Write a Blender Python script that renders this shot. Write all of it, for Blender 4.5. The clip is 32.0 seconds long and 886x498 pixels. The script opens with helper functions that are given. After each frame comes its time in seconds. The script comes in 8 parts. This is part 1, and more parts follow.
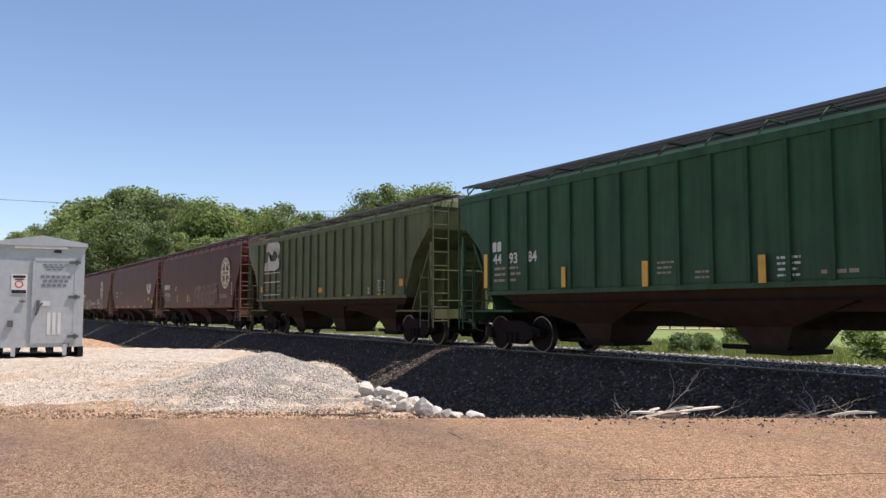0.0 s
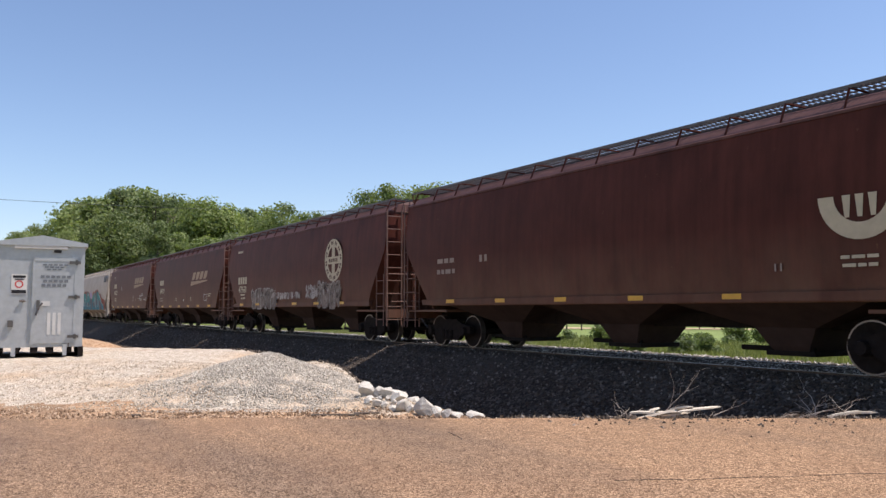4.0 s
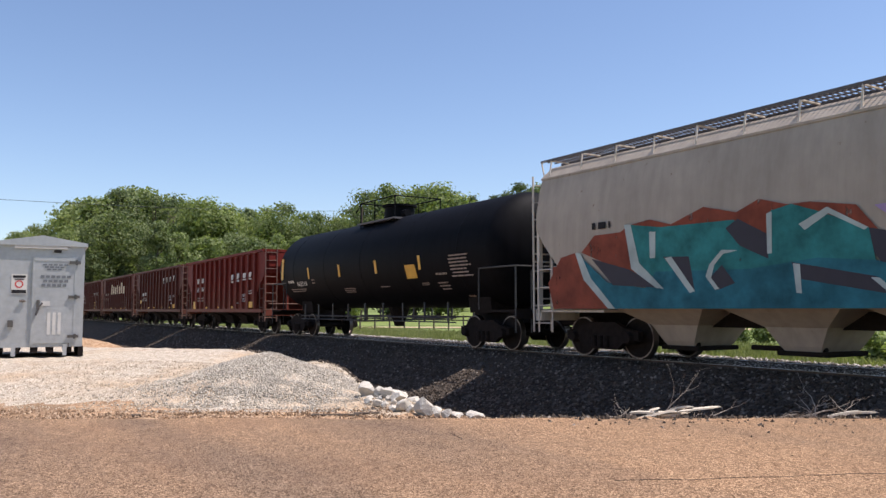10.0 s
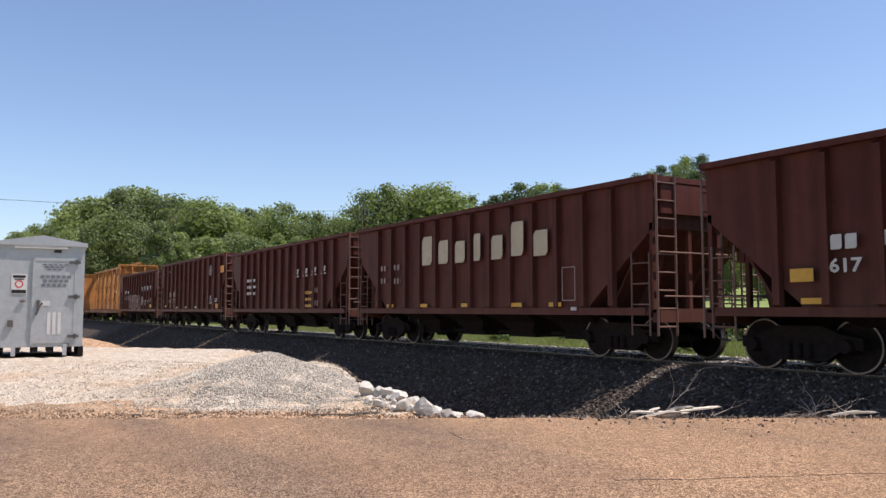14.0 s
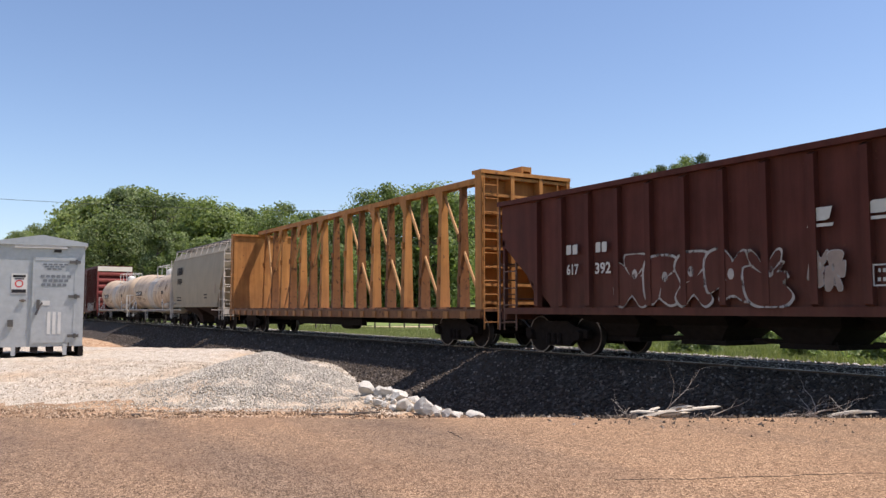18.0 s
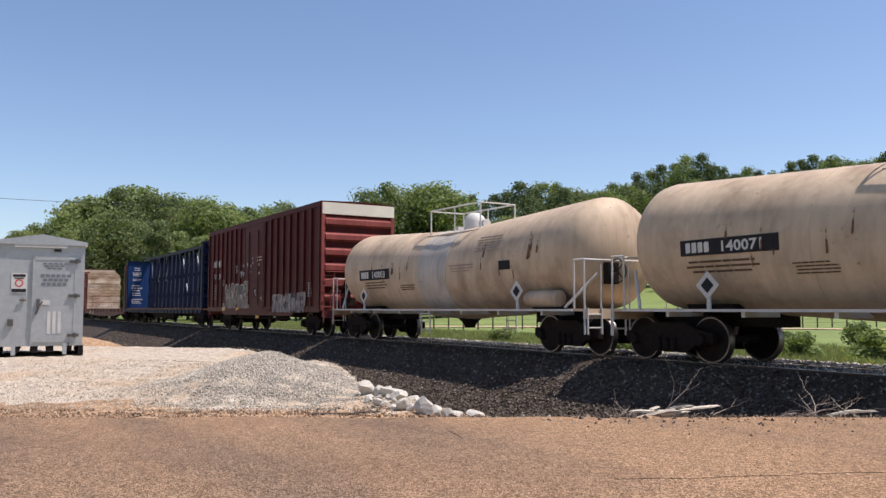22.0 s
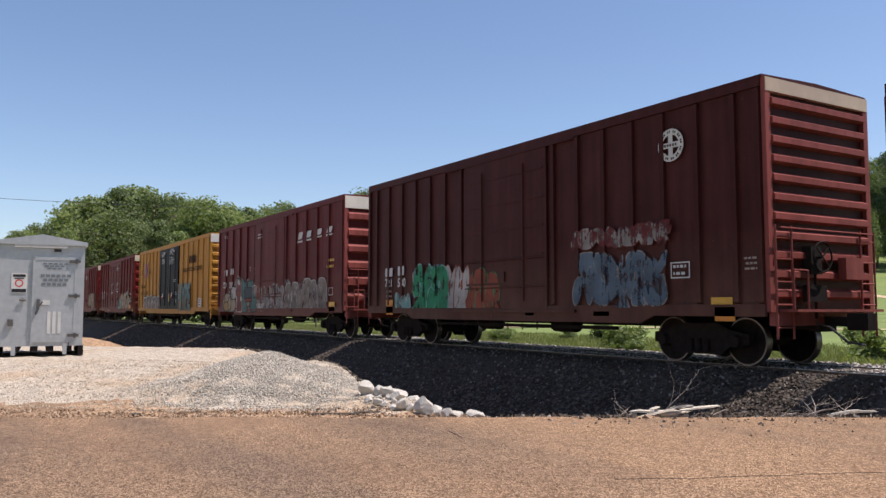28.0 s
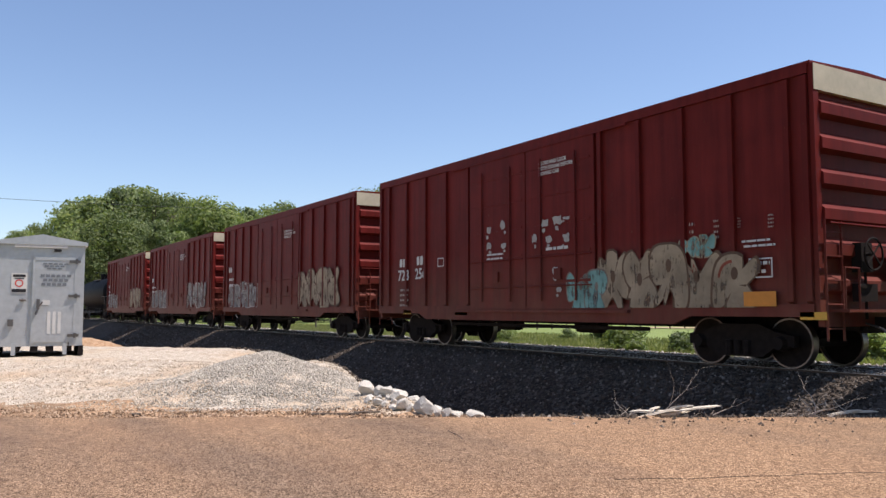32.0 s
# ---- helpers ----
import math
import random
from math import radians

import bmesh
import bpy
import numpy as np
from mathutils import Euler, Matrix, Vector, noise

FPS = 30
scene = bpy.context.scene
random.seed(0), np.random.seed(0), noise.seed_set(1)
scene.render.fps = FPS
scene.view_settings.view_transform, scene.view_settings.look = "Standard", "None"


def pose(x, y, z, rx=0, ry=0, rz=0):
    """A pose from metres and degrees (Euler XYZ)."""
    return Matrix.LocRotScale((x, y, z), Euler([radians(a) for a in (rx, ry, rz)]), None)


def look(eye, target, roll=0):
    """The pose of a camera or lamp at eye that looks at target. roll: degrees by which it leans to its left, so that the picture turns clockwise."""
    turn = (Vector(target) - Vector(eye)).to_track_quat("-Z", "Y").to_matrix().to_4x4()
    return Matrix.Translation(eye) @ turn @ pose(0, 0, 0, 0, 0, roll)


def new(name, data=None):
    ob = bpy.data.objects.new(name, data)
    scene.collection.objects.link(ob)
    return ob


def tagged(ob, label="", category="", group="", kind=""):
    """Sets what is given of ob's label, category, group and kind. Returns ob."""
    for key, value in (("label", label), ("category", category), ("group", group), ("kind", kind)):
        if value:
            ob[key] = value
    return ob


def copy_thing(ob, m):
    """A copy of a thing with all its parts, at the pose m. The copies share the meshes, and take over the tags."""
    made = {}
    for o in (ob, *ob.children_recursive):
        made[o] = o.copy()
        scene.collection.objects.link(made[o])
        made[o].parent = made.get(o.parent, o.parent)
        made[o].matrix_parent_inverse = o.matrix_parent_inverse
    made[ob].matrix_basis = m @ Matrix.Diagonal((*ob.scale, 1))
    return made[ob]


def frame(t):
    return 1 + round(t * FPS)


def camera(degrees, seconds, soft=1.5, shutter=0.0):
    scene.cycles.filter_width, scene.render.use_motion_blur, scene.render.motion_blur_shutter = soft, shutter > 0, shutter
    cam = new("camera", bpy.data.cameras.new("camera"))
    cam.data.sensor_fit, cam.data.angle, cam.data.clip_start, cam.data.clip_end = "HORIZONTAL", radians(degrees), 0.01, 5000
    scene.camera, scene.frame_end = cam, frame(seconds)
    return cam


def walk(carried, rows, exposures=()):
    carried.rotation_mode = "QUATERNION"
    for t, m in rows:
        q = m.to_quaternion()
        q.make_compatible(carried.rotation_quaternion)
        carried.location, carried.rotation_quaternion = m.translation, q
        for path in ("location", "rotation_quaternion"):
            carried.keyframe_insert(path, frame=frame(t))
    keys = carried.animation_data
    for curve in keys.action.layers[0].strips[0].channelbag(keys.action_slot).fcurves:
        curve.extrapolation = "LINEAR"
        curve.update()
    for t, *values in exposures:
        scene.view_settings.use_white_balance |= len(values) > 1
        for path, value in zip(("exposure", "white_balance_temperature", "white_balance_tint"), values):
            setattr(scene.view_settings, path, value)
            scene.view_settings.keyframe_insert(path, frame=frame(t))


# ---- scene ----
# World: x along the track (the train runs towards +x), y away from the camera, z up, 0 at the rail head.
EYE = Vector((0.0, 0.0, 1.076))
FWD = Vector((-0.8514, 0.5244, 0.0))
RIGHT = Vector((0.5244, 0.8514, 0.0))
TRACK_Y = 13.74
ROAD_Z = -0.27
HALF = 1.6

cam = camera(57.67, 32.0, soft=1.45)


def aim(pitch):
    return look(EYE, EYE + FWD * math.cos(radians(pitch)) + Vector((0, 0, math.sin(radians(pitch)))))


walk(cam, [(0.0, aim(4.33)), (17.0, aim(4.31)), (20.0, aim(4.25)), (32.0, aim(4.26))], exposures=[(t, e, 6500, 17) for t, e in ((0.0, 0.42), (18.6, 0.42), (20.0, 0.28), (22.6, 0.28), (24.0, 0.48), (25.2, 0.45), (26.4, 0.34), (27.4, 0.22), (28.2, 0.3), (29.0, 0.48), (30.5, 0.44), (32.0, 0.43))])

# ---- light ----
SUN_AZ, SUN_EL = 33.0, 64.0   # azimuth from +y towards +x
world = bpy.data.worlds.new("sky")
scene.world = world
world.use_nodes = True
wn = world.node_tree
sky = wn.nodes.new("ShaderNodeTexSky")
sky.sky_type = "NISHITA"
sky.sun_disc = False
sky.sun_elevation = radians(SUN_EL)
sky.sun_rotation = radians(SUN_AZ)
sky.air_density, sky.dust_density, sky.ozone_density = 1.0, 0.4, 3.0
wn.links.new(sky.outputs["Color"], wn.nodes["Background"].inputs["Color"])
wn.nodes["Background"].inputs["Strength"].default_value = 0.120
sun_data = bpy.data.lights.new("sun", "SUN")
sun_data.energy, sun_data.angle, sun_data.color = 5.0, radians(0.53), (1.0, 0.95, 0.88)
sun = new("sun", sun_data)
to_sun = Vector((math.sin(radians(SUN_AZ)) * math.cos(radians(SUN_EL)), math.cos(radians(SUN_AZ)) * math.cos(radians(SUN_EL)), math.sin(radians(SUN_EL))))
sun.matrix_world = look(to_sun * 60, (0, 0, 0))


# ---- building helpers ----
class Geo:
    """Collects points and faces of one mesh."""

    def __init__(self):
        self.v, self.f, self.m = [], [], []

    def add(self, pts, faces, mi=0):
        n = len(self.v)
        self.v += [tuple(p) for p in pts]
        self.f += [tuple(n + i for i in q) for q in faces]
        self.m += [mi] * len(faces)
        return self

    def box(self, x0, x1, y0, y1, z0, z1, mi=0):
        p = [(x, y, z) for z in (z0, z1) for x, y in ((x0, y0), (x1, y0), (x1, y1), (x0, y1))]
        return self.add(p, [(3, 2, 1, 0), (4, 5, 6, 7), (0, 1, 5, 4), (1, 2, 6, 5), (2, 3, 7, 6), (3, 0, 4, 7)], mi)

    def loft(self, rings, cap0=True, cap1=True, mi=0, closed=True):
        k = len(rings[0])
        faces = []
        for j in range(len(rings) - 1):
            for i in range(k if closed else k - 1):
                a, b = j * k + i, j * k + (i + 1) % k
                faces.append((a, b, b + k, a + k))
        if cap0:
            faces.append(tuple(range(k - 1, -1, -1)))
        if cap1:
            faces.append(tuple(range((len(rings) - 1) * k, len(rings) * k)))
        return self.add([p for r in rings for p in r], faces, mi)

    def prism_y(self, poly, y0, y1, mi=0):
        return self.loft([[(x, y0, z) for x, z in poly], [(x, y1, z) for x, z in poly]][::-1], mi=mi)

    def prism_x(self, poly, x0, x1, mi=0):
        return self.loft([[(x0, y, z) for y, z in poly], [(x1, y, z) for y, z in poly]], mi=mi)

    def tube(self, a, b, r, n=6, r2=None, mi=0):
        a, b = Vector(a), Vector(b)
        d = (b - a).normalized()
        u = d.orthogonal().normalized()
        w = d.cross(u)
        rings = []
        for c, rr in ((a, r), (b, r if r2 is None else r2)):
            rings.append([c + (u * math.cos(2 * math.pi * i / n) + w * math.sin(2 * math.pi * i / n)) * rr for i in range(n)])
        return self.loft(rings, mi=mi)

    def pipe(self, pts, r, n=6):
        for a, b in zip(pts, pts[1:]):
            self.tube(a, b, r, n)
        return self

    def lathe_x(self, profile, n=28, cy=0.0, cz=0.0):
        rings = [[(x, cy + r * math.cos(2 * math.pi * i / n), cz + r * math.sin(2 * math.pi * i / n)) for i in range(n)] for x, r in profile]
        return self.loft(rings)

    def lathe_y(self, profile, n=28, cx=0.0, cz=0.0, cap=True):
        rings = [[(cx + r * math.cos(2 * math.pi * i / n), y, cz + r * math.sin(2 * math.pi * i / n)) for i in range(n)] for y, r in profile]
        return self.loft(rings[::-1], cap, cap)

    def mesh(self, name, mats, smooth=None):
        me = bpy.data.meshes.new(name)
        me.from_pydata(self.v, [], self.f)
        for mat in mats if isinstance(mats, (list, tuple)) else [mats]:
            me.materials.append(mat)
        if any(self.m):
            me.polygons.foreach_set("material_index", self.m)
        if smooth:
            me.shade_smooth()
            me.set_sharp_from_angle(angle=radians(smooth))
        me.update()
        return me


def part(name, geo, mat, parent, label="", smooth=None, at=None):
    """Links a Geo or a shared mesh as one object under parent."""
    me = geo.mesh(name, mat, smooth) if isinstance(geo, Geo) else geo
    ob = new(name, me)
    ob.parent = parent
    if at is not None:
        ob.matrix_basis = at
    if label:
        ob["label"] = label
    return ob


def smooth_step(x, a, b):
    t = np.clip((np.asarray(x, float) - a) / (b - a), 0, 1)
    return t * t * (3 - 2 * t)


# ---- materials ----
def nodes_of(name):
    m = bpy.data.materials.new(name)
    m.use_nodes = True
    return m, m.node_tree, m.node_tree.nodes["Principled BSDF"]


def tex_noise(nt, scale, detail=4.0, stretch=None, rough=0.6, coord="Object"):
    tc = nt.nodes.new("ShaderNodeTexCoord")
    n = nt.nodes.new("ShaderNodeTexNoise")
    n.inputs["Scale"].default_value, n.inputs["Detail"].default_value, n.inputs["Roughness"].default_value = scale, detail, rough
    if stretch:
        mp = nt.nodes.new("ShaderNodeMapping")
        mp.inputs["Scale"].default_value = stretch
        nt.links.new(tc.outputs[coord], mp.inputs["Vector"])
        nt.links.new(mp.outputs["Vector"], n.inputs["Vector"])
    else:
        nt.links.new(tc.outputs[coord], n.inputs["Vector"])
    return n.outputs["Fac"]


def ramp(nt, fac, stops):
    r = nt.nodes.new("ShaderNodeValToRGB")
    while len(r.color_ramp.elements) < len(stops):
        r.color_ramp.elements.new(0.5)
    for e, (p, c) in zip(r.color_ramp.elements, stops):
        e.position = p
        e.color = (*c, 1) if len(c) == 3 else c
    nt.links.new(fac, r.inputs["Fac"])
    return r.outputs["Color"]


def mix(nt, fac, a, b, mode="MIX"):
    n = nt.nodes.new("ShaderNodeMix")
    n.data_type, n.blend_type = "RGBA", mode
    for sock, val in ((n.inputs[0], fac), (n.inputs[6], a), (n.inputs[7], b)):
        if isinstance(val, (int, float)):
            sock.default_value = val
        elif isinstance(val, tuple):
            sock.default_value = (*val, 1) if len(val) == 3 else val
        else:
            nt.links.new(val, sock)
    return n.outputs[2]


def bump(nt, bsdf, height, strength, distance):
    b = nt.nodes.new("ShaderNodeBump")
    b.inputs["Strength"].default_value, b.inputs["Distance"].default_value = strength, distance
    nt.links.new(height, b.inputs["Height"])
    nt.links.new(b.outputs["Normal"], bsdf.inputs["Normal"])


def tone(c, k):
    return tuple(min(1.0, x * k) for x in c)


def paint(name, c, rough=0.55, wear=0.35, rust=(0.14, 0.065, 0.035), metal=0.0, spot=0.68, runs=0.45, gloss=0.09, stain=None, dust_bounce=0.42):
    """Weathered paint: cloudy fading, rain streaks, rust flecks."""
    m, nt, p = nodes_of(name)
    cloud = ramp(nt, tex_noise(nt, 0.9, 5), [(0.3, tone(c, 1 - wear)), (0.7, tone(c, 1 + wear * 0.7))])
    streak = ramp(nt, tex_noise(nt, 1.0, 5, (5.0, 5.0, 0.35)), [(0.35, tone(c, 0.55)), (0.65, tone(c, 1.25))])
    col = mix(nt, runs, cloud, streak)
    fleck = ramp(nt, tex_noise(nt, 7.0, 6), [(spot, (0, 0, 0)), (spot + 0.08, (1, 1, 1))])
    col = mix(nt, fleck, col, rust)
    if dust_bounce:   # lower sides paler: road dust plus warm ground light put into the colour
        tc = nt.nodes.new("ShaderNodeTexCoord")
        sp = nt.nodes.new("ShaderNodeSeparateXYZ")
        nt.links.new(tc.outputs["Object"], sp.inputs[0])
        mr = nt.nodes.new("ShaderNodeMapRange")
        mr.inputs["From Min"].default_value, mr.inputs["From Max"].default_value = 1.0, 2.6
        mr.inputs["To Min"].default_value, mr.inputs["To Max"].default_value = 1.0, 0.0
        nt.links.new(sp.outputs["Z"], mr.inputs["Value"])
        veil = mix(nt, 1.0, ramp(nt, tex_noise(nt, 1.3, 5, (1.0, 1.0, 0.6)), [(0.25, (0.25, 0.25, 0.25)), (0.75, (1, 1, 1))]), ramp(nt, mr.outputs[0], [(0.0, (0, 0, 0)), (1.0, (dust_bounce, dust_bounce, dust_bounce))]), "MULTIPLY")
        col = mix(nt, veil, col, (0.22, 0.13, 0.085))
    if stain:
        patch = ramp(nt, tex_noise(nt, 0.55, 7, (1.0, 1.0, 0.7)), [(0.52, (0, 0, 0)), (0.72, (0.75, 0.75, 0.75))])
        col = mix(nt, patch, col, stain)
    nt.links.new(col, p.inputs["Base Color"])
    p.inputs["Roughness"].default_value, p.inputs["Metallic"].default_value = rough, metal
    p.inputs["Specular IOR Level"].default_value = gloss
    bump(nt, p, tex_noise(nt, 14.0, 4), 0.12, 0.01)
    return m


def plain(name, c, rough=0.6, metal=0.0, vary=0.2, scale=6.0, bumps=0.1, bdist=0.01, coord="Object", spec=0.5):
    m, nt, p = nodes_of(name)
    a = ramp(nt, tex_noise(nt, scale, 5, coord=coord), [(0.3, tone(c, 1 - vary)), (0.7, tone(c, 1 + vary))])
    b = ramp(nt, tex_noise(nt, scale * 0.13, 3, coord=coord), [(0.3, tone(c, 1 - vary * 0.7)), (0.7, tone(c, 1 + vary * 0.7))])
    nt.links.new(mix(nt, 0.5, a, b), p.inputs["Base Color"])
    p.inputs["Roughness"].default_value, p.inputs["Metallic"].default_value = rough, metal
    p.inputs["Specular IOR Level"].default_value = spec
    bump(nt, p, tex_noise(nt, scale * 4, 4, coord=coord), bumps, bdist)
    return m


def planks(name, a, b, c):
    """Weathered sawn boards: each its own tone, with streaks along the grain."""
    m, nt, p = nodes_of(name)
    oi = nt.nodes.new("ShaderNodeObjectInfo")
    col = ramp(nt, oi.outputs["Random"], [(0.0, a), (0.45, b), (1.0, c)])
    grain = ramp(nt, tex_noise(nt, 1.0, 6, (6.0, 1.3, 42.0)), [(0.3, (0.5, 0.46, 0.42)), (0.55, (1.0, 1.0, 1.0)), (0.75, (1.25, 1.2, 1.15))])
    wet = ramp(nt, tex_noise(nt, 0.8, 5, (1.0, 1.0, 1.6)), [(0.35, (0.62, 0.5, 0.4)), (0.65, (1.1, 1.08, 1.05))])
    col = mix(nt, 1.0, mix(nt, 1.0, col, grain, "MULTIPLY"), wet, "MULTIPLY")
    nt.links.new(col, p.inputs["Base Color"])
    p.inputs["Roughness"].default_value = 0.92
    bump(nt, p, tex_noise(nt, 1.0, 5, (6.0, 1.3, 42.0)), 0.4, 0.01)
    return m


def grains(name, c1, c2, c3, cell, rough=0.9, stain=None, stain_scale=0.25, depth=0.02, strength=0.6, patch=(0.45, 0.62)):
    """Chips or stones bound together: cells of differing tone, with larger stains."""
    m, nt, p = nodes_of(name)
    tc = nt.nodes.new("ShaderNodeTexCoord")
    vo = nt.nodes.new("ShaderNodeTexVoronoi")
    vo.inputs["Scale"].default_value = cell
    nt.links.new(tc.outputs["Object"], vo.inputs["Vector"])
    sep = nt.nodes.new("ShaderNodeSeparateColor")
    nt.links.new(vo.outputs["Color"], sep.inputs["Color"])
    col = ramp(nt, sep.outputs[0], [(0.0, c1), (0.5, c2), (1.0, c3)])
    big = tex_noise(nt, stain_scale, 6)
    if stain:
        col = mix(nt, ramp(nt, big, [(patch[0], (0, 0, 0)), (patch[1], (1, 1, 1))]), col, stain)
    fine = ramp(nt, tex_noise(nt, cell * 0.12, 5), [(0.3, (0.78, 0.78, 0.78)), (0.7, (1.15, 1.15, 1.15))])
    col = mix(nt, 1.0, col, fine, "MULTIPLY")
    nt.links.new(col, p.inputs["Base Color"])
    p.inputs["Roughness"].default_value = rough
    p.inputs["Specular IOR Level"].default_value = 0.2
    bump(nt, p, vo.outputs["Distance"], strength, depth)
    return m


def island(name, c1, c2, c3, rough=0.8, thin=0.0, each=0.0, mid=0.5):
    """Loose pieces in one mesh, each with a tone of its own."""
    m, nt, p = nodes_of(name)
    g = nt.nodes.new("ShaderNodeNewGeometry")
    col = ramp(nt, g.outputs["Random Per Island"], [(0.0, c1), (mid, c2), (1.0, c3)])
    cl = ramp(nt, tex_noise(nt, 0.5, 4), [(0.3, (0.75, 0.75, 0.75)), (0.7, (1.2, 1.2, 1.2))])
    col = mix(nt, 1.0, col, cl, "MULTIPLY")
    if each:
        oi = nt.nodes.new("ShaderNodeObjectInfo")
        col = mix(nt, 1.0, col, ramp(nt, oi.outputs["Random"], [(0.0, (1 - each, 1 - each, 1 - each * 0.6)), (1.0, (1 + each * 1.2, 1 + each, 1 + each * 0.6))]), "MULTIPLY")
    nt.links.new(col, p.inputs["Base Color"])
    p.inputs["Roughness"].default_value = rough
    p.inputs["Specular IOR Level"].default_value = 0.25
    if thin:
        tr = nt.nodes.new("ShaderNodeBsdfTranslucent")
        nt.links.new(mix(nt, 1.0, col, (1.25, 1.4, 0.65), "MULTIPLY"), tr.inputs["Color"])
        ms = nt.nodes.new("ShaderNodeMixShader")
        ms.inputs[0].default_value = thin
        nt.links.new(p.outputs[0], ms.inputs[1])
        nt.links.new(tr.outputs[0], ms.inputs[2])
        nt.links.new(ms.outputs[0], nt.nodes["Material Output"].inputs["Surface"])
    return m


ASPHALT = grains("chip_seal", (0.10, 0.058, 0.033), (0.24, 0.147, 0.087), (0.50, 0.34, 0.215), 80.0, stain=(0.20, 0.12, 0.075), stain_scale=0.5, depth=0.014, strength=0.7, patch=(0.5, 0.95))
nt = ASPHALT.node_tree
tc, mp, no = (nt.nodes.new("ShaderNode" + k) for k in ("TexCoord", "Mapping", "TexNoise"))
mp.inputs["Rotation"].default_value = (0, 0, -math.atan2(RIGHT.y, RIGHT.x))
mp.inputs["Scale"].default_value = (0.12, 0.75, 1.0)
no.inputs["Scale"].default_value, no.inputs["Detail"].default_value = 1.0, 5
nt.links.new(tc.outputs["Object"], mp.inputs["Vector"])
nt.links.new(mp.outputs["Vector"], no.inputs["Vector"])
worn_lane = ramp(nt, no.outputs["Fac"], [(0.36, (0.70, 0.72, 0.76)), (0.62, (1.1, 1.06, 1.0))])
base = nt.nodes["Principled BSDF"].inputs["Base Color"]
nt.links.new(mix(nt, 1.0, base.links[0].from_socket, worn_lane, "MULTIPLY"), base)
GRAVEL = grains("pad_gravel", (0.35, 0.285, 0.215), (0.475, 0.40, 0.31), (0.60, 0.525, 0.425), 46.0, stain=(0.46, 0.31, 0.18), stain_scale=0.3, depth=0.03, strength=0.7, patch=(0.5, 0.75))
SOIL = grains("red_soil", (0.24, 0.135, 0.07), (0.37, 0.23, 0.13), (0.5, 0.35, 0.225), 26.0, stain=(0.2, 0.13, 0.08), depth=0.04)
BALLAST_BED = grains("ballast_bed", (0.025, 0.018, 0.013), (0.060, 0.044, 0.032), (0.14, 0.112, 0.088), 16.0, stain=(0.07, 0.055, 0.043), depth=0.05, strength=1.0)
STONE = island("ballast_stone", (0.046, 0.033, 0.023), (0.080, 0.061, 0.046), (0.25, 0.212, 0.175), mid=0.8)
# pale top ballast, lightened further for the sun that reaches it
TOP_STONE = island("sunlit_track_stone", (0.14, 0.12, 0.105), (0.36, 0.32, 0.285), (0.72, 0.67, 0.61))
PALE_STONE = island("pale_stone", (0.32, 0.26, 0.185), (0.415, 0.34, 0.25), (0.51, 0.43, 0.325))
HEAP_STONE = island("heap_stone", (0.25, 0.22, 0.178), (0.375, 0.335, 0.275), (0.54, 0.485, 0.40))
ROCK = plain("white_rock", (0.52, 0.475, 0.405), 0.9, vary=0.28, scale=9.0, bumps=0.6, bdist=0.03)
MEADOW = plain("meadow", (0.15, 0.195, 0.045), 0.95, vary=0.35, scale=1.2, bumps=0.4, bdist=0.08)
GRASS = island("grass_blade", (0.16, 0.18, 0.065), (0.25, 0.26, 0.105), (0.38, 0.37, 0.19), 0.7, 0.3)
LEAVES = [island("leaf_" + k, *c, 0.7, 0.42, 0.22) for k, c in (
    ("oak", ((0.10, 0.138, 0.056), (0.165, 0.208, 0.086), (0.245, 0.28, 0.125))),
    ("poplar", ((0.125, 0.165, 0.07), (0.185, 0.23, 0.10), (0.26, 0.30, 0.15))),
    ("pine", ((0.065, 0.090, 0.048), (0.10, 0.135, 0.07), (0.15, 0.185, 0.10))))]
BARK = plain("bark", (0.11, 0.085, 0.065), 0.95, vary=0.35, scale=8.0, bumps=0.6, bdist=0.03)
BOARD = plain("bleached_board", (0.56, 0.49, 0.39), 0.9, vary=0.3, scale=14.0, bumps=0.4)
POLISHED = plain("running_surface", (0.45, 0.43, 0.42), 0.28, 1.0, vary=0.15)
DEADWOOD = plain("dead_wood", (0.36, 0.30, 0.24), 0.9, vary=0.35, scale=12.0, bumps=0.4)
DIRT_LANE = grains("dirt_lane", (0.42, 0.29, 0.17), (0.52, 0.38, 0.24), (0.62, 0.47, 0.32), 3.0)
RAIL = plain("rail_steel", (0.10, 0.065, 0.045), 0.6, 0.6, vary=0.3)
GALV = plain("galvanised", (0.40, 0.405, 0.40), 0.45, 0.45, vary=0.17, scale=9.0, bumps=0.04)
DARK = plain("dark_opening", (0.025, 0.022, 0.02), 0.8)
GRIME_SHADE = plain("running_gear", (0.0175, 0.0135, 0.012), 0.92, vary=0.45, scale=9.0, bumps=0.3, spec=0.15)
GRIME_SHADE.node_tree.nodes["Principled BSDF"].inputs["Specular IOR Level"].default_value = 0.12
# dirty bays, darkened as well for the shade beneath the cars
BAY_BROWN = plain("dirty_shaded_underbody", (0.042, 0.026, 0.021), 0.9, vary=0.4, scale=3.0, bumps=0.2, spec=0.15)
TREAD = plain("wheel_steel", (0.16, 0.14, 0.13), 0.38, 0.9, vary=0.2)
BLACKSTEEL = plain("black_steel", (0.03, 0.03, 0.032), 0.55, vary=0.3)
GRATING = plain("roof_grating", (0.11, 0.10, 0.10), 0.6, 0.5, vary=0.3)
WHITE = plain("white_marking", (0.54, 0.52, 0.48), 0.7, vary=0.18, scale=5)
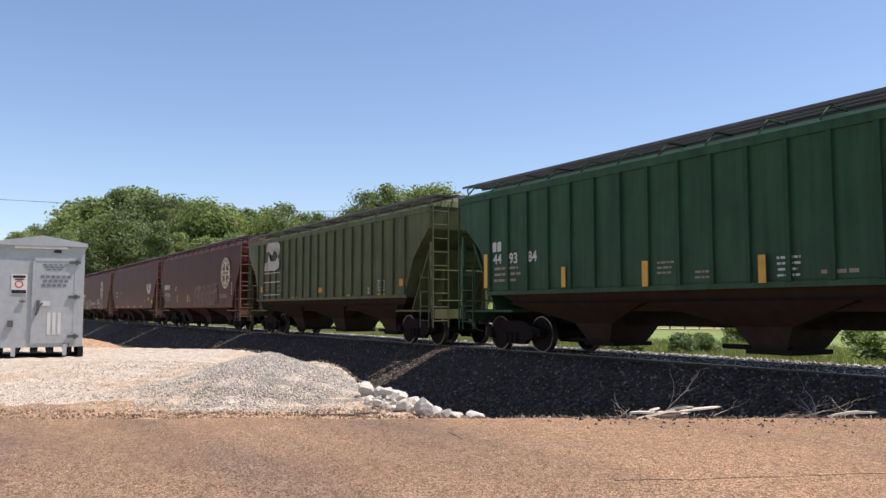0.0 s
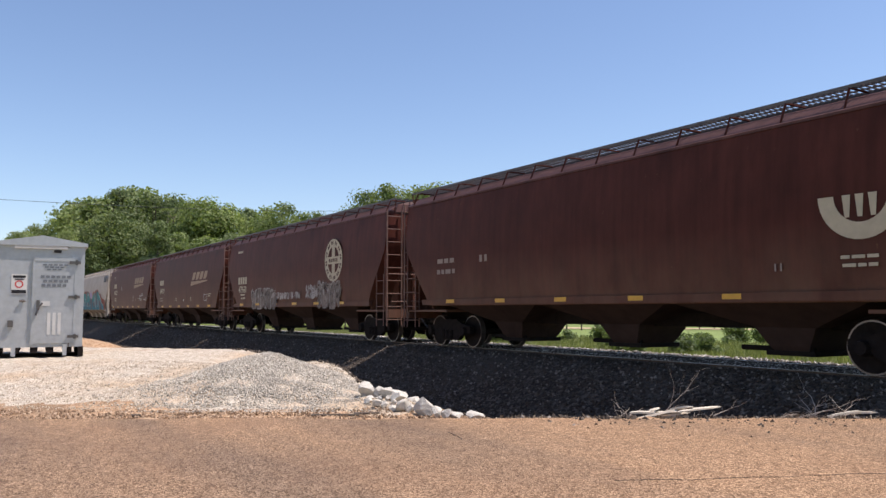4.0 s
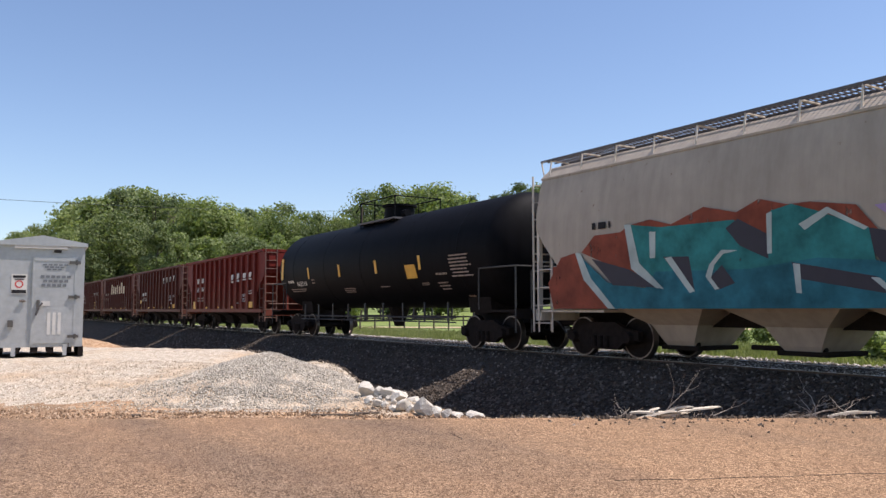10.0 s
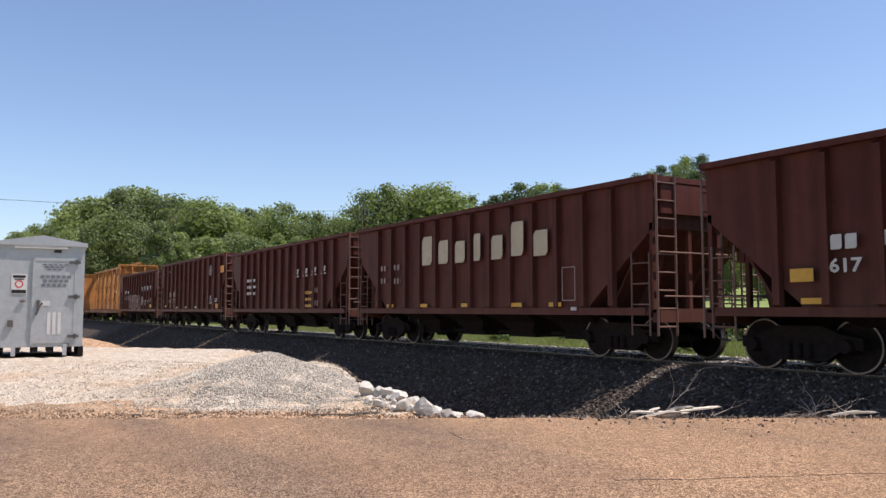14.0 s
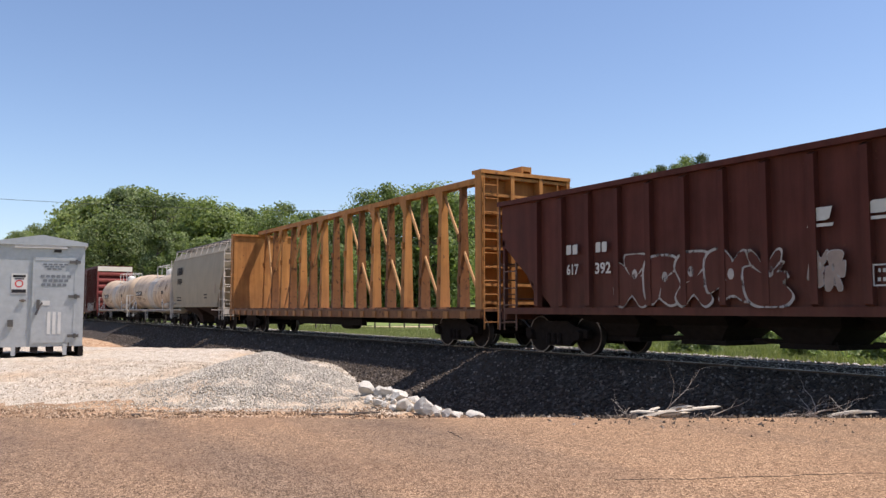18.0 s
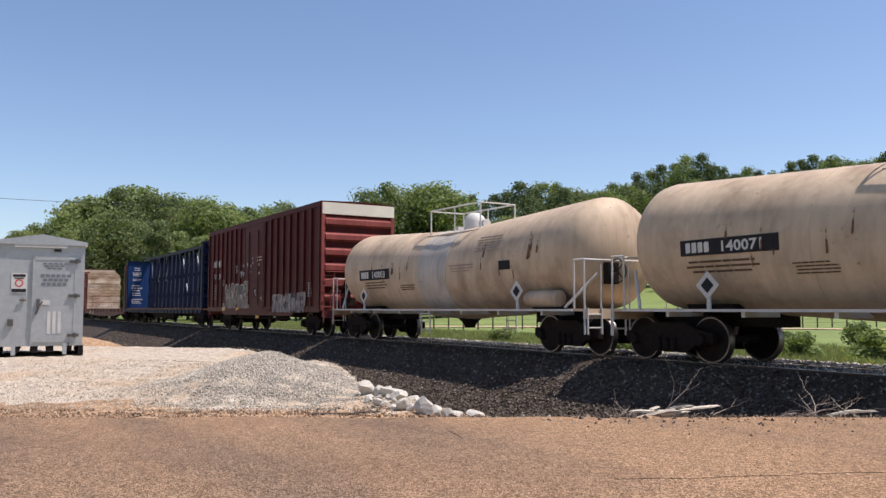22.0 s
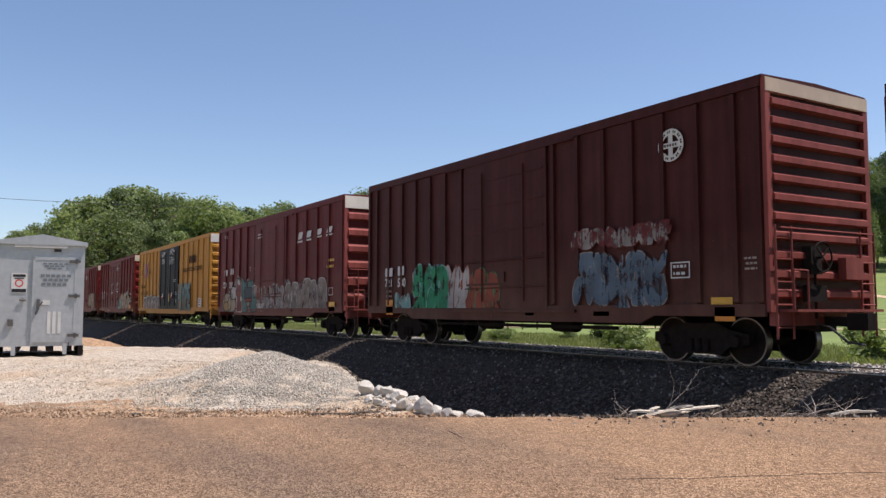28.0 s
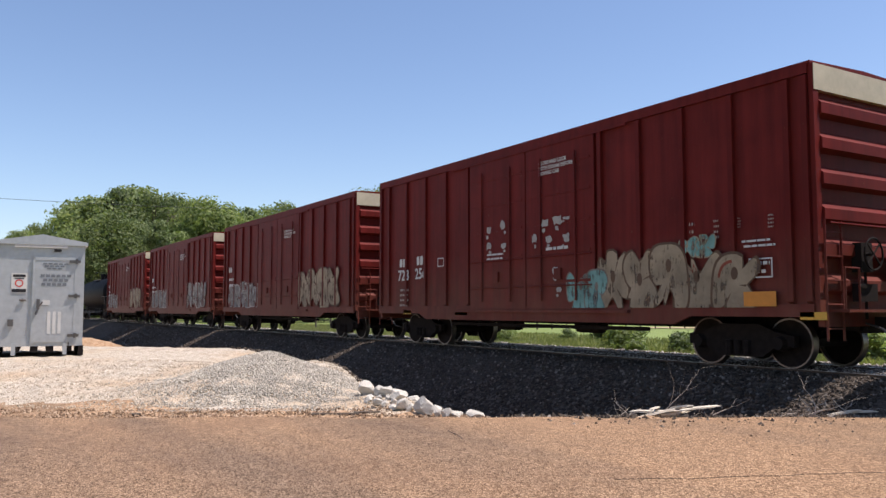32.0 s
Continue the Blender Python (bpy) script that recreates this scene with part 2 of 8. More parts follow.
CREAM = plain("cream_marking", (0.47, 0.40, 0.28), 0.7, vary=0.2, scale=5)
MARK = plain("dull_cream_marking", (0.33, 0.235, 0.16), 0.75, vary=0.25, scale=7)
TORN = plain("torn_paper", (0.33, 0.31, 0.285), 0.85, vary=0.35, scale=16)
FADED = plain("faded_marking", (0.30, 0.23, 0.19), 0.8, vary=0.3, scale=5)
YELLOW = plain("reflector_yellow", (0.62, 0.33, 0.03), 0.5, vary=0.2)
ORANGE = plain("placard_orange", (0.60, 0.22, 0.02), 0.6, vary=0.15)
EMBLEM_INK = plain("emblem_brown", (0.07, 0.03, 0.022), 0.7)
INK = plain("black_marking", (0.025, 0.024, 0.026), 0.8, spec=0.15)
SIGNRED = plain("sign_red", (0.5, 0.05, 0.04), 0.6)
SIGNBLUE = plain("sign_blue", (0.05, 0.09, 0.36), 0.6)
TAN_CROWN = plain("tan_roof_panel", (0.46, 0.335, 0.245), 0.65, vary=0.2, scale=2)
PUTTY = plain("bare_roof", (0.66, 0.60, 0.50), 0.6, vary=0.15, scale=2)
BROWN = paint("oxide_brown", (0.078, 0.0235, 0.0165), gloss=0.10, dust_bounce=0.7)
BROWN2 = paint("oxide_brown_light", (0.086, 0.026, 0.0190), gloss=0.10, dust_bounce=0.65)
ROOF_DUST = paint("dusty_roof", (0.105, 0.052, 0.046), dust_bounce=0)
OPENBROWN = paint("hopper_brown", (0.098, 0.031, 0.024), wear=0.4, dust_bounce=0.25)
OPENRED = paint("hopper_red", (0.150, 0.024, 0.018))
GREEN = paint("dark_green", (0.040, 0.088, 0.050), dust_bounce=0.08)
OLIVE = paint("olive_green", (0.098, 0.110, 0.052), dust_bounce=0.12)
GREYTAN = paint("grey_tan", (0.40, 0.34, 0.28), wear=0.16, spot=0.68, runs=0.2, dust_bounce=0)
TAN = paint("tan_grey", (0.28, 0.24, 0.175), wear=0.12, spot=0.70, runs=0.14, dust_bounce=0)
TANK_TAN = paint("tank_tan", (0.54, 0.41, 0.285), stain=(0.17, 0.10, 0.06), wear=0.2, spot=0.66, rough=0.5, rust=(0.26, 0.13, 0.07), runs=0.25, dust_bounce=0)
JACKET = paint("sleeve_grey", (0.46, 0.41, 0.35), wear=0.25, spot=0.66, runs=0.4, dust_bounce=0)
TANK_BLACK = paint("tank_black", (0.006, 0.006, 0.0075), rough=0.6, wear=0.3, spot=0.75, gloss=0.05, dust_bounce=0)
RED = paint("box_red", (0.125, 0.0135, 0.011))
RED2 = paint("box_red_dark", (0.125, 0.026, 0.024))
RED4 = paint("box_brown_red", (0.066, 0.0175, 0.0155))
RED3 = paint("box_red_bright", (0.070, 0.0115, 0.010), dust_bounce=0.25)
# rubbed paint, made paler still to stand for sunlight on the rungs
RUNG = paint("sunlit_worn_rung", (0.19, 0.115, 0.095), spot=0.66)
# lighter copy of the box reds: sun on the ends put into colour
END_RED = paint("sunlit_end_red", (0.25, 0.068, 0.058), dust_bounce=0.1)
# tan trim painted near white in place of the sunlight on the ends
SUNLIT_TRIM = paint("sunlit_trim", (0.56, 0.50, 0.43), wear=0.2, spot=0.7, dust_bounce=0)
# beam blue lightened to carry the sun's sheen on the round braces
BRACE_BLUE = paint("sunlit_blue_brace", (0.10, 0.12, 0.17), rough=0.3, gloss=0.6, wear=0.3, dust_bounce=0)
GOLD = paint("box_yellow", (0.43, 0.207, 0.043), wear=0.2, spot=0.68, dust_bounce=0.15)
BEAM_GOLD = paint("beam_yellow", (0.43, 0.19, 0.06), wear=0.35, spot=0.62, stain=(0.17, 0.065, 0.025))
# paler beam yellow: direct sun on the braces is painted in
BRACE_PALE = paint("sunlit_gold_brace", (0.50, 0.27, 0.12), wear=0.2, spot=0.66, dust_bounce=0)
BEAM_BLUE = paint("beam_blue", (0.006, 0.010, 0.028), wear=0.4, dust_bounce=0)
BEAM_RUST = paint("beam_rusted", (0.20, 0.085, 0.032), wear=0.5, spot=0.56, rust=(0.075, 0.032, 0.016))
PANEL_BLUE = paint("panel_blue", (0.012, 0.037, 0.12), wear=0.25, dust_bounce=0)
DOORBLACK = paint("door_black", (0.010, 0.011, 0.013), wear=0.3, spot=0.7, dust_bounce=0)
RUSTDECK = paint("rust_deck", (0.20, 0.095, 0.055), wear=0.4, spot=0.5)
LUMBER = planks("weathered_plank", (0.42, 0.31, 0.22), (0.58, 0.47, 0.36), (0.74, 0.66, 0.56))


# ---- the ground ----
def cam_xy(x, y):
    """Across and ahead of the viewpoint, from plan x, y."""
    return RIGHT.x * x + RIGHT.y * y, FWD.x * x + FWD.y * y


def plan(across, ahead):
    """Plan x, y from the distance across and ahead of the viewpoint."""
    return RIGHT.x * across + FWD.x * ahead, RIGHT.y * across + FWD.y * ahead


def ray(px, ahead):
    """Plan x, y in the direction of picture column px at that distance ahead."""
    return plan((px - 784) / 1424 * ahead, ahead)


ROAD_FAR = 10.25


def height(x, y):
    x, y = np.asarray(x, float), np.asarray(y, float)
    xc, zc = cam_xy(x, y)
    e = zc - ROAD_FAR
    wob = 0.35 * np.sin(xc * 1.7) + 0.2 * np.sin(xc * 4.1 + 1)
    edge = -0.31 + 0 * x
    pad = edge + 0.39 * smooth_step(e + wob * 0.4, 0.1, 5.7)
    # the gravel heap: a tipped cone with a long tail to one side
    ax = np.where(xc > -2.78, (xc + 2.78) / 1.72, (xc + 2.78) / 1.5)
    az = np.where(zc > 13.0, (zc - 13.0) / 0.95, (zc - 13.0) / 1.75)
    r = np.sqrt(ax ** 2 + az ** 2 + 0.004)
    pad = pad + 0.53 * np.clip(1 - r, 0, 1) ** 1.1
    r2 = np.sqrt(((xc + 3.9) / 1.3) ** 2 + ((zc - 12.6) / 1.2) ** 2)
    pad = pad + 0.13 * smooth_step(1 - r2, 0, 0.8)
    pad = pad + 0.12 * np.exp(-((xc + 0.75) / 0.7) ** 2 - ((zc - 11.65) / 0.6) ** 2)
    pad = pad - 0.26 * np.exp(-((xc + 3.75) / 0.9) ** 2 - ((zc - 16.9) / 1.1) ** 2)
    pad = pad - 0.90 * smooth_step(zc + 0.25 * (xc + 6), 20.5, 24.5)
    ditch = edge - 0.96 * smooth_step(e, 0.05, 2.0)
    brink = 5.35 + 0.85 * smooth_step(zc, 12.5, 16.0)
    m = smooth_step(y + wob * 0.25 - brink, 0.0, 1.7)
    near = pad * (1 - m) + ditch * m
    near = near + 0.85 * np.exp(-((xc + 13.2) / 1.9) ** 2 - ((zc - 29.5) / 2.2) ** 2)
    # beyond the track: a field that climbs into a wooded hill
    px = 784 + 1424 * xc / np.maximum(zc, 1.0)
    rise = smooth_step(px, 560, 1350)
    far = -0.62 + 4.0 * rise * smooth_step(zc, 70, 150) + 17.0 * rise * smooth_step(zc, 120, 260) + 16.0 * smooth_step(zc, 230, 600)
    k = smooth_step(y, TRACK_Y - 2.0, TRACK_Y + 2.6)
    z = near * (1 - k) + far * k
    return z


def axis(lo, hi, fine_lo, fine_hi, step, grow=1.22):
    mid = list(np.arange(fine_lo, fine_hi + 1e-6, step))
    out, d, p = [], step, fine_lo
    while p > lo:
        d *= grow
        p -= d
        out.append(max(p, lo))
    res = out[::-1] + mid
    d, p = step, mid[-1]
    while p < hi:
        d *= grow
        p += d
        res.append(min(p, hi))
    return np.array(res)


def grid_mesh(name, xs, ys, zfun, mats, pick=None):
    gx, gy = np.meshgrid(xs, ys)
    gz = zfun(gx, gy)
    nx, ny = len(xs), len(ys)
    v = np.stack([gx, gy, gz], -1).reshape(-1, 3)
    j, i = np.meshgrid(np.arange(ny - 1), np.arange(nx - 1), indexing="ij")
    a = (j * nx + i).ravel()
    f = np.stack([a, a + 1, a + nx + 1, a + nx], -1)
    me = bpy.data.meshes.new(name)
    me.from_pydata(v.tolist(), [], f.tolist())
    for mat in mats:
        me.materials.append(mat)
    if pick is not None:
        c = v[f].mean(1)
        me.polygons.foreach_set("material_index", pick(c[:, 0], c[:, 1]).astype(np.int32))
    me.shade_smooth()
    me.update()
    return me


def soil_pick(x, y):
    xc, zc = cam_xy(x, y)
    g = np.full(len(x), 2)
    g[(y < 7.0) & (zc > ROAD_FAR)] = 0
    g[(y >= 7.0) & (y < TRACK_Y + 2.2)] = 1
    n = np.sin(xc * 2.3) * 0.25 + np.sin(xc * 0.7) * 0.2
    g[(zc > ROAD_FAR - 1) & (zc < ROAD_FAR + 0.75 + n + 0.5 * smooth_step(-xc, 1.5, 4.0)) & (y < 7.2)] = 1
    g[(np.hypot((xc + 13.2) / 4.2, (zc - 29.5) / 5.0) < 1) & (y < 9)] = 1
    return g


xs = axis(-900, 900, -46, 4, 0.16)
ys = axis(-500, 1400, -1.0, 19.0, 0.16)


def rough_ground(x, y):
    z = height(x, y)
    near = (y < 19) & (y > 0) & (x > -46) & (x < 4)
    bumps = np.where(y < 6.5, 0.35, 1.0) * 0.03 * np.sin(x * 5.3 + y * 2.1) * np.sin(y * 4.7 - x * 1.3) + 0.02 * np.sin(x * 11 + 1) * np.sin(y * 9.3)
    return z + np.where(near, bumps, 0)


ground = new("ground", grid_mesh("ground", xs, ys, rough_ground, [GRAVEL, SOIL, MEADOW], soil_pick))
tagged(ground, "gravel, bare soil and green meadow rising into a hill", "ground", kind="structure")

# the road: a chip-seal lane that runs across the view and climbs to the crossing
road_geo = Geo()
prof = [(ROAD_FAR, -0.02), (ROAD_FAR - 0.12, 0.0), (7.0, 0.04), (3.6, 0.0), (3.45, -0.03)]
rings = []
for a in np.linspace(-70, 16, 173):
    climb = 0.27 * float(smooth_step(a, 5.2, 11.0))
    wob = 0.05 * math.sin(a * 1.9) + 0.04 * math.sin(a * 4.3 + 2) + 0.025 * math.sin(a * 9.1)
    ring = []
    for k, (d, dz) in enumerate(prof):
        p = plan(a, d + (wob if k < 2 else 0))
        ring.append((p[0], p[1], ROAD_Z + dz + climb))
    for k in (4, 0):
        p = plan(a, prof[k][0] + (wob if k == 0 else 0))
        ring.append((p[0], p[1], ROAD_Z - 0.2 + climb))
    rings.append(ring)
road_geo.loft(rings[::-1])
road = new("road", road_geo.mesh("road", ASPHALT))
tagged(road, "reddish-brown chip-seal road with a ragged edge", "road", kind="structure")
# cracks in the road: thin dark seams
for k, (a0, d0, a1, d1) in enumerate([(0.05, 8.95, 0.2, 8.35), (1.3, 6.3, 3.9, 6.62)]):
    g = Geo()
    pts = []
    for i in range(14):
        t = i / 13
        a = a0 + (a1 - a0) * t + random.uniform(-0.03, 0.03)
        d = d0 + (d1 - d0) * t + random.uniform(-0.03, 0.03)
        x, y = plan(a, d)
        f = (d - 7.0) / (ROAD_FAR - 0.12 - 7.0) if d > 7.0 else (7.0 - d) / 3.4
        pts.append(Vector((x, y, ROAD_Z + 0.04 * (1 - f) + 0.001)))
    for p, q in zip(pts, pts[1:]):
        g.tube(p, q, 0.0028, 4)
    part("crack", g, DARK, road)

# ---- the track ----
bed = Geo()
sec = [(-4.7, -1.75), (-3.2, -1.03), (-1.97, -0.37), (-1.45, -0.12), (-0.85, -0.05), (-0.65, -0.02), (0.65, -0.02), (0.85, -0.01), (1.55, -0.01), (2.0, -0.2), (3.6, -1.2)]
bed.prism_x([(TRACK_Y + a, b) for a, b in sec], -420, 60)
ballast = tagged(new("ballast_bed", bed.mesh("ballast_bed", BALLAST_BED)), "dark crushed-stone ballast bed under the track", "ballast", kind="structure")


def stones(name, n, place, size, mat, seed):
    """Many low, uneven stones in one mesh."""
    rng = np.random.default_rng(seed)
    p = place(rng, n)
    base = np.array([(1, 0, 0), (-1, 0, 0), (0, 1, 0), (0, -1, 0), (0, 0, 1), (0, 0, -1)], float)
    tri = np.array([(0, 2, 4), (2, 1, 4), (1, 3, 4), (3, 0, 4), (2, 0, 5), (1, 2, 5), (3, 1, 5), (0, 3, 5)])
    s = rng.uniform(size[0], size[1], (n, 1, 1)) * rng.uniform(0.55, 1.15, (n, 6, 1))
    ang = rng.uniform(0, 6.28, n)
    tilt = rng.uniform(-0.6, 0.6, n)
    ca, sa, ct, st = np.cos(ang), np.sin(ang), np.cos(tilt), np.sin(tilt)
    rot = np.zeros((n, 3, 3))
    rot[:, 0, 0], rot[:, 0, 1] = ca, -sa
    rot[:, 1, 0], rot[:, 1, 1] = sa * ct, ca * ct
    rot[:, 1, 2], rot[:, 2, 0], rot[:, 2, 1], rot[:, 2, 2] = -st, sa * st, ca * st, ct
    v = np.einsum("nij,nkj->nki", rot, base[None] * s) + p[:, None, :]
    f = (tri[None] + 6 * np.arange(n)[:, None, None]).reshape(-1, 3)
    me = bpy.data.meshes.new(name)
    me.from_pydata(v.reshape(-1, 3).tolist(), [], f.tolist())
    me.materials.append(mat)
    return new(name, me)


def on_ballast(rng, n):
    x = -7 - 60 * rng.random(n) ** 1.6
    y = TRACK_Y + rng.uniform(-4.5, -0.8, n)
    z = np.interp(y - TRACK_Y, [q[0] for q in sec], [q[1] for q in sec])
    z = np.maximum(z, height(x, y)) + np.where(np.abs(y - TRACK_Y) < 0.9, rng.uniform(-0.03, -0.01, n), rng.uniform(-0.02, 0.03, n))
    return np.stack([x, y, z], -1)


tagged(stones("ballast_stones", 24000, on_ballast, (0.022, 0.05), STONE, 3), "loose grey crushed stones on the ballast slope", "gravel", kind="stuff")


def on_track(rng, n):
    p = on_ballast(rng, n)
    # kept off the near shoulder, which lies in the train's shade
    p[:, 1] = TRACK_Y + rng.uniform(-0.7, 1.9, n)
    z = np.interp(p[:, 1] - TRACK_Y, [q[0] for q in sec], [q[1] for q in sec])
    p[:, 2] = z + np.where(np.abs(p[:, 1] - TRACK_Y) < 0.9, rng.uniform(-0.03, -0.01, n), rng.uniform(-0.02, 0.02, n))
    return p


tagged(stones("track_stones", 16000, on_track, (0.022, 0.045), TOP_STONE, 13), "pale crushed stones between and beside the rails, sunlight put into their colour", "gravel", kind="stuff")


def on_ditch(rng, n):
    x = -4 - 28 * rng.random(n)
    y = rng.uniform(6.2, 10.0, n)
    return np.stack([x, y, height(x, y) + rng.uniform(-0.01, 0.03, n)], -1)


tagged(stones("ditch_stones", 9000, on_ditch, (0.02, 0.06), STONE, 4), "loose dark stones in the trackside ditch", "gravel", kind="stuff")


def on_pad(rng, n):
    a = rng.normal(-2.9, 2.6, n)
    d = ROAD_FAR + 0.95 + 4.7 * rng.random(n) ** 1.1
    x, y = plan(a, d)
    return np.stack([x, y, height(x, y) + rng.uniform(-0.006, 0.012, n)], -1)


tagged(stones("pad_stones", 16000, on_pad, (0.007, 0.016), PALE_STONE, 5), "pale loose gravel heaped on the pad", "gravel", kind="stuff")

def on_heap(rng, n):
    a, d = rng.normal(-2.55, 0.85, n), rng.normal(12.6, 0.75, n)
    d = np.maximum(d, ROAD_FAR + 0.7)
    x, y = plan(a, d)
    return np.stack([x, y, height(x, y) + rng.uniform(-0.004, 0.012, n)], -1)


tagged(stones("heap_stones", 24000, on_heap, (0.009, 0.024), HEAP_STONE, 6), "low heap of grey gravel on the pad", "gravel", kind="stuff")

rail_poly = [(-0.075, -0.17), (0.075, -0.17), (0.075, -0.155), (0.012, -0.13), (0.012, -0.045), (0.036, -0.032), (0.036, 0.0), (-0.036, 0.0), (-0.036, -0.032), (-0.012, -0.045), (-0.012, -0.13), (-0.075, -0.155)]
for side in (-1, 1):
    g = Geo().prism_x([(TRACK_Y + side * 0.755 + a, b) for a, b in rail_poly], -420, 60)
    rail = tagged(new("rail", g.mesh("rail", RAIL)), "rusty steel rail with a polished head", "rail", group="track rails", kind="structure")
    part("running_surface", Geo().box(-420, 60, TRACK_Y + side * 0.755 - 0.03, TRACK_Y + side * 0.755 + 0.03, 0.001, 0.004), POLISHED, rail, "polished running surface")


# ---- trees ----
def crown_mesh(name, seed, mat, tall, wide, lobes, leaves, leaf, low=0.25, spread=1.0, fat=1.0):
    """Leaf clumps on the skins of many uneven lobes; the crown is tall high and wide across."""
    rng = np.random.default_rng(seed)
    t = rng.random(lobes)
    zc = tall * (low + (1 - low) * t)
    env = np.sin(np.pi * np.clip(0.12 + 0.86 * t, 0, 1)) ** 0.7
    rad = wide * 0.5 * env * np.sqrt(rng.random(lobes)) * 0.78 * spread
    an = rng.uniform(0, 6.283, lobes)
    c = np.stack([rad * np.cos(an), rad * np.sin(an), zc], -1)
    r = fat * wide * rng.uniform(0.07, 0.19, lobes) * (0.75 + 0.5 * env)
    c[:, 2] = np.minimum(c[:, 2], tall - r * 0.9)
    w = r ** 2 / np.sum(r ** 2)
    which = rng.choice(lobes, leaves, p=w)
    d = rng.normal(size=(leaves, 3))
    d /= np.linalg.norm(d, axis=1)[:, None]
    p = c[which] + d * (r[which] * rng.uniform(0.35, 1.3, leaves))[:, None] * np.array([1, 1, 0.85])
    nrm = d + rng.normal(scale=0.38, size=(leaves, 3))
    nrm /= np.linalg.norm(nrm, axis=1)[:, None]
    u = np.cross(nrm, rng.normal(size=(leaves, 3)))
    u /= np.linalg.norm(u, axis=1)[:, None]
    q = np.cross(nrm, u)
    s = leaf * rng.uniform(0.6, 1.3, (leaves, 1))
    quad = np.stack([p - u * s, p - q * s * 0.75 + nrm * s * 0.2, p + u * s, p + q * s * 0.75 + nrm * s * 0.2], 1)
    f = np.arange(leaves * 4).reshape(-1, 4)
    me = bpy.data.meshes.new(name)
    me.from_pydata(quad.reshape(-1, 3).tolist(), [], f.tolist())
    me.materials.append(mat)
    return me


def trunk_geo(tall, r, seed, limbs=7):
    rnd = random.Random(seed)
    g = Geo()
    pts = [Vector((rnd.uniform(-0.15, 0.15) * k, rnd.uniform(-0.15, 0.15) * k, tall * 0.85 * k / 4)) for k in range(5)]
    for k in range(4):
        g.tube(pts[k] + Vector((0, 0, -0.3 if k == 0 else 0)), pts[k + 1], r * (1 - 0.2 * k), 8, r * (0.8 - 0.2 * k))
    for k in range(limbs):
        z = tall * rnd.uniform(0.25, 0.75)
        a = rnd.uniform(0, 6.28)
        d = Vector((math.cos(a), math.sin(a), rnd.uniform(0.4, 1.0))) * tall * 0.2
        b = Vector((pts[2].x, pts[2].y, z))
        g.tube(b, b + d, r * 0.4, 6, r * 0.12)
    return g


TREES = []
spec = [("broad green oak with a rounded crown", 0, 16, 9.5, 60, 15000, 0.17, 0.14), ("light green poplar with a loose crown", 1, 17, 7.0, 52, 13000, 0.19, 0.12),
        ("broad leafy tree with an uneven crown", 0, 14, 10, 60, 15000, 0.17, 0.08), ("tall dark pine with a ragged crown", 2, 21, 7, 44, 11000, 0.21, 0.2),
        ("light green spreading tree", 1, 13, 9, 56, 13000, 0.19, 0.07), ("tall slender dark tree", 2, 22, 6.0, 40, 10000, 0.21, 0.16)]
for k, (lab, lm, tall, wide, lobes, leaves, leaf, low) in enumerate(spec):
    tree = tagged(new("tree"), lab + " at the wood's edge", "tree", group="trees behind the track")
    part("trunk", trunk_geo(tall, 0.28, k), BARK, tree)
    part("crown", crown_mesh("crown", 40 + k, LEAVES[lm], tall, wide, lobes, leaves, leaf, low, 1.0, 1.45 if lm == 2 else 1.0), LEAVES[lm], tree)
    TREES.append([tree, tall, False])


def plant(kind, px, ahead, top, rnd):
    """A tree in the direction px whose top stands top metres above the rail head."""
    x, y = ray(px, ahead)
    z = float(height(x, y)) - 0.1
    entry = TREES[kind]
    s = max(0.25, (top - z) / entry[1])
    m = pose(x, y, z, 0, 0, rnd.uniform(0, 360)) @ Matrix.Diagonal((s * rnd.uniform(0.85, 1.15), s * rnd.uniform(0.85, 1.15), s, 1))
    if not entry[2]:
        entry[0].matrix_basis = m
        entry[2] = True
    else:
        ob = copy_thing(entry[0], Matrix())
        ob.matrix_basis = m


SKYLINE = [(20, 418), (60, 402), (110, 385), (160, 350), (215, 336), (290, 346), (350, 352), (405, 372), (460, 362), (530, 372), (610, 380), (645, 345), (700, 334), (765, 326), (810, 352), (860, 352),
           (930, 330), (1000, 332), (1060, 345), (1130, 312), (1240, 280), (1310, 305), (1380, 305), (1430, 276), (1500, 288), (1600, 272)]


def skyline(px):
    return float(np.interp(px, [q[0] for q in SKYLINE], [q[1] for q in SKYLINE])) - 8


def top_of(px_y, ahead):
    return 1.076 + (548 - px_y) / 1424 * ahead


rt = random.Random(11)
px = 40
while px < 640:   # the wood along the track, up to the gap
    d = rt.uniform(118, 135) if px > 150 else rt.uniform(165, 190)
    plant(rt.choice([0, 0, 1, 2, 4]), px, d, top_of(skyline(px) + rt.uniform(-3, 10), d), rt)
    px += rt.uniform(26, 40)
px = 120
while px < 640:   # a lower, nearer row of it
    d = rt.uniform(98, 112)
    plant(rt.choice([1, 2, 4, 4]), px, d, top_of(skyline(px) + rt.uniform(35, 75), d), rt)
    px += rt.uniform(34, 52)
for px in (648, 690, 735, 775):
    plant(rt.choice([0, 2]), px, rt.uniform(112, 122), top_of(skyline(px) + 2, 118), rt)
px = 800
while px < 1640:   # the wooded hill
    d = rt.uniform(195, 240)
    plant(rt.choice([0, 2, 3, 3, 5]), px, d, top_of(skyline(px) + rt.uniform(-4, 12), d), rt)
    px += rt.uniform(16, 27)
px = 800
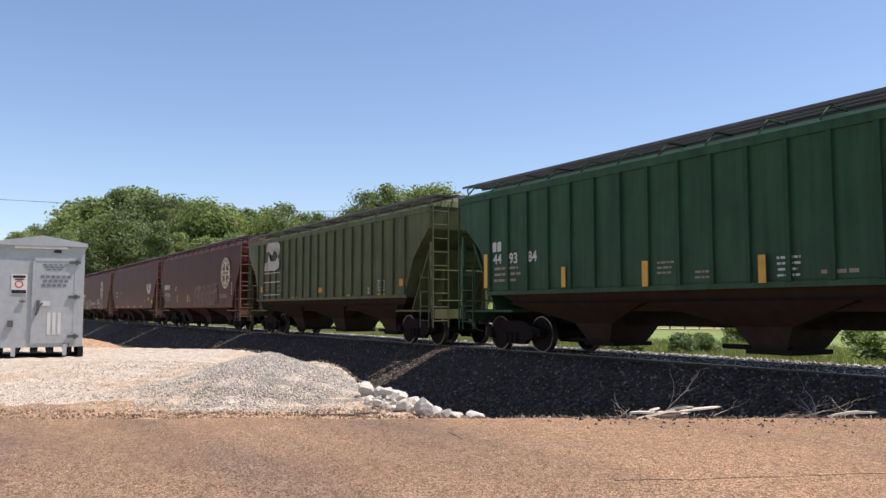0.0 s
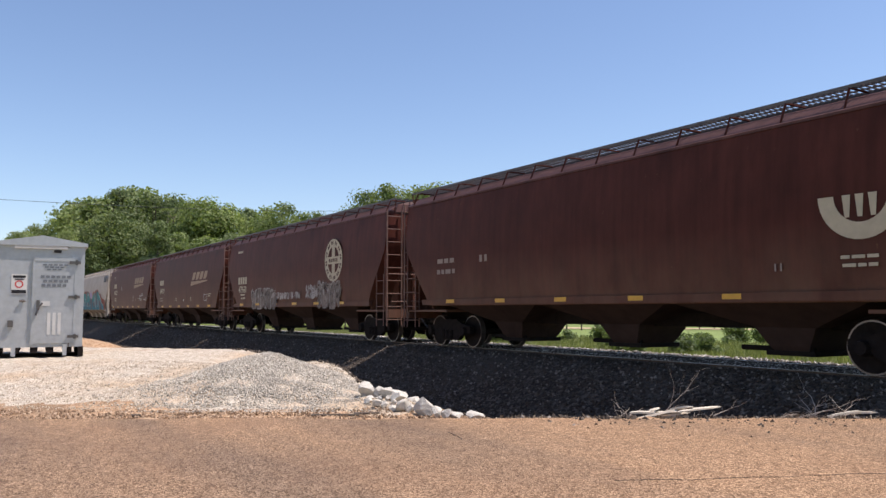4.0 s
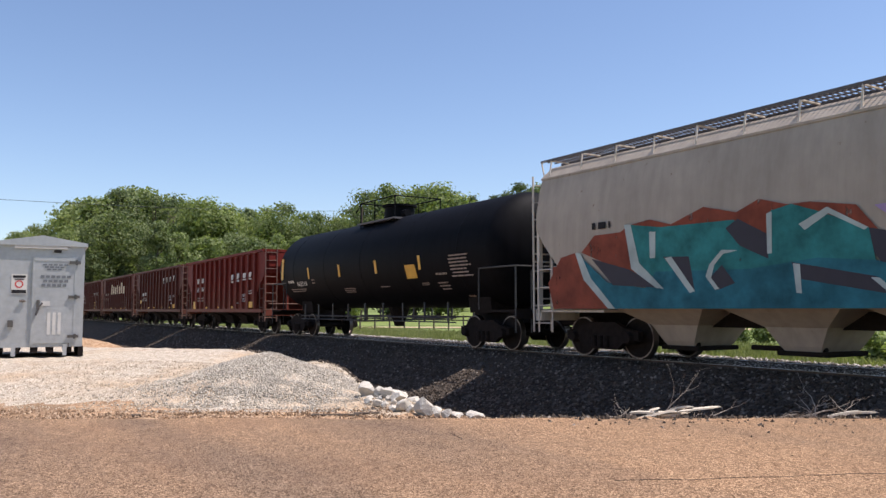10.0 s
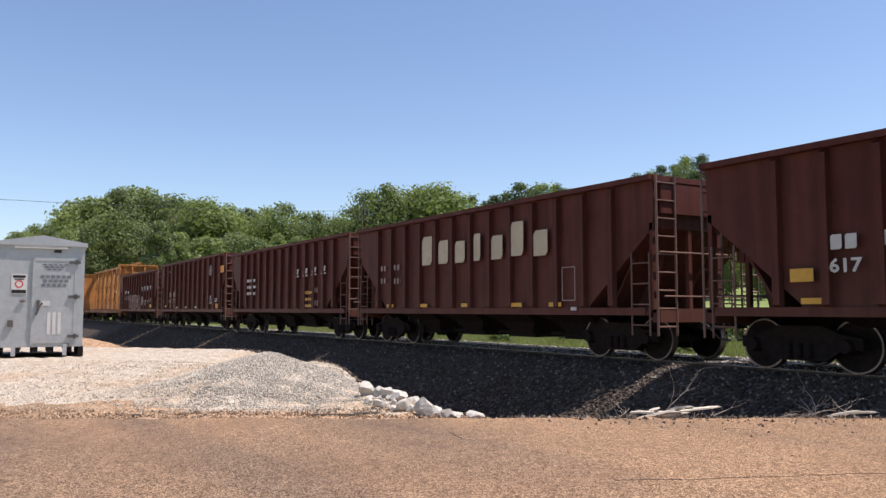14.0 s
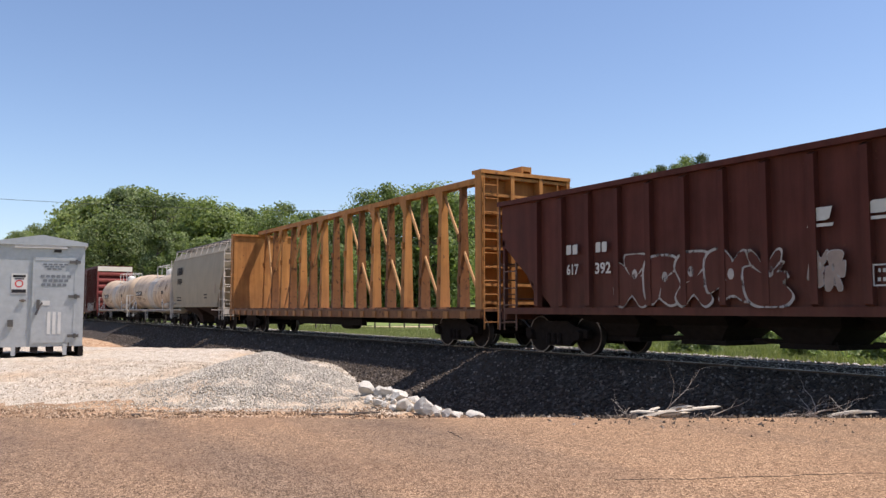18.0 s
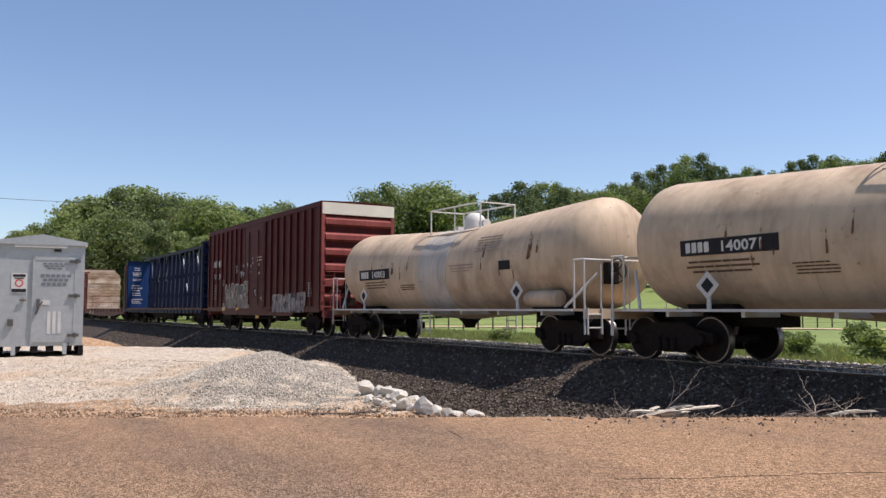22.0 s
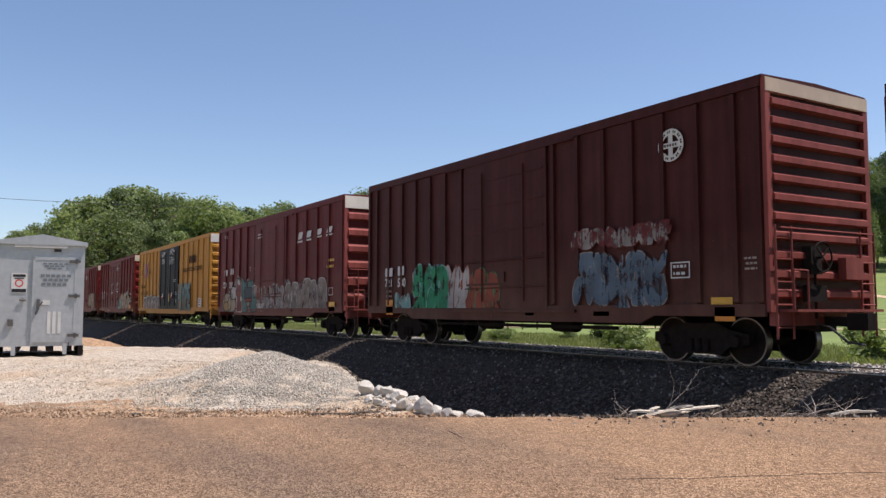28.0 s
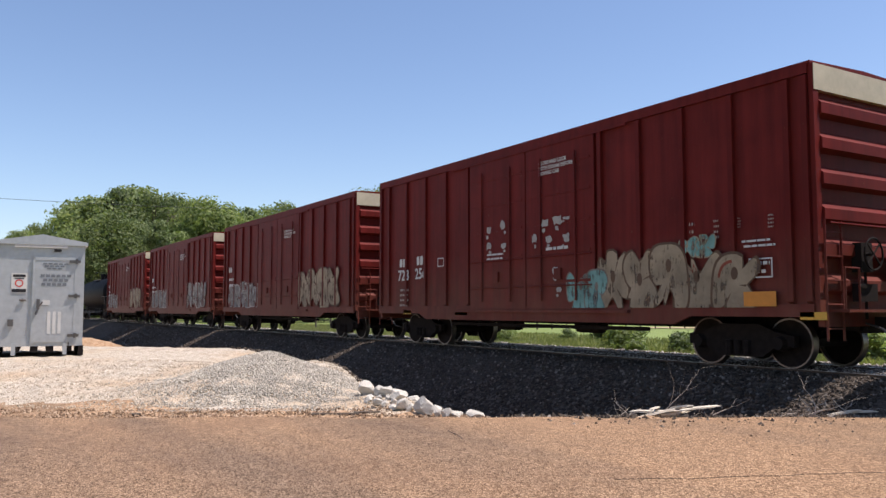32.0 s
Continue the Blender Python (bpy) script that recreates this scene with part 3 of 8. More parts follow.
while px < 1640:
    d = rt.uniform(165, 195)
    plant(rt.choice([0, 2, 3, 4, 5]), px, d, top_of(skyline(px) + rt.uniform(35, 80), d), rt)
    px += rt.uniform(22, 36)
px = 560
while px < 1380:   # lower trees and scrub at the meadow's edge
    d = rt.uniform(135, 160)
    plant(rt.choice([0, 1, 2, 4]), px, d, top_of(skyline(px) + rt.uniform(95, 150), d), rt)
    px += rt.uniform(26, 44)
for px, d, t in ((1290, 128, 430), (1345, 126, 425), (1255, 132, 440), (1480, 190, 395), (1530, 185, 380)):
    plant(rt.choice([2, 4, 0]), px, d, top_of(t, d), rt)


# ---- weeds and grass behind the track ----
def tufts(name, n, place, tall, label, seed, mat):
    rng = np.random.default_rng(seed)
    p = place(rng, n)
    h = rng.uniform(tall[0], tall[1], n)
    a = rng.uniform(0, 6.283, n)
    lean = rng.normal(0, 0.25, (n, 2)) * h[:, None]
    w = 0.014 + 0.022 * h
    u = np.stack([np.cos(a) * w, np.sin(a) * w, 0 * a], -1)
    b = p + np.stack([lean[:, 0] * 0.4, lean[:, 1] * 0.4, h * 0.6], -1)
    t = p + np.stack([lean[:, 0], lean[:, 1], h], -1)
    v = np.stack([p - u * 0.5, p + u * 0.5, b + u, t, b - u], 1)
    f = np.arange(n * 5).reshape(-1, 5)
    me = bpy.data.meshes.new(name)
    me.from_pydata(v.reshape(-1, 3).tolist(), [], f.tolist())
    me.materials.append(mat)
    return tagged(new(name, me), label, "grass", kind="stuff")


def by_track(rng, n):
    x = -4 - 75 * rng.random(n) ** 1.3
    y = TRACK_Y + 4.2 + 13 * rng.random(n) ** 1.4
    k = rng.random(n) < 0.55
    x = np.where(k, x + 0.8 * np.sin(y * 3), x)
    return np.stack([x, y, height(x, y) - 0.02], -1)


tufts("grass", 90000, by_track, (0.10, 0.40), "tall green weeds and grass behind the track", 8, GRASS)
bush_src = None
rb = random.Random(5)
for k in range(26):
    px_, d_ = rb.uniform(880, 1560), rb.uniform(24, 42)
    x, y = ray(px_, d_)
    if y < TRACK_Y + 5:
        continue
    if bush_src is None:
        bush_src = tagged(new("bush"), "leafy green weed bush beyond the ballast", "bush", group="bushes behind the track")
        part("stem", trunk_geo(0.8, 0.03, 3, 5), BARK, bush_src)
        part("foliage", crown_mesh("foliage", 77, LEAVES[1], 1.2, 1.6, 16, 1500, 0.07, 0.05), LEAVES[1], bush_src)
        ob = bush_src
    else:
        ob = copy_thing(bush_src, Matrix())
    s = rb.uniform(0.5, 1.0)
    ob.matrix_basis = pose(x, y, float(height(x, y)) - 0.03, 0, 0, rb.uniform(0, 360)) @ Matrix.Diagonal((s * 1.2, s * 1.2, s, 1))


# ---- railway cars: built round their own middle at rail level, the side that shows is -y ----
bolster_me = Geo().box(-0.2, 0.2, -1.0, 1.0, 0.42, 0.72).box(-0.35, 0.35, -0.28, 0.28, 0.55, 0.78).mesh("bolster", GRIME_SHADE)
fg = Geo().prism_y([(-1.16, 0.40), (-1.16, 0.60), (-0.75, 0.67), (-0.45, 0.80), (0.45, 0.80), (0.75, 0.67), (1.16, 0.60), (1.16, 0.40), (0.82, 0.42), (0.50, 0.20), (-0.50, 0.20), (-0.82, 0.42)], -0.07, 0.07)
for s in (-1, 1):
    fg.lathe_y([(-0.17, 0.02), (-0.17, 0.11), (-0.06, 0.14), (0.06, 0.14)], 12, s * 0.89, 0.46)
    fg.tube((s * 0.2, -0.09, 0.25), (s * 0.2, -0.09, 0.5), 0.07, 8)
fg.tube((0, -0.09, 0.25), (0, -0.09, 0.5), 0.07, 8)
frame_me = fg.mesh("side_frame", GRIME_SHADE)
wheel_me = Geo()
for s in (-1, 1):
    prof = [(s * (0.755 + d), r) for d, r in ((0.08, 0.03), (0.10, 0.10), (0.06, 0.14), (0.035, 0.36), (0.066, 0.43))]
    wheel_me.lathe_y(prof if s < 0 else prof[::-1], 26)
    lo = s * 0.755 - 0.07
    n0 = len(wheel_me.f)
    wheel_me.lathe_y([(lo, 0.425), (lo, 0.455), (lo + 0.10, 0.46), (lo + 0.14, 0.472), (lo + 0.14, 0.40)], 26, cap=False)
    for q in range(n0, len(wheel_me.f)):
        wheel_me.m[q] = 1
wheel_me.tube((0, -0.8, 0), (0, 0.8, 0), 0.085, 10)
wheelset_me = wheel_me.mesh("wheelset", [GRIME_SHADE, TREAD], 40)


def truck(car, x):
    t = part("truck", bolster_me, GRIME_SHADE, car, "cast steel railway truck", at=pose(x, 0, 0))
    for s in (-1, 1):
        part("side_frame", frame_me, GRIME_SHADE, t, at=pose(0, s * 1.03, 0, 0, 0, 0 if s < 0 else 180))
        w = part("wheelset", wheelset_me, GRIME_SHADE, t, at=pose(s * 0.89, 0, 0.46))
        AXLES.append((w, car, x + s * 0.89, s * 0.89))
    return t


AXLES, CARS = [], []
coupler_g = Geo().box(0, 0.62, -0.09, 0.09, 0.76, 0.94).box(0.52, 0.86, -0.15, 0.13, 0.70, 1.0).box(-0.05, 0.1, -0.28, 0.28, 0.66, 1.04)
coupler_me = coupler_g.mesh("coupler", GRIME_SHADE)
hose_me = Geo().pipe([(0.05, -0.35, 0.85), (0.35, -0.36, 0.75), (0.6, -0.3, 0.5), (0.85, -0.22, 0.45)], 0.022).mesh("air_hose", BLACKSTEEL)


def couple(car, xe, reach=0.75):
    for s in (-1, 1):
        turn = pose(s * xe, 0, 0, 0, 0, 0 if s > 0 else 180) @ Matrix.Diagonal((reach / 0.8, 1, 1, 1))
        part("coupler", coupler_me, GRIME_SHADE, car, at=turn)
        part("air_hose", hose_me, BLACKSTEEL, car, at=turn)


def ladder(car, a, b, up, steps, mat, r=0.018, label="", name="ladder"):
    """Two stiles from a and b, up metres tall, with rungs between."""
    g = Geo()
    a, b = Vector(a), Vector(b)
    for p in (a, b):
        g.tube(p, p + Vector((0, 0, up)), r * 1.3, 6)
    for k in range(steps):
        z = Vector((0, 0, up * (k + 0.5) / steps))
        g.tube(a + z, b + z, r, 5)
    return part(name, g, mat, car, label)


def brake_wheel(car, x, y, z, s, mat):
    g = Geo()
    n = 16
    pts = [(x, y + 0.27 * math.cos(2 * math.pi * k / n), z + 0.27 * math.sin(2 * math.pi * k / n)) for k in range(n + 1)]
    g.pipe(pts, 0.018, 5)
    for k in range(4):
        a = math.pi / 4 + k * math.pi / 2
        g.tube((x, y, z), (x, y + 0.27 * math.cos(a), z + 0.27 * math.sin(a)), 0.015, 5)
    g.tube((x, y, z), (x - s * 0.25, y, z), 0.03, 6)
    g.box(*sorted((x - s * 0.3, x - s * 0.12)), y - 0.16, y + 0.16, z - 0.3, z + 0.2)
    return part("brake_wheel", g, mat, car, "brake wheel with its gear box")


def lettering(car, body, x, z, size, mat, y, name="lettering", label="", italic=0.0, width=1.0):
    """Readable words or numbers on the side that shows; x, z is their lower left corner."""
    cu = bpy.data.curves.new("text", "FONT")
    cu.body, cu.size, cu.resolution_u, cu.shear, cu.offset = body, size / 0.72, 2, italic, size * 0.035
    tmp = bpy.data.objects.new("text", cu)
    me = bpy.data.meshes.new_from_object(tmp)
    bpy.data.objects.remove(tmp)
    me.transform(Matrix(((width, 0, 0, x), (0, 0, -1, y), (0, 1, 0, z), (0, 0, 0, 1))))
    me.materials.clear()
    me.materials.append(mat)
    return tagged(part(name, me, mat, car, label), kind="stuff")


def painted_word(car, word, x0, x1, z0, z1, fill, line, y):
    """A sprayed word in fat letters with a dark outline, stretched to its field."""
    for name, mat, fat, yy in (("graffiti_outline", line, 0.085, y), ("graffiti_letter", fill, 0.045, y - 0.003)):
        cu = bpy.data.curves.new("text", "FONT")
        cu.body, cu.size, cu.resolution_u, cu.offset = word, 1.0, 3, fat
        tmp = bpy.data.objects.new("text", cu)
        me = bpy.data.meshes.new_from_object(tmp)
        bpy.data.objects.remove(tmp)
        xs_ = [v.co.x for v in me.vertices]
        zs_ = [v.co.y for v in me.vertices]
        kx, kz = (x1 - x0) / (max(xs_) - min(xs_)), (z1 - z0) / (max(zs_) - min(zs_))
        me.transform(Matrix(((kx, 0, 0, x0 - min(xs_) * kx), (0, 0, -1, yy), (0, kz, 0, z0 - min(zs_) * kz), (0, 0, 0, 1))))
        me.materials.clear()
        me.materials.append(mat)
        tagged(part(name, me, mat, car), kind="stuff")


def bars(car, x, z, rows, width, high, mat, y, seed=0, name="lettering", gap=0.6, parent=None):
    """Lines of unreadable writing as plain bars."""
    rnd = random.Random(seed * 31 + int(x * 10))
    g = Geo()
    for k in range(rows):
        zz = z - k * high * (1 + gap)
        p = x + rnd.uniform(0, 0.1) * width
        end = x + width * rnd.uniform(0.75, 1.0)
        while p < end:
            w = min(rnd.uniform(0.1, 0.3) * width, end - p)
            g.box(p, p + w, y - 0.002, y + 0.002, zz - high * 0.66, zz)
            p += w + high * 0.4
    return tagged(part(name, g, mat, parent or car), kind="stuff")


def patch(car, x, z, w, h, mat, y, name="reflector", label=""):
    return part(name, Geo().box(x - w / 2, x + w / 2, y - 0.003, y + 0.003, z - h / 2, z + h / 2), mat, car, label)


def torn_label(car, x, z, w, h, y):
    """A paper label of which ragged scraps are left."""
    rnd = random.Random(int(x * 100) * 7 + int(z * 100))
    g = Geo()
    for dx, dz, k in ((0.0, 0.0, 1.0), (rnd.uniform(-0.5, 0.5) * w, -0.8 * h, 0.45)):
        n = 11
        flat_poly(g, [(x + dx + 0.55 * k * w * math.copysign(abs(math.cos(a)) ** 0.6, math.cos(a)) * rnd.uniform(0.6, 1.1), z + dz + 0.55 * k * h * math.copysign(abs(math.sin(a)) ** 0.6, math.sin(a)) * rnd.uniform(0.5, 1.1)) for a in [6.283 * i / n for i in range(n)]], y)
    return tagged(part("torn_label", g, TORN, car), kind="stuff")


def flat_poly(g, pts, y):
    g.add([(x, y, z) for x, z in pts], [tuple(range(len(pts)))])


def block_letters(car, x, z, w, h, n, mat, y, slant=0.25, bar=True, gap=0.22, name="logo", label="slanted maker's mark drawn as plain blocks", stroke=0.26):
    """A maker's mark as plain slanted blocks of its size, with a bar below."""
    g = Geo()
    cw = w / n
    for k in range(n):
        x0, x1 = x + k * cw, x + (k + 1 - gap) * cw
        z0, z1 = (z + h * 0.32, z + h) if bar else (z, z + h)
        sh = lambda q: slant * (q - z0)
        hh = z1 - z0
        # a plain slanted block with two corners cut off
        cx, cz = (x1 - x0) * 0.16, hh * 0.14
        flat_poly(g, [(a + sh(c), c) for a, c in ((x0, z0), (x1 - cx, z0), (x1, z0 + cz), (x1, z1), (x0 + cx, z1), (x0, z1 - cz))], y)
    if bar:
        flat_poly(g, [(x - 0.1 * w, z), (x + w * 0.92, z), (x + w * 0.95, z + h * 0.17), (x - 0.06 * w, z + h * 0.17)], y)
    return tagged(part(name, g, mat, car, label), kind="stuff")


def slanted_mark(car, x, w, z, mat, y):
    """A long slanted mark: four plain blocks over a tapering bar."""
    g = Geo()
    flat_poly(g, [(x - 0.24, z - 0.33), (x + w * 0.985, z - 0.13), (x + w * 0.995, z - 0.07), (x - 0.14, z - 0.08)], y)
    cw = w / 4.05
    for k in range(4):
        a, b = x + k * cw, x + k * cw + cw * 0.76
        sh = lambda q: 0.77 * (q - z)
        c = 0.13
        flat_poly(g, [(p + sh(q), q) for p, q in ((a, z), (b - c, z), (b, z + 0.1), (b, z + 0.33), (b - 0.04, z + 0.43), (a, z + 0.43))], y)
    return tagged(part("logo", g, mat, car, "slanted cream mark drawn as plain blocks"), kind="stuff")


def ring_mark(car, x, z, r, mat, y, cross=True, label="round emblem with a cross"):
    """A round emblem: a broad ring that carries bars for its words, round a cross."""
    g = Geo()
    n = 36
    c = lambda k, q: (x + q * math.cos(2 * math.pi * k / n), z + q * math.sin(2 * math.pi * k / n))
    for k in range(n):
        flat_poly(g, [c(k, r * 0.64), c(k, r), c(k + 1, r), c(k + 1, r * 0.64)], y)
    if cross:
        t = r * 0.17
        for a, b, cc, d in ((-t, t, t, r * 0.66), (-t, t, -r * 0.66, -t), (-r * 0.66, r * 0.66, -t, t)):
            flat_poly(g, [(x + a, z + cc), (x + b, z + cc), (x + b, z + d), (x + a, z + d)], y + 0.001)
    em = part("emblem", g, mat, car, label)
    g = Geo()
    for k in range(n):
        if k % 3 != 2:
            flat_poly(g, [c(k, r * 0.75), c(k, r * 0.9), c(k + 0.75, r * 0.9), c(k + 0.75, r * 0.75)], y - 0.002)
    if cross:
        for q in range(5):
            a = x - r * 0.5 + q * r * 0.21
            flat_poly(g, [(a, z - r * 0.08), (a + r * 0.14, z - r * 0.08), (a + r * 0.14, z + r * 0.08), (a, z + r * 0.08)], y - 0.002)
    part("lettering", g, EMBLEM_INK, em)
    return em


def spray(car, x0, x1, z0, z1, n, fill, line, y, seed, accent=None, back=None, low_sill=False):
    """Spray-painted lettering that cannot be read: fat rounded letters, each with an outline."""
    rnd = random.Random(seed)
    cw, h = (x1 - x0) / n, z1 - z0
    floor_z = max(z0 - 0.02, 0.93 if y > -1.63 and low_sill else 1.1)
    clampz = lambda z: min(max(z, floor_z), z1 + 0.08 * h)
    if back:
        g = Geo()
        k = max(4, n + 2)
        for i in range(k):
            cx, cz = x0 + (x1 - x0) * (i + 0.5) / k, z0 + h * rnd.uniform(0.55, 0.85)
            rx, rz = (x1 - x0) / k * rnd.uniform(0.55, 0.8), h * rnd.uniform(0.28, 0.45)
            flat_poly(g, [(cx + rx * math.cos(a) * rnd.uniform(0.85, 1.12), clampz(cz + rz * math.sin(a) * rnd.uniform(0.8, 1.15))) for a in np.linspace(0, 6.0, 17)], y + 0.0005 * (i % 4))
        part("graffiti_cloud", g, back, car, "spray-painted cloud behind the lettering")
    for i in range(n):
        gl, gf, ga = Geo(), Geo(), Geo()
        cx, cz = x0 + (i + 0.5) * cw, z0 + h * (0.5 + rnd.uniform(-0.05, 0.05))
        rx, rz = cw * rnd.uniform(0.54, 0.66), h * rnd.uniform(0.46, 0.54)
        lean = rnd.uniform(-0.14, 0.2)
        # each letter is a fat rounded body with a few deep notches
        cuts = [(rnd.uniform(0, 6.28), rnd.uniform(0.3, 0.55), rnd.uniform(0.13, 0.26)) for _ in range(rnd.randint(2, 4))]
        if i % 2 == 0:
            cuts += [(rnd.choice((0.25, 3.4, 2.9, 6.0)), 0.6, 0.16), (rnd.choice((1.5, 4.7)), 0.5, 0.2)]
        o = min(0.055, cw * 0.06)
        yy = y - 0.0012 * (i + 1)

        def rim(a, grow, scale=1.0):
            ca, sa = math.cos(a), math.sin(a)
            r = scale
            for at, deep, wide in cuts:
                d = (a - at + math.pi) % (2 * math.pi) - math.pi
                r *= 1 - deep * math.exp(-(d / wide) ** 2)
            px = math.copysign(abs(ca) ** 0.62, ca) * (rx * r + grow)
            pz = math.copysign(abs(sa) ** 0.62, sa) * (rz * r + grow)
            return cx + px + lean * pz, clampz(cz + pz)

        m = 56
        for geo, grow, off in ((gl, o, 0.0), (gf, 0.0, -0.0004)):
            pts = [(cx, yy + off, clampz(cz))]
            for k in range(m):
                p = rim(2 * math.pi * k / m, grow)
                pts.append((p[0], yy + off, p[1]))
            geo.add(pts, [(0, k + 1, (k + 1) % m + 1) for k in range(m)])
        # the counter and the inner lines of the letter
        hx, hz = cx + rnd.uniform(-0.15, 0.15) * cw, cz + h * rnd.uniform(0.02, 0.2)
        flat_poly(gl, [(hx + cw * 0.09 * math.cos(q), hz + h * 0.10 * math.sin(q)) for q in np.linspace(0, 5.8, 12)], yy - 0.0006)
        for at, deep, wide in cuts[:2]:
            p, q = rim(at, 0.0), rim(at, 0.0, 0.35)
            d = Vector((q[1] - p[1], p[0] - q[0]))
            d = d.normalized() * 0.022 if d.length > 1e-4 else Vector((0.02, 0))
            flat_poly(gl, [(p[0] - d.x, p[1] - d.y), (p[0] + d.x, p[1] + d.y), (q[0], q[1])], yy - 0.0006)
        if accent:
            pts = []
            for k in range(9):
                for sc in (0.72, 0.82):
                    p = rim(1.7 + 0.16 * k, 0.0, sc)
                    pts.append((p[0], yy - 0.0008, p[1]))
            ga.add(pts, [(2 * k, 2 * k + 1, 2 * k + 3, 2 * k + 2) for k in range(8)])
        letter = tagged(part("graffiti_letter", gf, fill, car), kind="stuff")
        tagged(part("graffiti_outline", gl, line, letter), kind="stuff")
        if accent:
            tagged(part("graffiti_highlight", ga, accent, letter), kind="stuff")


def ring4(z, xe, w):
    return [(-xe, -w, z), (xe, -w, z), (xe, w, z), (-xe, w, z)]


def new_car(name, u, label, category):
    car = tagged(new(name), label, category, group="cars of the freight train")
    car.location = (u, TRACK_Y, 0)
    CARS.append((car, u))
    return car


def hopper_end(car, s, xe, zt, mat, knee, wheel):
    """Platform, corner posts, ladders and rails at one end."""
    g = Geo().box(*sorted((s * (xe - 2.3), s * (xe + 0.06))), -1.5, 1.5, 1.02, 1.08)
    g.box(*sorted((s * (xe - 0.12), s * (xe + 0.1))), -1.5, 1.5, 0.82, 1.1)
    part("end_platform", g, mat, car)
    for y in (-1.5, -0.45, 0.45, 1.5):
        part("end_post", Geo().box(*sorted((s * (xe - 0.12), s * (xe - 0.03))), y - 0.05, y + 0.05, 1.08, knee + (0.1 if abs(y) > 1 else 0)), mat, car)
    # the sloping floor behind the platform, and its two stiffening plates
    g = Geo().loft([[(s * (xe - 1.45), y, 1.08), (s * (xe - 1.4), y, 1.08), (s * (xe - 0.35), y, knee - 0.1), (s * (xe - 0.42), y, knee - 0.1)][::s] for y in (-1.4, 1.4)])
    part("slope_sheet", g, mat, car)
    for y in (-0.75, 0.75):
        part("gusset", Geo().prism_y([(s * (xe - 1.3), 1.09), (s * (xe - 0.75), 1.09), (s * (xe - 0.4), knee - 0.25)][::s], y - 0.02, y + 0.02), mat, car)
    rung = RUNG if mat in (BROWN, BROWN2, OPENBROWN, OPENRED) else mat
    for y in (-1, 1):
        ladder(car, (s * (xe + 0.09), y * 1.56, 0.55), (s * (xe + 0.09), y * 1.02, 0.55), zt - 0.45, 9, rung, 0.019)
        ladder(car, (s * (xe - 0.62), y * 1.57, 0.55), (s * (xe - 0.12), y * 1.57, 0.55), 1.7, 4, rung, 0.015)
    g = Geo().tube((s * (xe + 0.1), -1.5, 2.25), (s * (xe + 0.1), 1.5, 2.25), 0.02, 6)
    g.tube((s * (xe + 0.12), -1.4, 1.35), (s * (xe + 0.12), 1.4, 1.35), 0.018, 6)
    part("handrail", g, rung, car)
    if wheel:
        brake_wheel(car, s * (xe + 0.28), -0.35, 2.3, s, mat)
        part("brake_cylinder", Geo().lathe_x([(s * (xe - 0.75), 0.02), (s * (xe - 0.75), 0.16), (s * (xe - 0.25), 0.16), (s * (xe - 0.25), 0.02)][::s], 14, 0.3, 1.3), GRIME_SHADE, car)


def bay(car, x, a, b, w, z0, z1, mat):
    ring = lambda hx, hy, z: [(x - hx, -hy, z), (x + hx, -hy, z), (x + hx, hy, z), (x - hx, hy, z)]
    p = part("hopper_bay", Geo().loft([ring(b * 0.8, 0.56, z1), ring(b, 0.64, z1 + 0.12), ring(b * 1.5, 0.78, 0.76), ring(a, w, z0)]), mat, car)
    part("outlet_gate", Geo().box(x - b - 0.08, x + b + 0.08, -0.62, 0.62, z1 - 0.06, z1 + 0.03).tube((x - b - 0.7, -0.5, z1 + 0.06), (x + b, -0.5, z1 + 0.06), 0.05, 8), GRIME_SHADE, p)


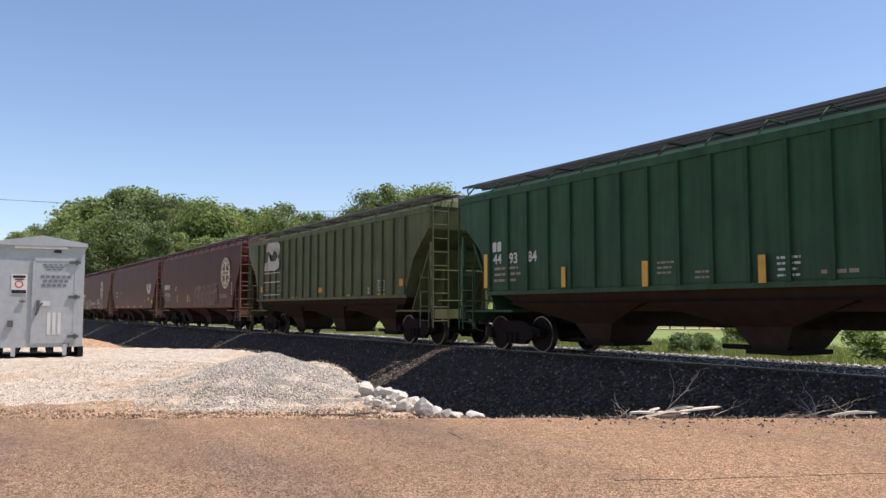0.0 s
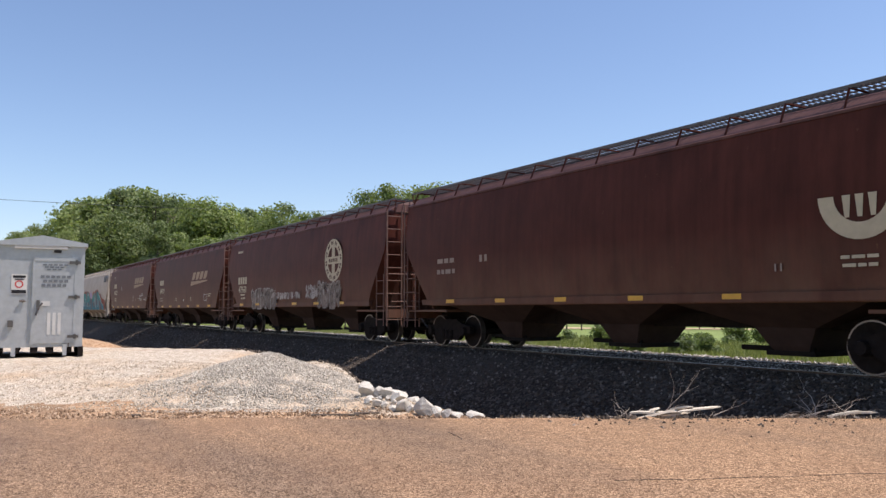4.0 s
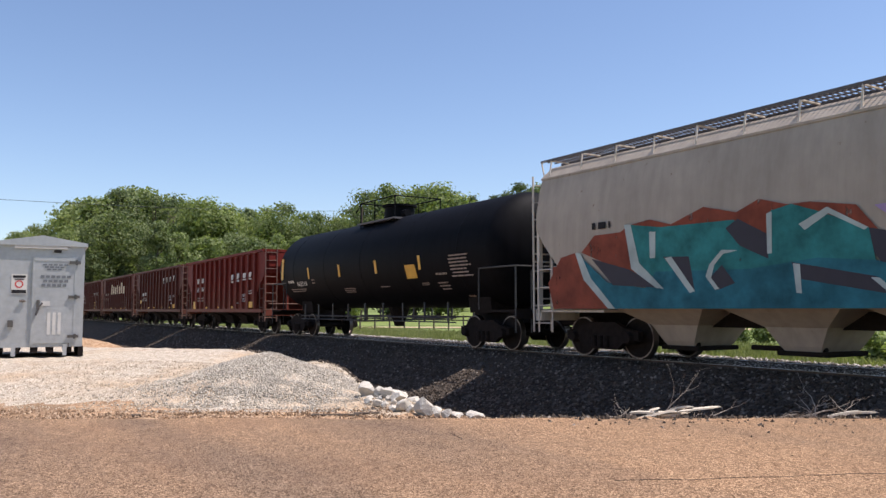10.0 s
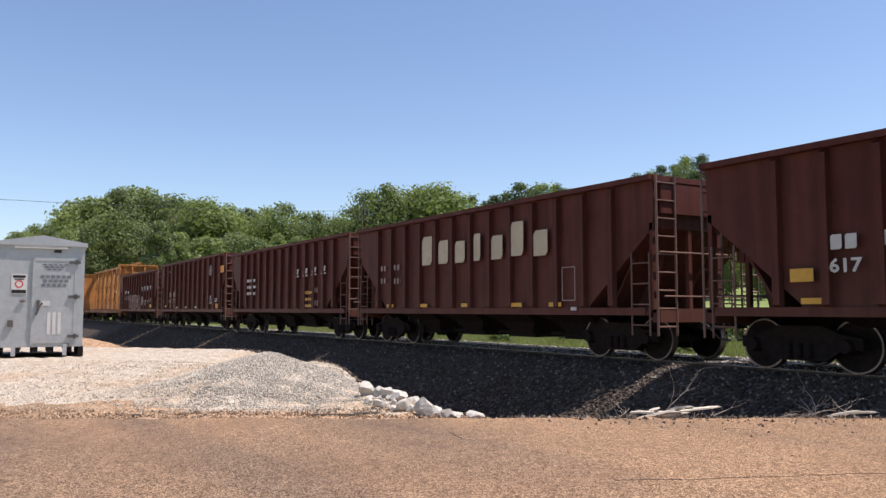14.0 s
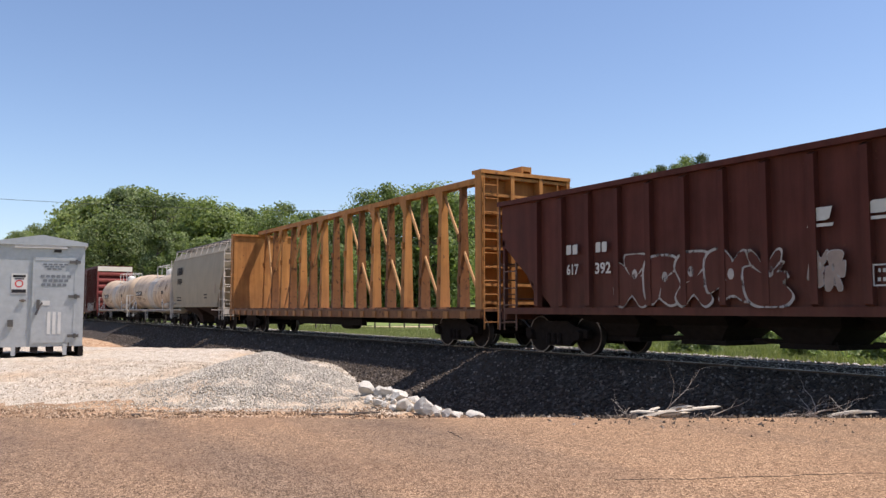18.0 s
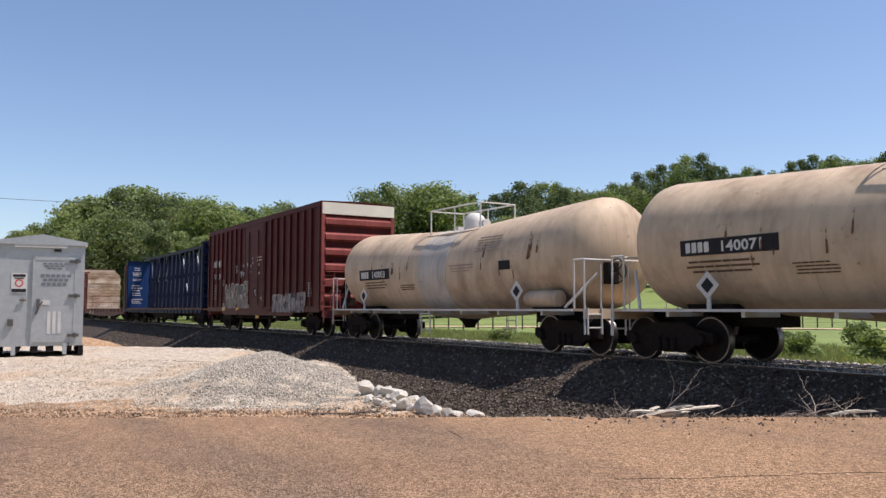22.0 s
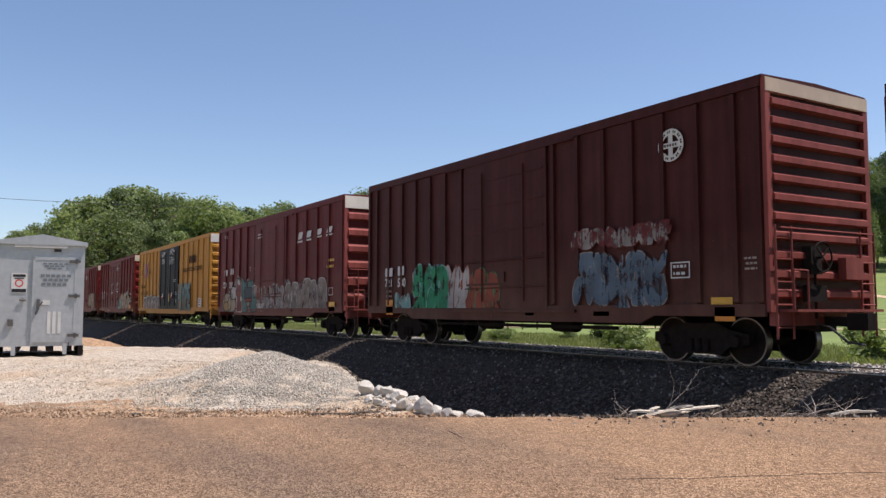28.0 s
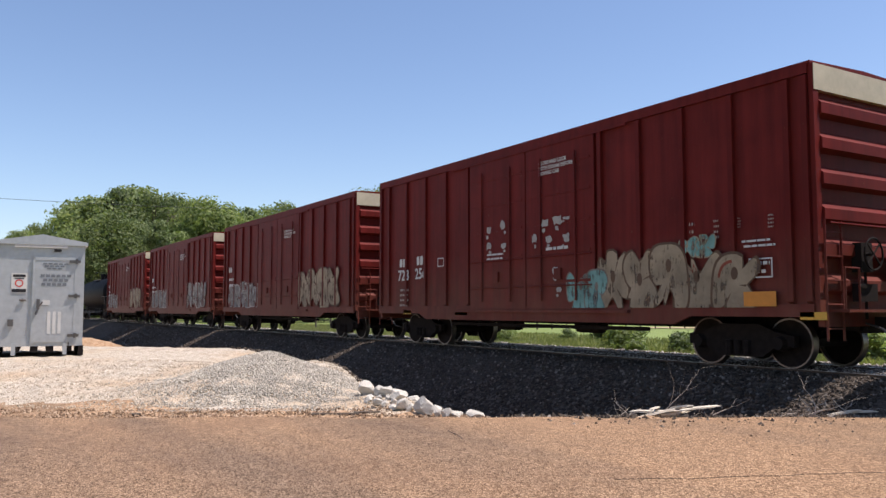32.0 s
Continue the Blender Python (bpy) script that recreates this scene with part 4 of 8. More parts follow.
def covered_hopper(u, L, mat, label, ribs=0, zt=4.26, top=4.80, bays=3, bulge=0.12, roof_mat=None, trim=None, knee=3.0, cut=1.3, low=None):
    car = new_car("covered_hopper", u, label, "hopper car")
    xe = L / 2
    low = low or mat
    trim = trim or mat
    if ribs:   # flat ribbed sides that stop well above the hoppers
        rows = [(1.47, xe - 1.55, HALF - 0.02), (1.6, xe - 1.5, HALF), (2.67, xe - 1.0, HALF), (3.5, xe - 0.1, HALF), (zt, xe, HALF)]
        under = Geo().loft([[(-q, -w, z), (q, -w, z), (q, w, z), (-q, w, z)] for z, q, w in ((1.05, xe - 2.6, 1.15), (1.468, xe - 1.7, 1.42))])
        part("hopper_shoulder", under, low, car)
    else:      # rounded sides, tucked in below and drawn in towards the roof
        rows = [(1.2, xe - cut - 0.1, HALF - 0.08), (1.34, xe - cut, HALF - 0.06), (1.7, xe - cut * 0.8, HALF - 0.025), (2.1, xe - cut * 0.56, HALF - 0.008), (2.6, xe - cut * 0.25, HALF), (knee, xe - 0.05, HALF - bulge * 0.08), (knee + 0.4, xe, HALF - bulge * 0.3), (zt - 0.3, xe, HALF - bulge * 0.75), (zt, xe, HALF - bulge * 1.15)]
    part("body", Geo().loft([ring4(*r) for r in rows]), mat, car, smooth=35 if not ribs else None)
    wt = HALF - bulge * 1.15
    part("roof", Geo().loft([ring4(zt + 0.002, xe, wt + 0.02), ring4(zt + 0.05, xe + 0.02, wt + 0.02), ring4(top - 0.22, xe - 0.03, 1.06), ring4(top - 0.09, xe - 0.1, 0.6)]), roof_mat or mat, car)
    # roof walk, its brackets and the hatch trough
    g = Geo()
    mid = 1.07 if ribs else 0.93
    for y in (-1, 1):
        for k in range(4):
            yy = y * ((0.74 if ribs else 0.60) + k * 0.219)
            hh = 0.06 if k in (0, 3) else 0.028
            g.box(-xe - 0.15, xe + 0.15, yy - 0.01, yy + 0.01, top - 0.035 - hh, top - 0.035)
        gap = 0.06 if ribs else 0.11
        for k in range(int(L / gap)):
            x = -xe + 0.05 + k * gap
            g.box(x - 0.013, x + 0.013, y * mid - 0.33, y * mid + 0.33, top - 0.062, top - 0.044)
    part("running_board", g, GRATING, car, "steel grating roof walk")
    g = Geo().pipe([(0, -wt + 0.02, zt + 0.03), (0, -1.25, top - 0.085), (0, -0.7, top - 0.09)], 0.022, 5)
    me = g.mesh("board_bracket", trim)
    n = int(L / 1.15)
    for k in range(n + 1):
        x = -xe + 0.25 + k * (L - 0.5) / n
        for y in (0, 180):
            part("board_bracket", me, trim, car, at=pose(x, 0, 0, 0, 0, y))
    part("hatch", Geo().box(-xe + 0.15, xe - 0.15, -0.5 if ribs else -0.32, 0.5 if ribs else 0.32, zt + 0.28, top + 0.01 if ribs else top + 0.02), GRATING if ribs else trim, car, "long trough hatch cover")
    for s in (-1, 1):
        for y in (-1.25, 1.25):
            part("grab_iron", Geo().pipe([(s * xe, y, zt), (s * (xe + 0.13), y, top - 0.09), (s * (xe - 0.1), y, top - 0.05)], 0.02, 5), trim, car)
    if ribs:
        span = L - 3.0
        me = Geo().prism_x([(0, 1.5), (-0.085, 1.56), (-0.085, zt - 0.14), (0, zt - 0.04)], -0.045, 0.045).mesh("rib", mat)
        for k in range(ribs):
            x = -span / 2 + span * k / (ribs - 1)
            for s in (-1, 1):
                part("rib", me, mat, car, at=pose(x, s * (HALF - 0.012), 0, 0, 0, 0 if s < 0 else 180))
        for s in (-1, 1):
            part("top_chord", Geo().box(-xe, xe, s * HALF - 0.04, s * HALF + 0.06, zt - 0.12, zt), mat, car)
            part("side_sill", Geo().box(-xe + 1.4, xe - 1.4, s * HALF - 0.05, s * HALF + 0.035, 1.46, 1.56), mat, car)
    else:
        for s in (-1, 1):
            part("side_sill", Geo().box(-xe + cut - 0.2, xe - cut + 0.2, s * 1.56 - 0.05, s * 1.56 + 0.045, 1.22, 1.38), mat, car)
    part("center_sill", Geo().box(-xe + 0.05, xe - 0.05, -0.3, 0.3, 0.72, 1.04), GRIME_SHADE, car)
    cut = max(cut, 2.0)
    span = (L - 2 * cut - 0.4) / bays
    for k in range(bays):
        bay(car, -(L / 2 - cut - 0.2) + span * (k + 0.5), span * 0.5, 0.42, 1.48, 1.24, 0.30, low)
    for s in (-1, 1):
        hopper_end(car, s, xe, zt, trim, knee, s < 0)
        truck(car, s * (xe - 1.75))
    couple(car, xe)
    return car


def open_hopper(u, L, mat, label, ribs=13, zt=3.76, pitch=0.9125):
    car = new_car("open_hopper", u, label, "hopper car")
    xe, cut, knee = L / 2, 1.9, 2.75
    rows = [(1.08, xe - cut - 0.1, HALF - 0.05), (1.2, xe - cut, HALF - 0.05), (knee, xe - 0.02, HALF - 0.05), (zt, xe, HALF - 0.05)]
    g = Geo().loft([ring4(*r) for r in rows], cap1=False)
    g.loft([ring4(zt, xe - 0.1, HALF - 0.15), ring4(knee, xe - 0.15, HALF - 0.15), ring4(1.5, xe - cut - 0.2, HALF - 0.2)], cap0=False)
    part("body", g, mat, car)
    g = Geo()
    for s in (-1, 1):
        g.box(-xe - 0.03, xe + 0.03, s * HALF - 0.09, s * HALF + 0.045, zt - 0.04, zt + 0.07)
        g.box(*sorted((s * (xe - 0.12), s * (xe + 0.05))), -HALF, HALF, zt - 0.05, zt + 0.065)
    part("top_chord", g, mat, car)
    me = Geo().prism_x([(0.0, 1.1), (-0.14, 1.16), (-0.14, zt - 0.12), (0.0, zt - 0.05)], -0.07, 0.07).mesh("rib", mat)
    for k in range(ribs):
        x = 0.195 + pitch * (k - (ribs - 1) / 2)
        for s in (-1, 1):
            part("rib", me, mat, car, at=pose(x, s * (HALF - 0.055), 0, 0, 0, 0 if s < 0 else 180))
    for s in (-1, 1):
        part("side_sill", Geo().box(-xe + 0.2, xe - 0.2, s * 1.56 - 0.06, s * 1.56 + 0.05, 0.96, 1.12), mat, car)
    part("center_sill", Geo().box(-xe + 0.05, xe - 0.05, -0.3, 0.3, 0.72, 1.04), GRIME_SHADE, car)
    n = 4
    w = (L - 4.3) / n
    for k in range(n):
        # near-black bays instead of car paint: shade below the car is painted in
        bay(car, -(L - 4.3) / 2 + w * (k + 0.5), w * 0.5, 0.5, 1.5, 1.08, 0.42, GRIME_SHADE)
    for s in (-1, 1):
        hopper_end(car, s, xe, zt, mat, knee, s < 0)
        part("end_panel", Geo().box(*sorted((s * (xe + 0.02), s * (xe + 0.07))), -1.4, 1.4, knee + 0.3, zt - 0.1), mat, car)
        truck(car, s * (xe - 1.55))
    couple(car, xe, 0.7)
    return car


def boxcar(u, L, mat, label, zt=5.19, doors=(0.0, 3.2, 1), door_mat=None, end_ribs=8, crown=None, crown_h=0.45, zb=1.02, roof_mat=None, end_mat=None, seams=(), first=2.64, pitch=1.16):
    car = new_car("boxcar", u, label, "boxcar")
    xe, w = L / 2, HALF - 0.05
    door_mat, end_mat = door_mat or mat, end_mat or mat
    part("body", Geo().box(-xe, xe, -w, w, zb, zt), mat, car)
    part("roof", Geo().prism_x([(-w - 0.04, zt + 0.002), (w + 0.04, zt + 0.002), (w + 0.04, zt + 0.05), (0, zt + 0.10), (-w - 0.04, zt + 0.05)], -xe - 0.05, xe + 0.05), roof_mat or mat, car)
    for s in (-1, 1):
        part("side_sill", Geo().prism_y([(-xe, zb + 0.14), (-xe, zb - 0.08), (-xe + 2.6, zb - 0.08), (-xe + 3.0, zb - 0.24), (xe - 3.0, zb - 0.24), (xe - 2.6, zb - 0.08), (xe, zb - 0.08), (xe, zb + 0.14)], *sorted((s * (w + 0.002), s * (w + 0.06)))), mat, car)
        part("top_chord", Geo().box(-xe, xe, *sorted((s * (w + 0.002), s * (w + 0.055))), zt - 0.16, zt), mat, car)
    me = Geo().prism_x([(0, zb + 0.14), (-0.075, zb + 0.18), (-0.075, zt - 0.19), (0, zt - 0.16)], -0.055, 0.055).mesh("rib", mat)
    dc, dw, leaves = doors
    for z in seams:
        for s in (-1, 1):
            for a, b in ((-xe, dc - dw / 2), (dc + dw / 2, xe)):
                part("seam", Geo().box(a + 0.02, b - 0.02, *sorted((s * (w + 0.002), s * (w + 0.028))), z - 0.03, z + 0.03), mat, car)
    spots = [-xe + 0.07, xe - 0.07]
    for q in (-1, 1):
        r = first
        while r < xe - 0.2 - q * dc:
            spots.append(dc + q * r)
            r += pitch
    for x in spots:
        for s in (-1, 1):
            part("rib", me, mat, car, at=pose(x, s * w, 0, 0, 0, 0 if s < 0 else 180))
    for s in (-1, 1):
        for k in range(leaves):
            x0, x1 = dc - dw / 2 + dw * k / leaves, dc - dw / 2 + dw * (k + 1) / leaves
            yy = sorted((s * (w + 0.01), s * (w + 0.075)))
            g = Geo().box(x0 + 0.02, x1 - 0.02, *yy, zb + 0.05, zt - 0.2)
            d = part("door", g, door_mat, car, "sliding plug door" if door_mat is mat else "black sliding plug door")
            g = Geo()
            ys = s * (w + 0.11)
            for q in (0.25, 0.75):
                xx = x0 + (x1 - x0) * q
                g.tube((xx, ys, zb + 0.25), (xx, ys, zt - 0.5), 0.022, 6)
            for z in (zb + 0.6, zb + 1.3):
                g.tube((x0 + 0.1, ys, z), (x1 - 0.1, ys, z), 0.016, 5)
            g.box((x0 + x1) / 2 - 0.12, (x0 + x1) / 2 + 0.12, *sorted((s * (w + 0.075), s * (w + 0.13))), zb + 0.75, zb + 1.0)
            part("door_latch", g, door_mat, d)
            g = Geo()
            for z in np.linspace(zb + 0.7, zt - 0.7, 5):
                g.box(x0 + 0.15, x1 - 0.15, *sorted((s * (w + 0.075), s * (w + 0.09))), z - 0.03, z + 0.03)
            part("door_stiffener", g, door_mat, d)
        part("door_track", Geo().box(dc - dw / 2 - 1.0, dc + dw / 2 + 1.0, *sorted((s * (w + 0.06), s * (w + 0.13))), zb - 0.03, zb + 0.04), mat, car)
        g = Geo().box(dc - dw / 2 - 1.0, dc + dw / 2 + 1.0, *sorted((s * (w + 0.06), s * (w + 0.10))), zt - 0.22, zt - 0.17)
        part("door_track", g, mat, car)
    for s in (-1, 1):
        # corrugated end: bold level ribs between corner posts
        zt2 = zt - (crown_h if crown else 0.1)
        pitch = (zt2 - zb - 0.15) / end_ribs
        for k in range(end_ribs):
            z = zb + 0.15 + pitch * (k + 0.5)
            g = Geo().loft([[(s * xe, y, z - 0.25 * pitch), (s * (xe + 0.13), y, z - 0.15 * pitch), (s * (xe + 0.13), y, z + 0.15 * pitch), (s * xe, y, z + 0.34 * pitch)] for y in (-1.42, 1.42)])
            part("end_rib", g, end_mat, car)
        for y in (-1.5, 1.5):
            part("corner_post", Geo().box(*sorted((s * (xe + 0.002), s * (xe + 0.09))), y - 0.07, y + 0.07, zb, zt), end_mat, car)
        if crown:
            part("end_crown", Geo().box(*sorted((s * (xe + 0.003), s * (xe + 0.10))), -1.56, 1.56, zt - crown_h, zt - 0.002), crown, car, "pale painted panel at the top of the end")
        for y in (-1, 1):
            ladder(car, (s * (xe + 0.16), y * 1.5, 0.55), (s * (xe + 0.16), y * 1.05, 0.55), 2.0, 5, end_mat, 0.016)
        part("end_platform", Geo().box(*sorted((s * (xe + 0.06), s * (xe + 0.42))), -1.3, 1.3, 1.02, 1.07).box(*sorted((s * xe, s * (xe + 0.12))), -1.5, 1.5, 0.78, 1.02), end_mat, car)
        part("handrail", Geo().pipe([(s * (xe + 0.36), -1.3, 1.07), (s * (xe + 0.36), -1.3, 1.75), (s * (xe + 0.36), -0.9, 1.75), (s * (xe + 0.36), -0.9, 1.07)], 0.018).pipe([(s * (xe + 0.2), -1.4, 2.5), (s * (xe + 0.2), 1.4, 2.5)], 0.018), end_mat, car)
        truck(car, s * (xe - 1.9))
    brake_wheel(car, xe + 0.36, -0.45, 2.0, 1, GRIME_SHADE)
    part("brake_rod", Geo().tube((xe + 0.2, -0.45, 1.7), (xe + 0.2, -0.45, 0.9), 0.025, 6).box(xe + 0.14, xe + 0.26, -0.75, -0.2, 1.2, 1.5), GRIME_SHADE, car)
    part("equipment_box", Geo().box(xe + 0.14, xe + 0.3, 0.35, 0.9, 1.62, 2.02), end_mat, car, "small steel box on the end")
    part("center_sill", Geo().box(-xe, xe, -0.35, 0.35, 0.70, 1.0), GRIME_SHADE, car)
    g = Geo().box(-xe + 4, xe - 4, -1.3, -1.22, 0.62, 0.70)
    for x in (-1.8, 1.4):
        g.lathe_x([(x - 0.4, 0.02), (x - 0.4, 0.17), (x + 0.4, 0.17), (x + 0.4, 0.02)], 12, -0.7, 0.68)
    part("brake_gear", g, GRIME_SHADE, car)
    couple(car, xe, 0.9)
    return car


FALL = 0.05   # slope of a funnel-floored tank


def tank_car(u, L, r, cz, mat, label, tan=True):
    car = new_car("tank_car", u, label, "tank car")
    xe = L / 2
    prof = [(-xe, 0.02)]
    for k in range(1, 8):
        a = k / 7 * math.pi / 2
        prof.append((-xe + 0.75 * (1 - math.cos(a)), r * math.sin(a)))
    prof += [(-p, q) for p, q in prof[::-1]]
    fall = FALL if tan else 0.0
    if tan:
        k = len(prof) // 2
        prof = prof[:k] + [(x, r) for x in np.linspace(-xe + 1.5, xe - 1.5, 9)] + prof[k:]

    def sloped(g):
        """Both halves of the shell fall towards its middle."""
        g.v = [(x, y, z + fall * abs(x)) for x, y, z in g.v]
        return g

    pe = xe + (0.1 if tan else 0.5)
    shell = part("tank", sloped(Geo().lathe_x(prof, 48, 0, cz)), mat, car, smooth=50)
    for x in np.linspace(-xe + 2.2, xe - 2.2, 5):
        part("weld_band", sloped(Geo().lathe_x([(x - 0.03, r - 0.01), (x - 0.03, r + 0.006), (x + 0.03, r + 0.006), (x + 0.03, r - 0.01)], 40, 0, cz)), mat, shell)
    top = cz + r
    # dome, valves and the railed platform on top
    dr, dx = (0.33, 0.28) if tan else (0.60, 0.0)
    steps = ((1, top - 0.2), (1, top + 0.25), (0.85, top + 0.4), (0.45, top + 0.5), (0.1, top + 0.52)) if tan else ((0.9, top - 0.2), (0.9, top + 0.38), (1.05, top + 0.40), (1.05, top + 0.47), (0.3, top + 0.5))
    g = Geo().loft([[(dx + dr * k * math.cos(a), dr * k * math.sin(a), z) for a in np.linspace(0, 2 * math.pi, 19)[:-1]] for k, z in steps])
    dome = part("manway_dome", g, WHITE if tan else mat, car, smooth=40)
    part("valve", Geo().lathe_x([(dx + 0.7, 0.02), (dx + 0.7, 0.14), (dx + 0.95, 0.14), (dx + 0.95, 0.02)], 10, -0.2, top + 0.1).box(dx - 0.95, dx - 0.7, -0.15, 0.15, top - 0.05, top + 0.15), mat if not tan else WHITE, dome)
    x0, x1, hy = (-1.3, 1.5, 0.62) if tan else (-1.32, 1.32, 0.9)
    zt, zr = top - 0.12, top + (0.68 if tan else 0.62)
    rail_look = "white platform railing" if tan else "black platform railing"
    for y in (-hy, hy):
        g = Geo().pipe([(x0, y, zt - 0.2), (x0, y, zr), (x1, y, zr), (x1, y, zt - 0.2)], 0.024)
        for x in (0.1,) if tan else (-0.2,):
            g.tube((x, y, zt - 0.2), (x, y, zr), 0.02, 6)
        if not tan:
            g.pipe([(x0, y, zr), (x0 - 0.4, y, zr - 0.3)], 0.022)
        part("platform_rail", g, WHITE if tan else mat, car, rail_look)
    for x in (x0, x1):
        part("platform_rail", Geo().tube((x, -hy, zr - 0.002), (x, hy, zr - 0.002), 0.022, 6), WHITE if tan else mat, car, rail_look)
    hx = x1
    part("top_platform", Geo().box(x0 - 0.1, hx + 0.1, -hy - 0.1, -0.45, zt - 0.06, zt).box(x0 - 0.1, hx + 0.1, 0.45, hy + 0.1, zt - 0.06, zt), mat if tan else GRATING, car)
    if tan:
        for y in (-1, 1):
            ladder(car, (-0.25, y * (HALF - 0.02), 0.35), (0.25, y * (HALF - 0.02), 0.35), 0.7, 3, WHITE, 0.017)
    for s in (-1, 1):
        g = Geo().loft([[(s * (xe - 2.6), -0.85, 1.0), (s * (xe - 1.5), -0.85, 1.0), (s * (xe - 1.5), 0.85, 1.0), (s * (xe - 2.6), 0.85, 1.0)][::s], [(s * (xe - 2.6), -0.95, cz - r * 0.7), (s * (xe - 1.5), -0.95, cz - r * 0.7), (s * (xe - 1.5), 0.95, cz - r * 0.7), (s * (xe - 2.6), 0.95, cz - r * 0.7)][::s]])
        part("saddle", g, GRIME_SHADE, car)
        part("stub_sill", Geo().box(*sorted((s * (xe - 3.2), s * (xe + 0.55))), -0.3, 0.3, 0.72, 1.05), GRIME_SHADE, car)
        part("end_platform", Geo().box(*sorted((s * (xe - 0.6), s * pe)), -1.5, 1.5, 1.02, 1.08).box(*sorted((s * (pe - 0.1), s * pe)), -1.5, 1.5, 0.85, 1.02), GRIME_SHADE if not tan else mat, car)
        rail_mat = WHITE if tan else BLACKSTEEL
        for y in (-1.5, 1.5):
            a = pe - xe - 0.4 if tan else -1.2
            part("handrail", Geo().pipe([(s * (xe + a), y, 1.08), (s * (xe + a), y, 2.2), (s * (pe - 0.05), y, 2.2), (s * (pe - 0.05), y, 0.5)], 0.022), rail_mat, car)
            if tan:
                ladder(car, (s * (pe + 0.02), y * 0.98, 0.5), (s * (pe + 0.02), y * 0.7, 0.5), 0.6, 2, rail_mat, 0.018, name="step")
        part("handrail", Geo().pipe([(s * (pe - 0.05), -1.5, 2.198), (s * (pe - 0.05), 1.5, 2.198)], 0.022), rail_mat, car)
        part("handrail", Geo().pipe([(s * (pe - 0.05), -1.0, 0.5), (s * (pe - 0.05), -1.0, 2.1)], 0.018), rail_mat, car)
        if tan:
            part("end_stay", Geo().tube((s * (xe - 0.7), -1.45, 1.1), (s * (xe - 0.1), -0.95, 1.9), 0.035), rail_mat, car)
        truck(car, s * (xe - (1.1 if tan else 1.55)))
        g = Geo()
        if tan:
            g.box(-xe + 0.3, xe - 0.3, *sorted((s * 1.2, s * 1.58)), 1.02, 1.07)
            for x in np.linspace(-xe + 1.5, xe - 1.5, 7):
                g.box(x - 0.04, x + 0.04, *sorted((s * 0.5, s * 1.5)), 0.92, 1.02)
        else:
            g.pipe([(-xe + 2.6, s * 1.35, 0.85), (xe - 2.6, s * 1.35, 0.85)], 0.025)
            g.pipe([(-xe + 2.6, s * 1.35, 0.72), (xe - 2.6, s * 1.35, 0.72)], 0.02)
            for x in np.linspace(-xe + 3, xe - 3, 9):
                g.box(x - 0.03, x + 0.03, s * 1.35 - 0.02, s * 1.35 + 0.02, 0.70, 1.3)
        part("side_walkway" if tan else "side_rail", g, WHITE if tan else BLACKSTEEL, car)
    part("bottom_outlet", Geo().loft([[(q * math.cos(a), q * math.sin(a), z) for a in np.linspace(0, 2 * math.pi, 11)[:-1]] for q, z in ((0.16, 0.5), (0.2, 0.62), (0.4, cz - r + 0.06))]), GRIME_SHADE, car)
    brake_wheel(car, (pe + 0.08) if tan else (-xe - 0.45), -0.6, 1.95, 1 if tan else -1, GRIME_SHADE)
    if tan:
        # air reservoir, hazard placards and the writing on the head
        part("air_reservoir", Geo().lathe_x([(xe - 2.3, 0.02), (xe - 2.26, 0.18), (xe - 2.2, 0.21), (xe - 1.1, 0.21), (xe - 1.04, 0.18), (xe - 1.0, 0.02)], 18, -1.28, 1.32), mat, car, smooth=40)
        for x in (xe - 2.5, -xe + 2.5):
            p = part("placard", Geo().prism_y([(x - 0.27, 1.52), (x, 1.25), (x + 0.27, 1.52), (x, 1.79)], -1.5, -1.485), WHITE, car, "diamond placard with a dark centre")
            part("placard_mark", Geo().prism_y([(x - 0.15, 1.52), (x, 1.37), (x + 0.15, 1.52), (x, 1.67)], -1.505, -1.5), INK, p)
            part("placard_post", Geo().box(x - 0.04, x + 0.04, -1.48, -1.44, 1.07, 1.6), WHITE, p)
        hp = part("number_panel", Geo().box(xe + 0.002, xe + 0.006, -0.45, 0.45, cz + 0.95, cz + 1.15), INK, car, "black panel with white numbers")
        hp.matrix_basis = pose(-0.22, 0, 0)
        for q in (-0.38, -0.22, -0.06, 0.1, 0.26):
            part("lettering", Geo().box(xe + 0.007, xe + 0.009, q, q + 0.1, cz + 0.98, cz + 1.12), WHITE, hp)
        # grey jacket round the middle, with its two straps
        part("jacket", sloped(Geo().lathe_x([(-0.9, r - 0.01), (-0.9, r + 0.014), (0.0, r + 0.014), (0.75, r + 0.014), (0.75, r - 0.01)], 48, 0, cz)), JACKET, car, "pale grey sleeve round the middle of the tank", smooth=50)
    couple(car, pe, 0.62)
    return car


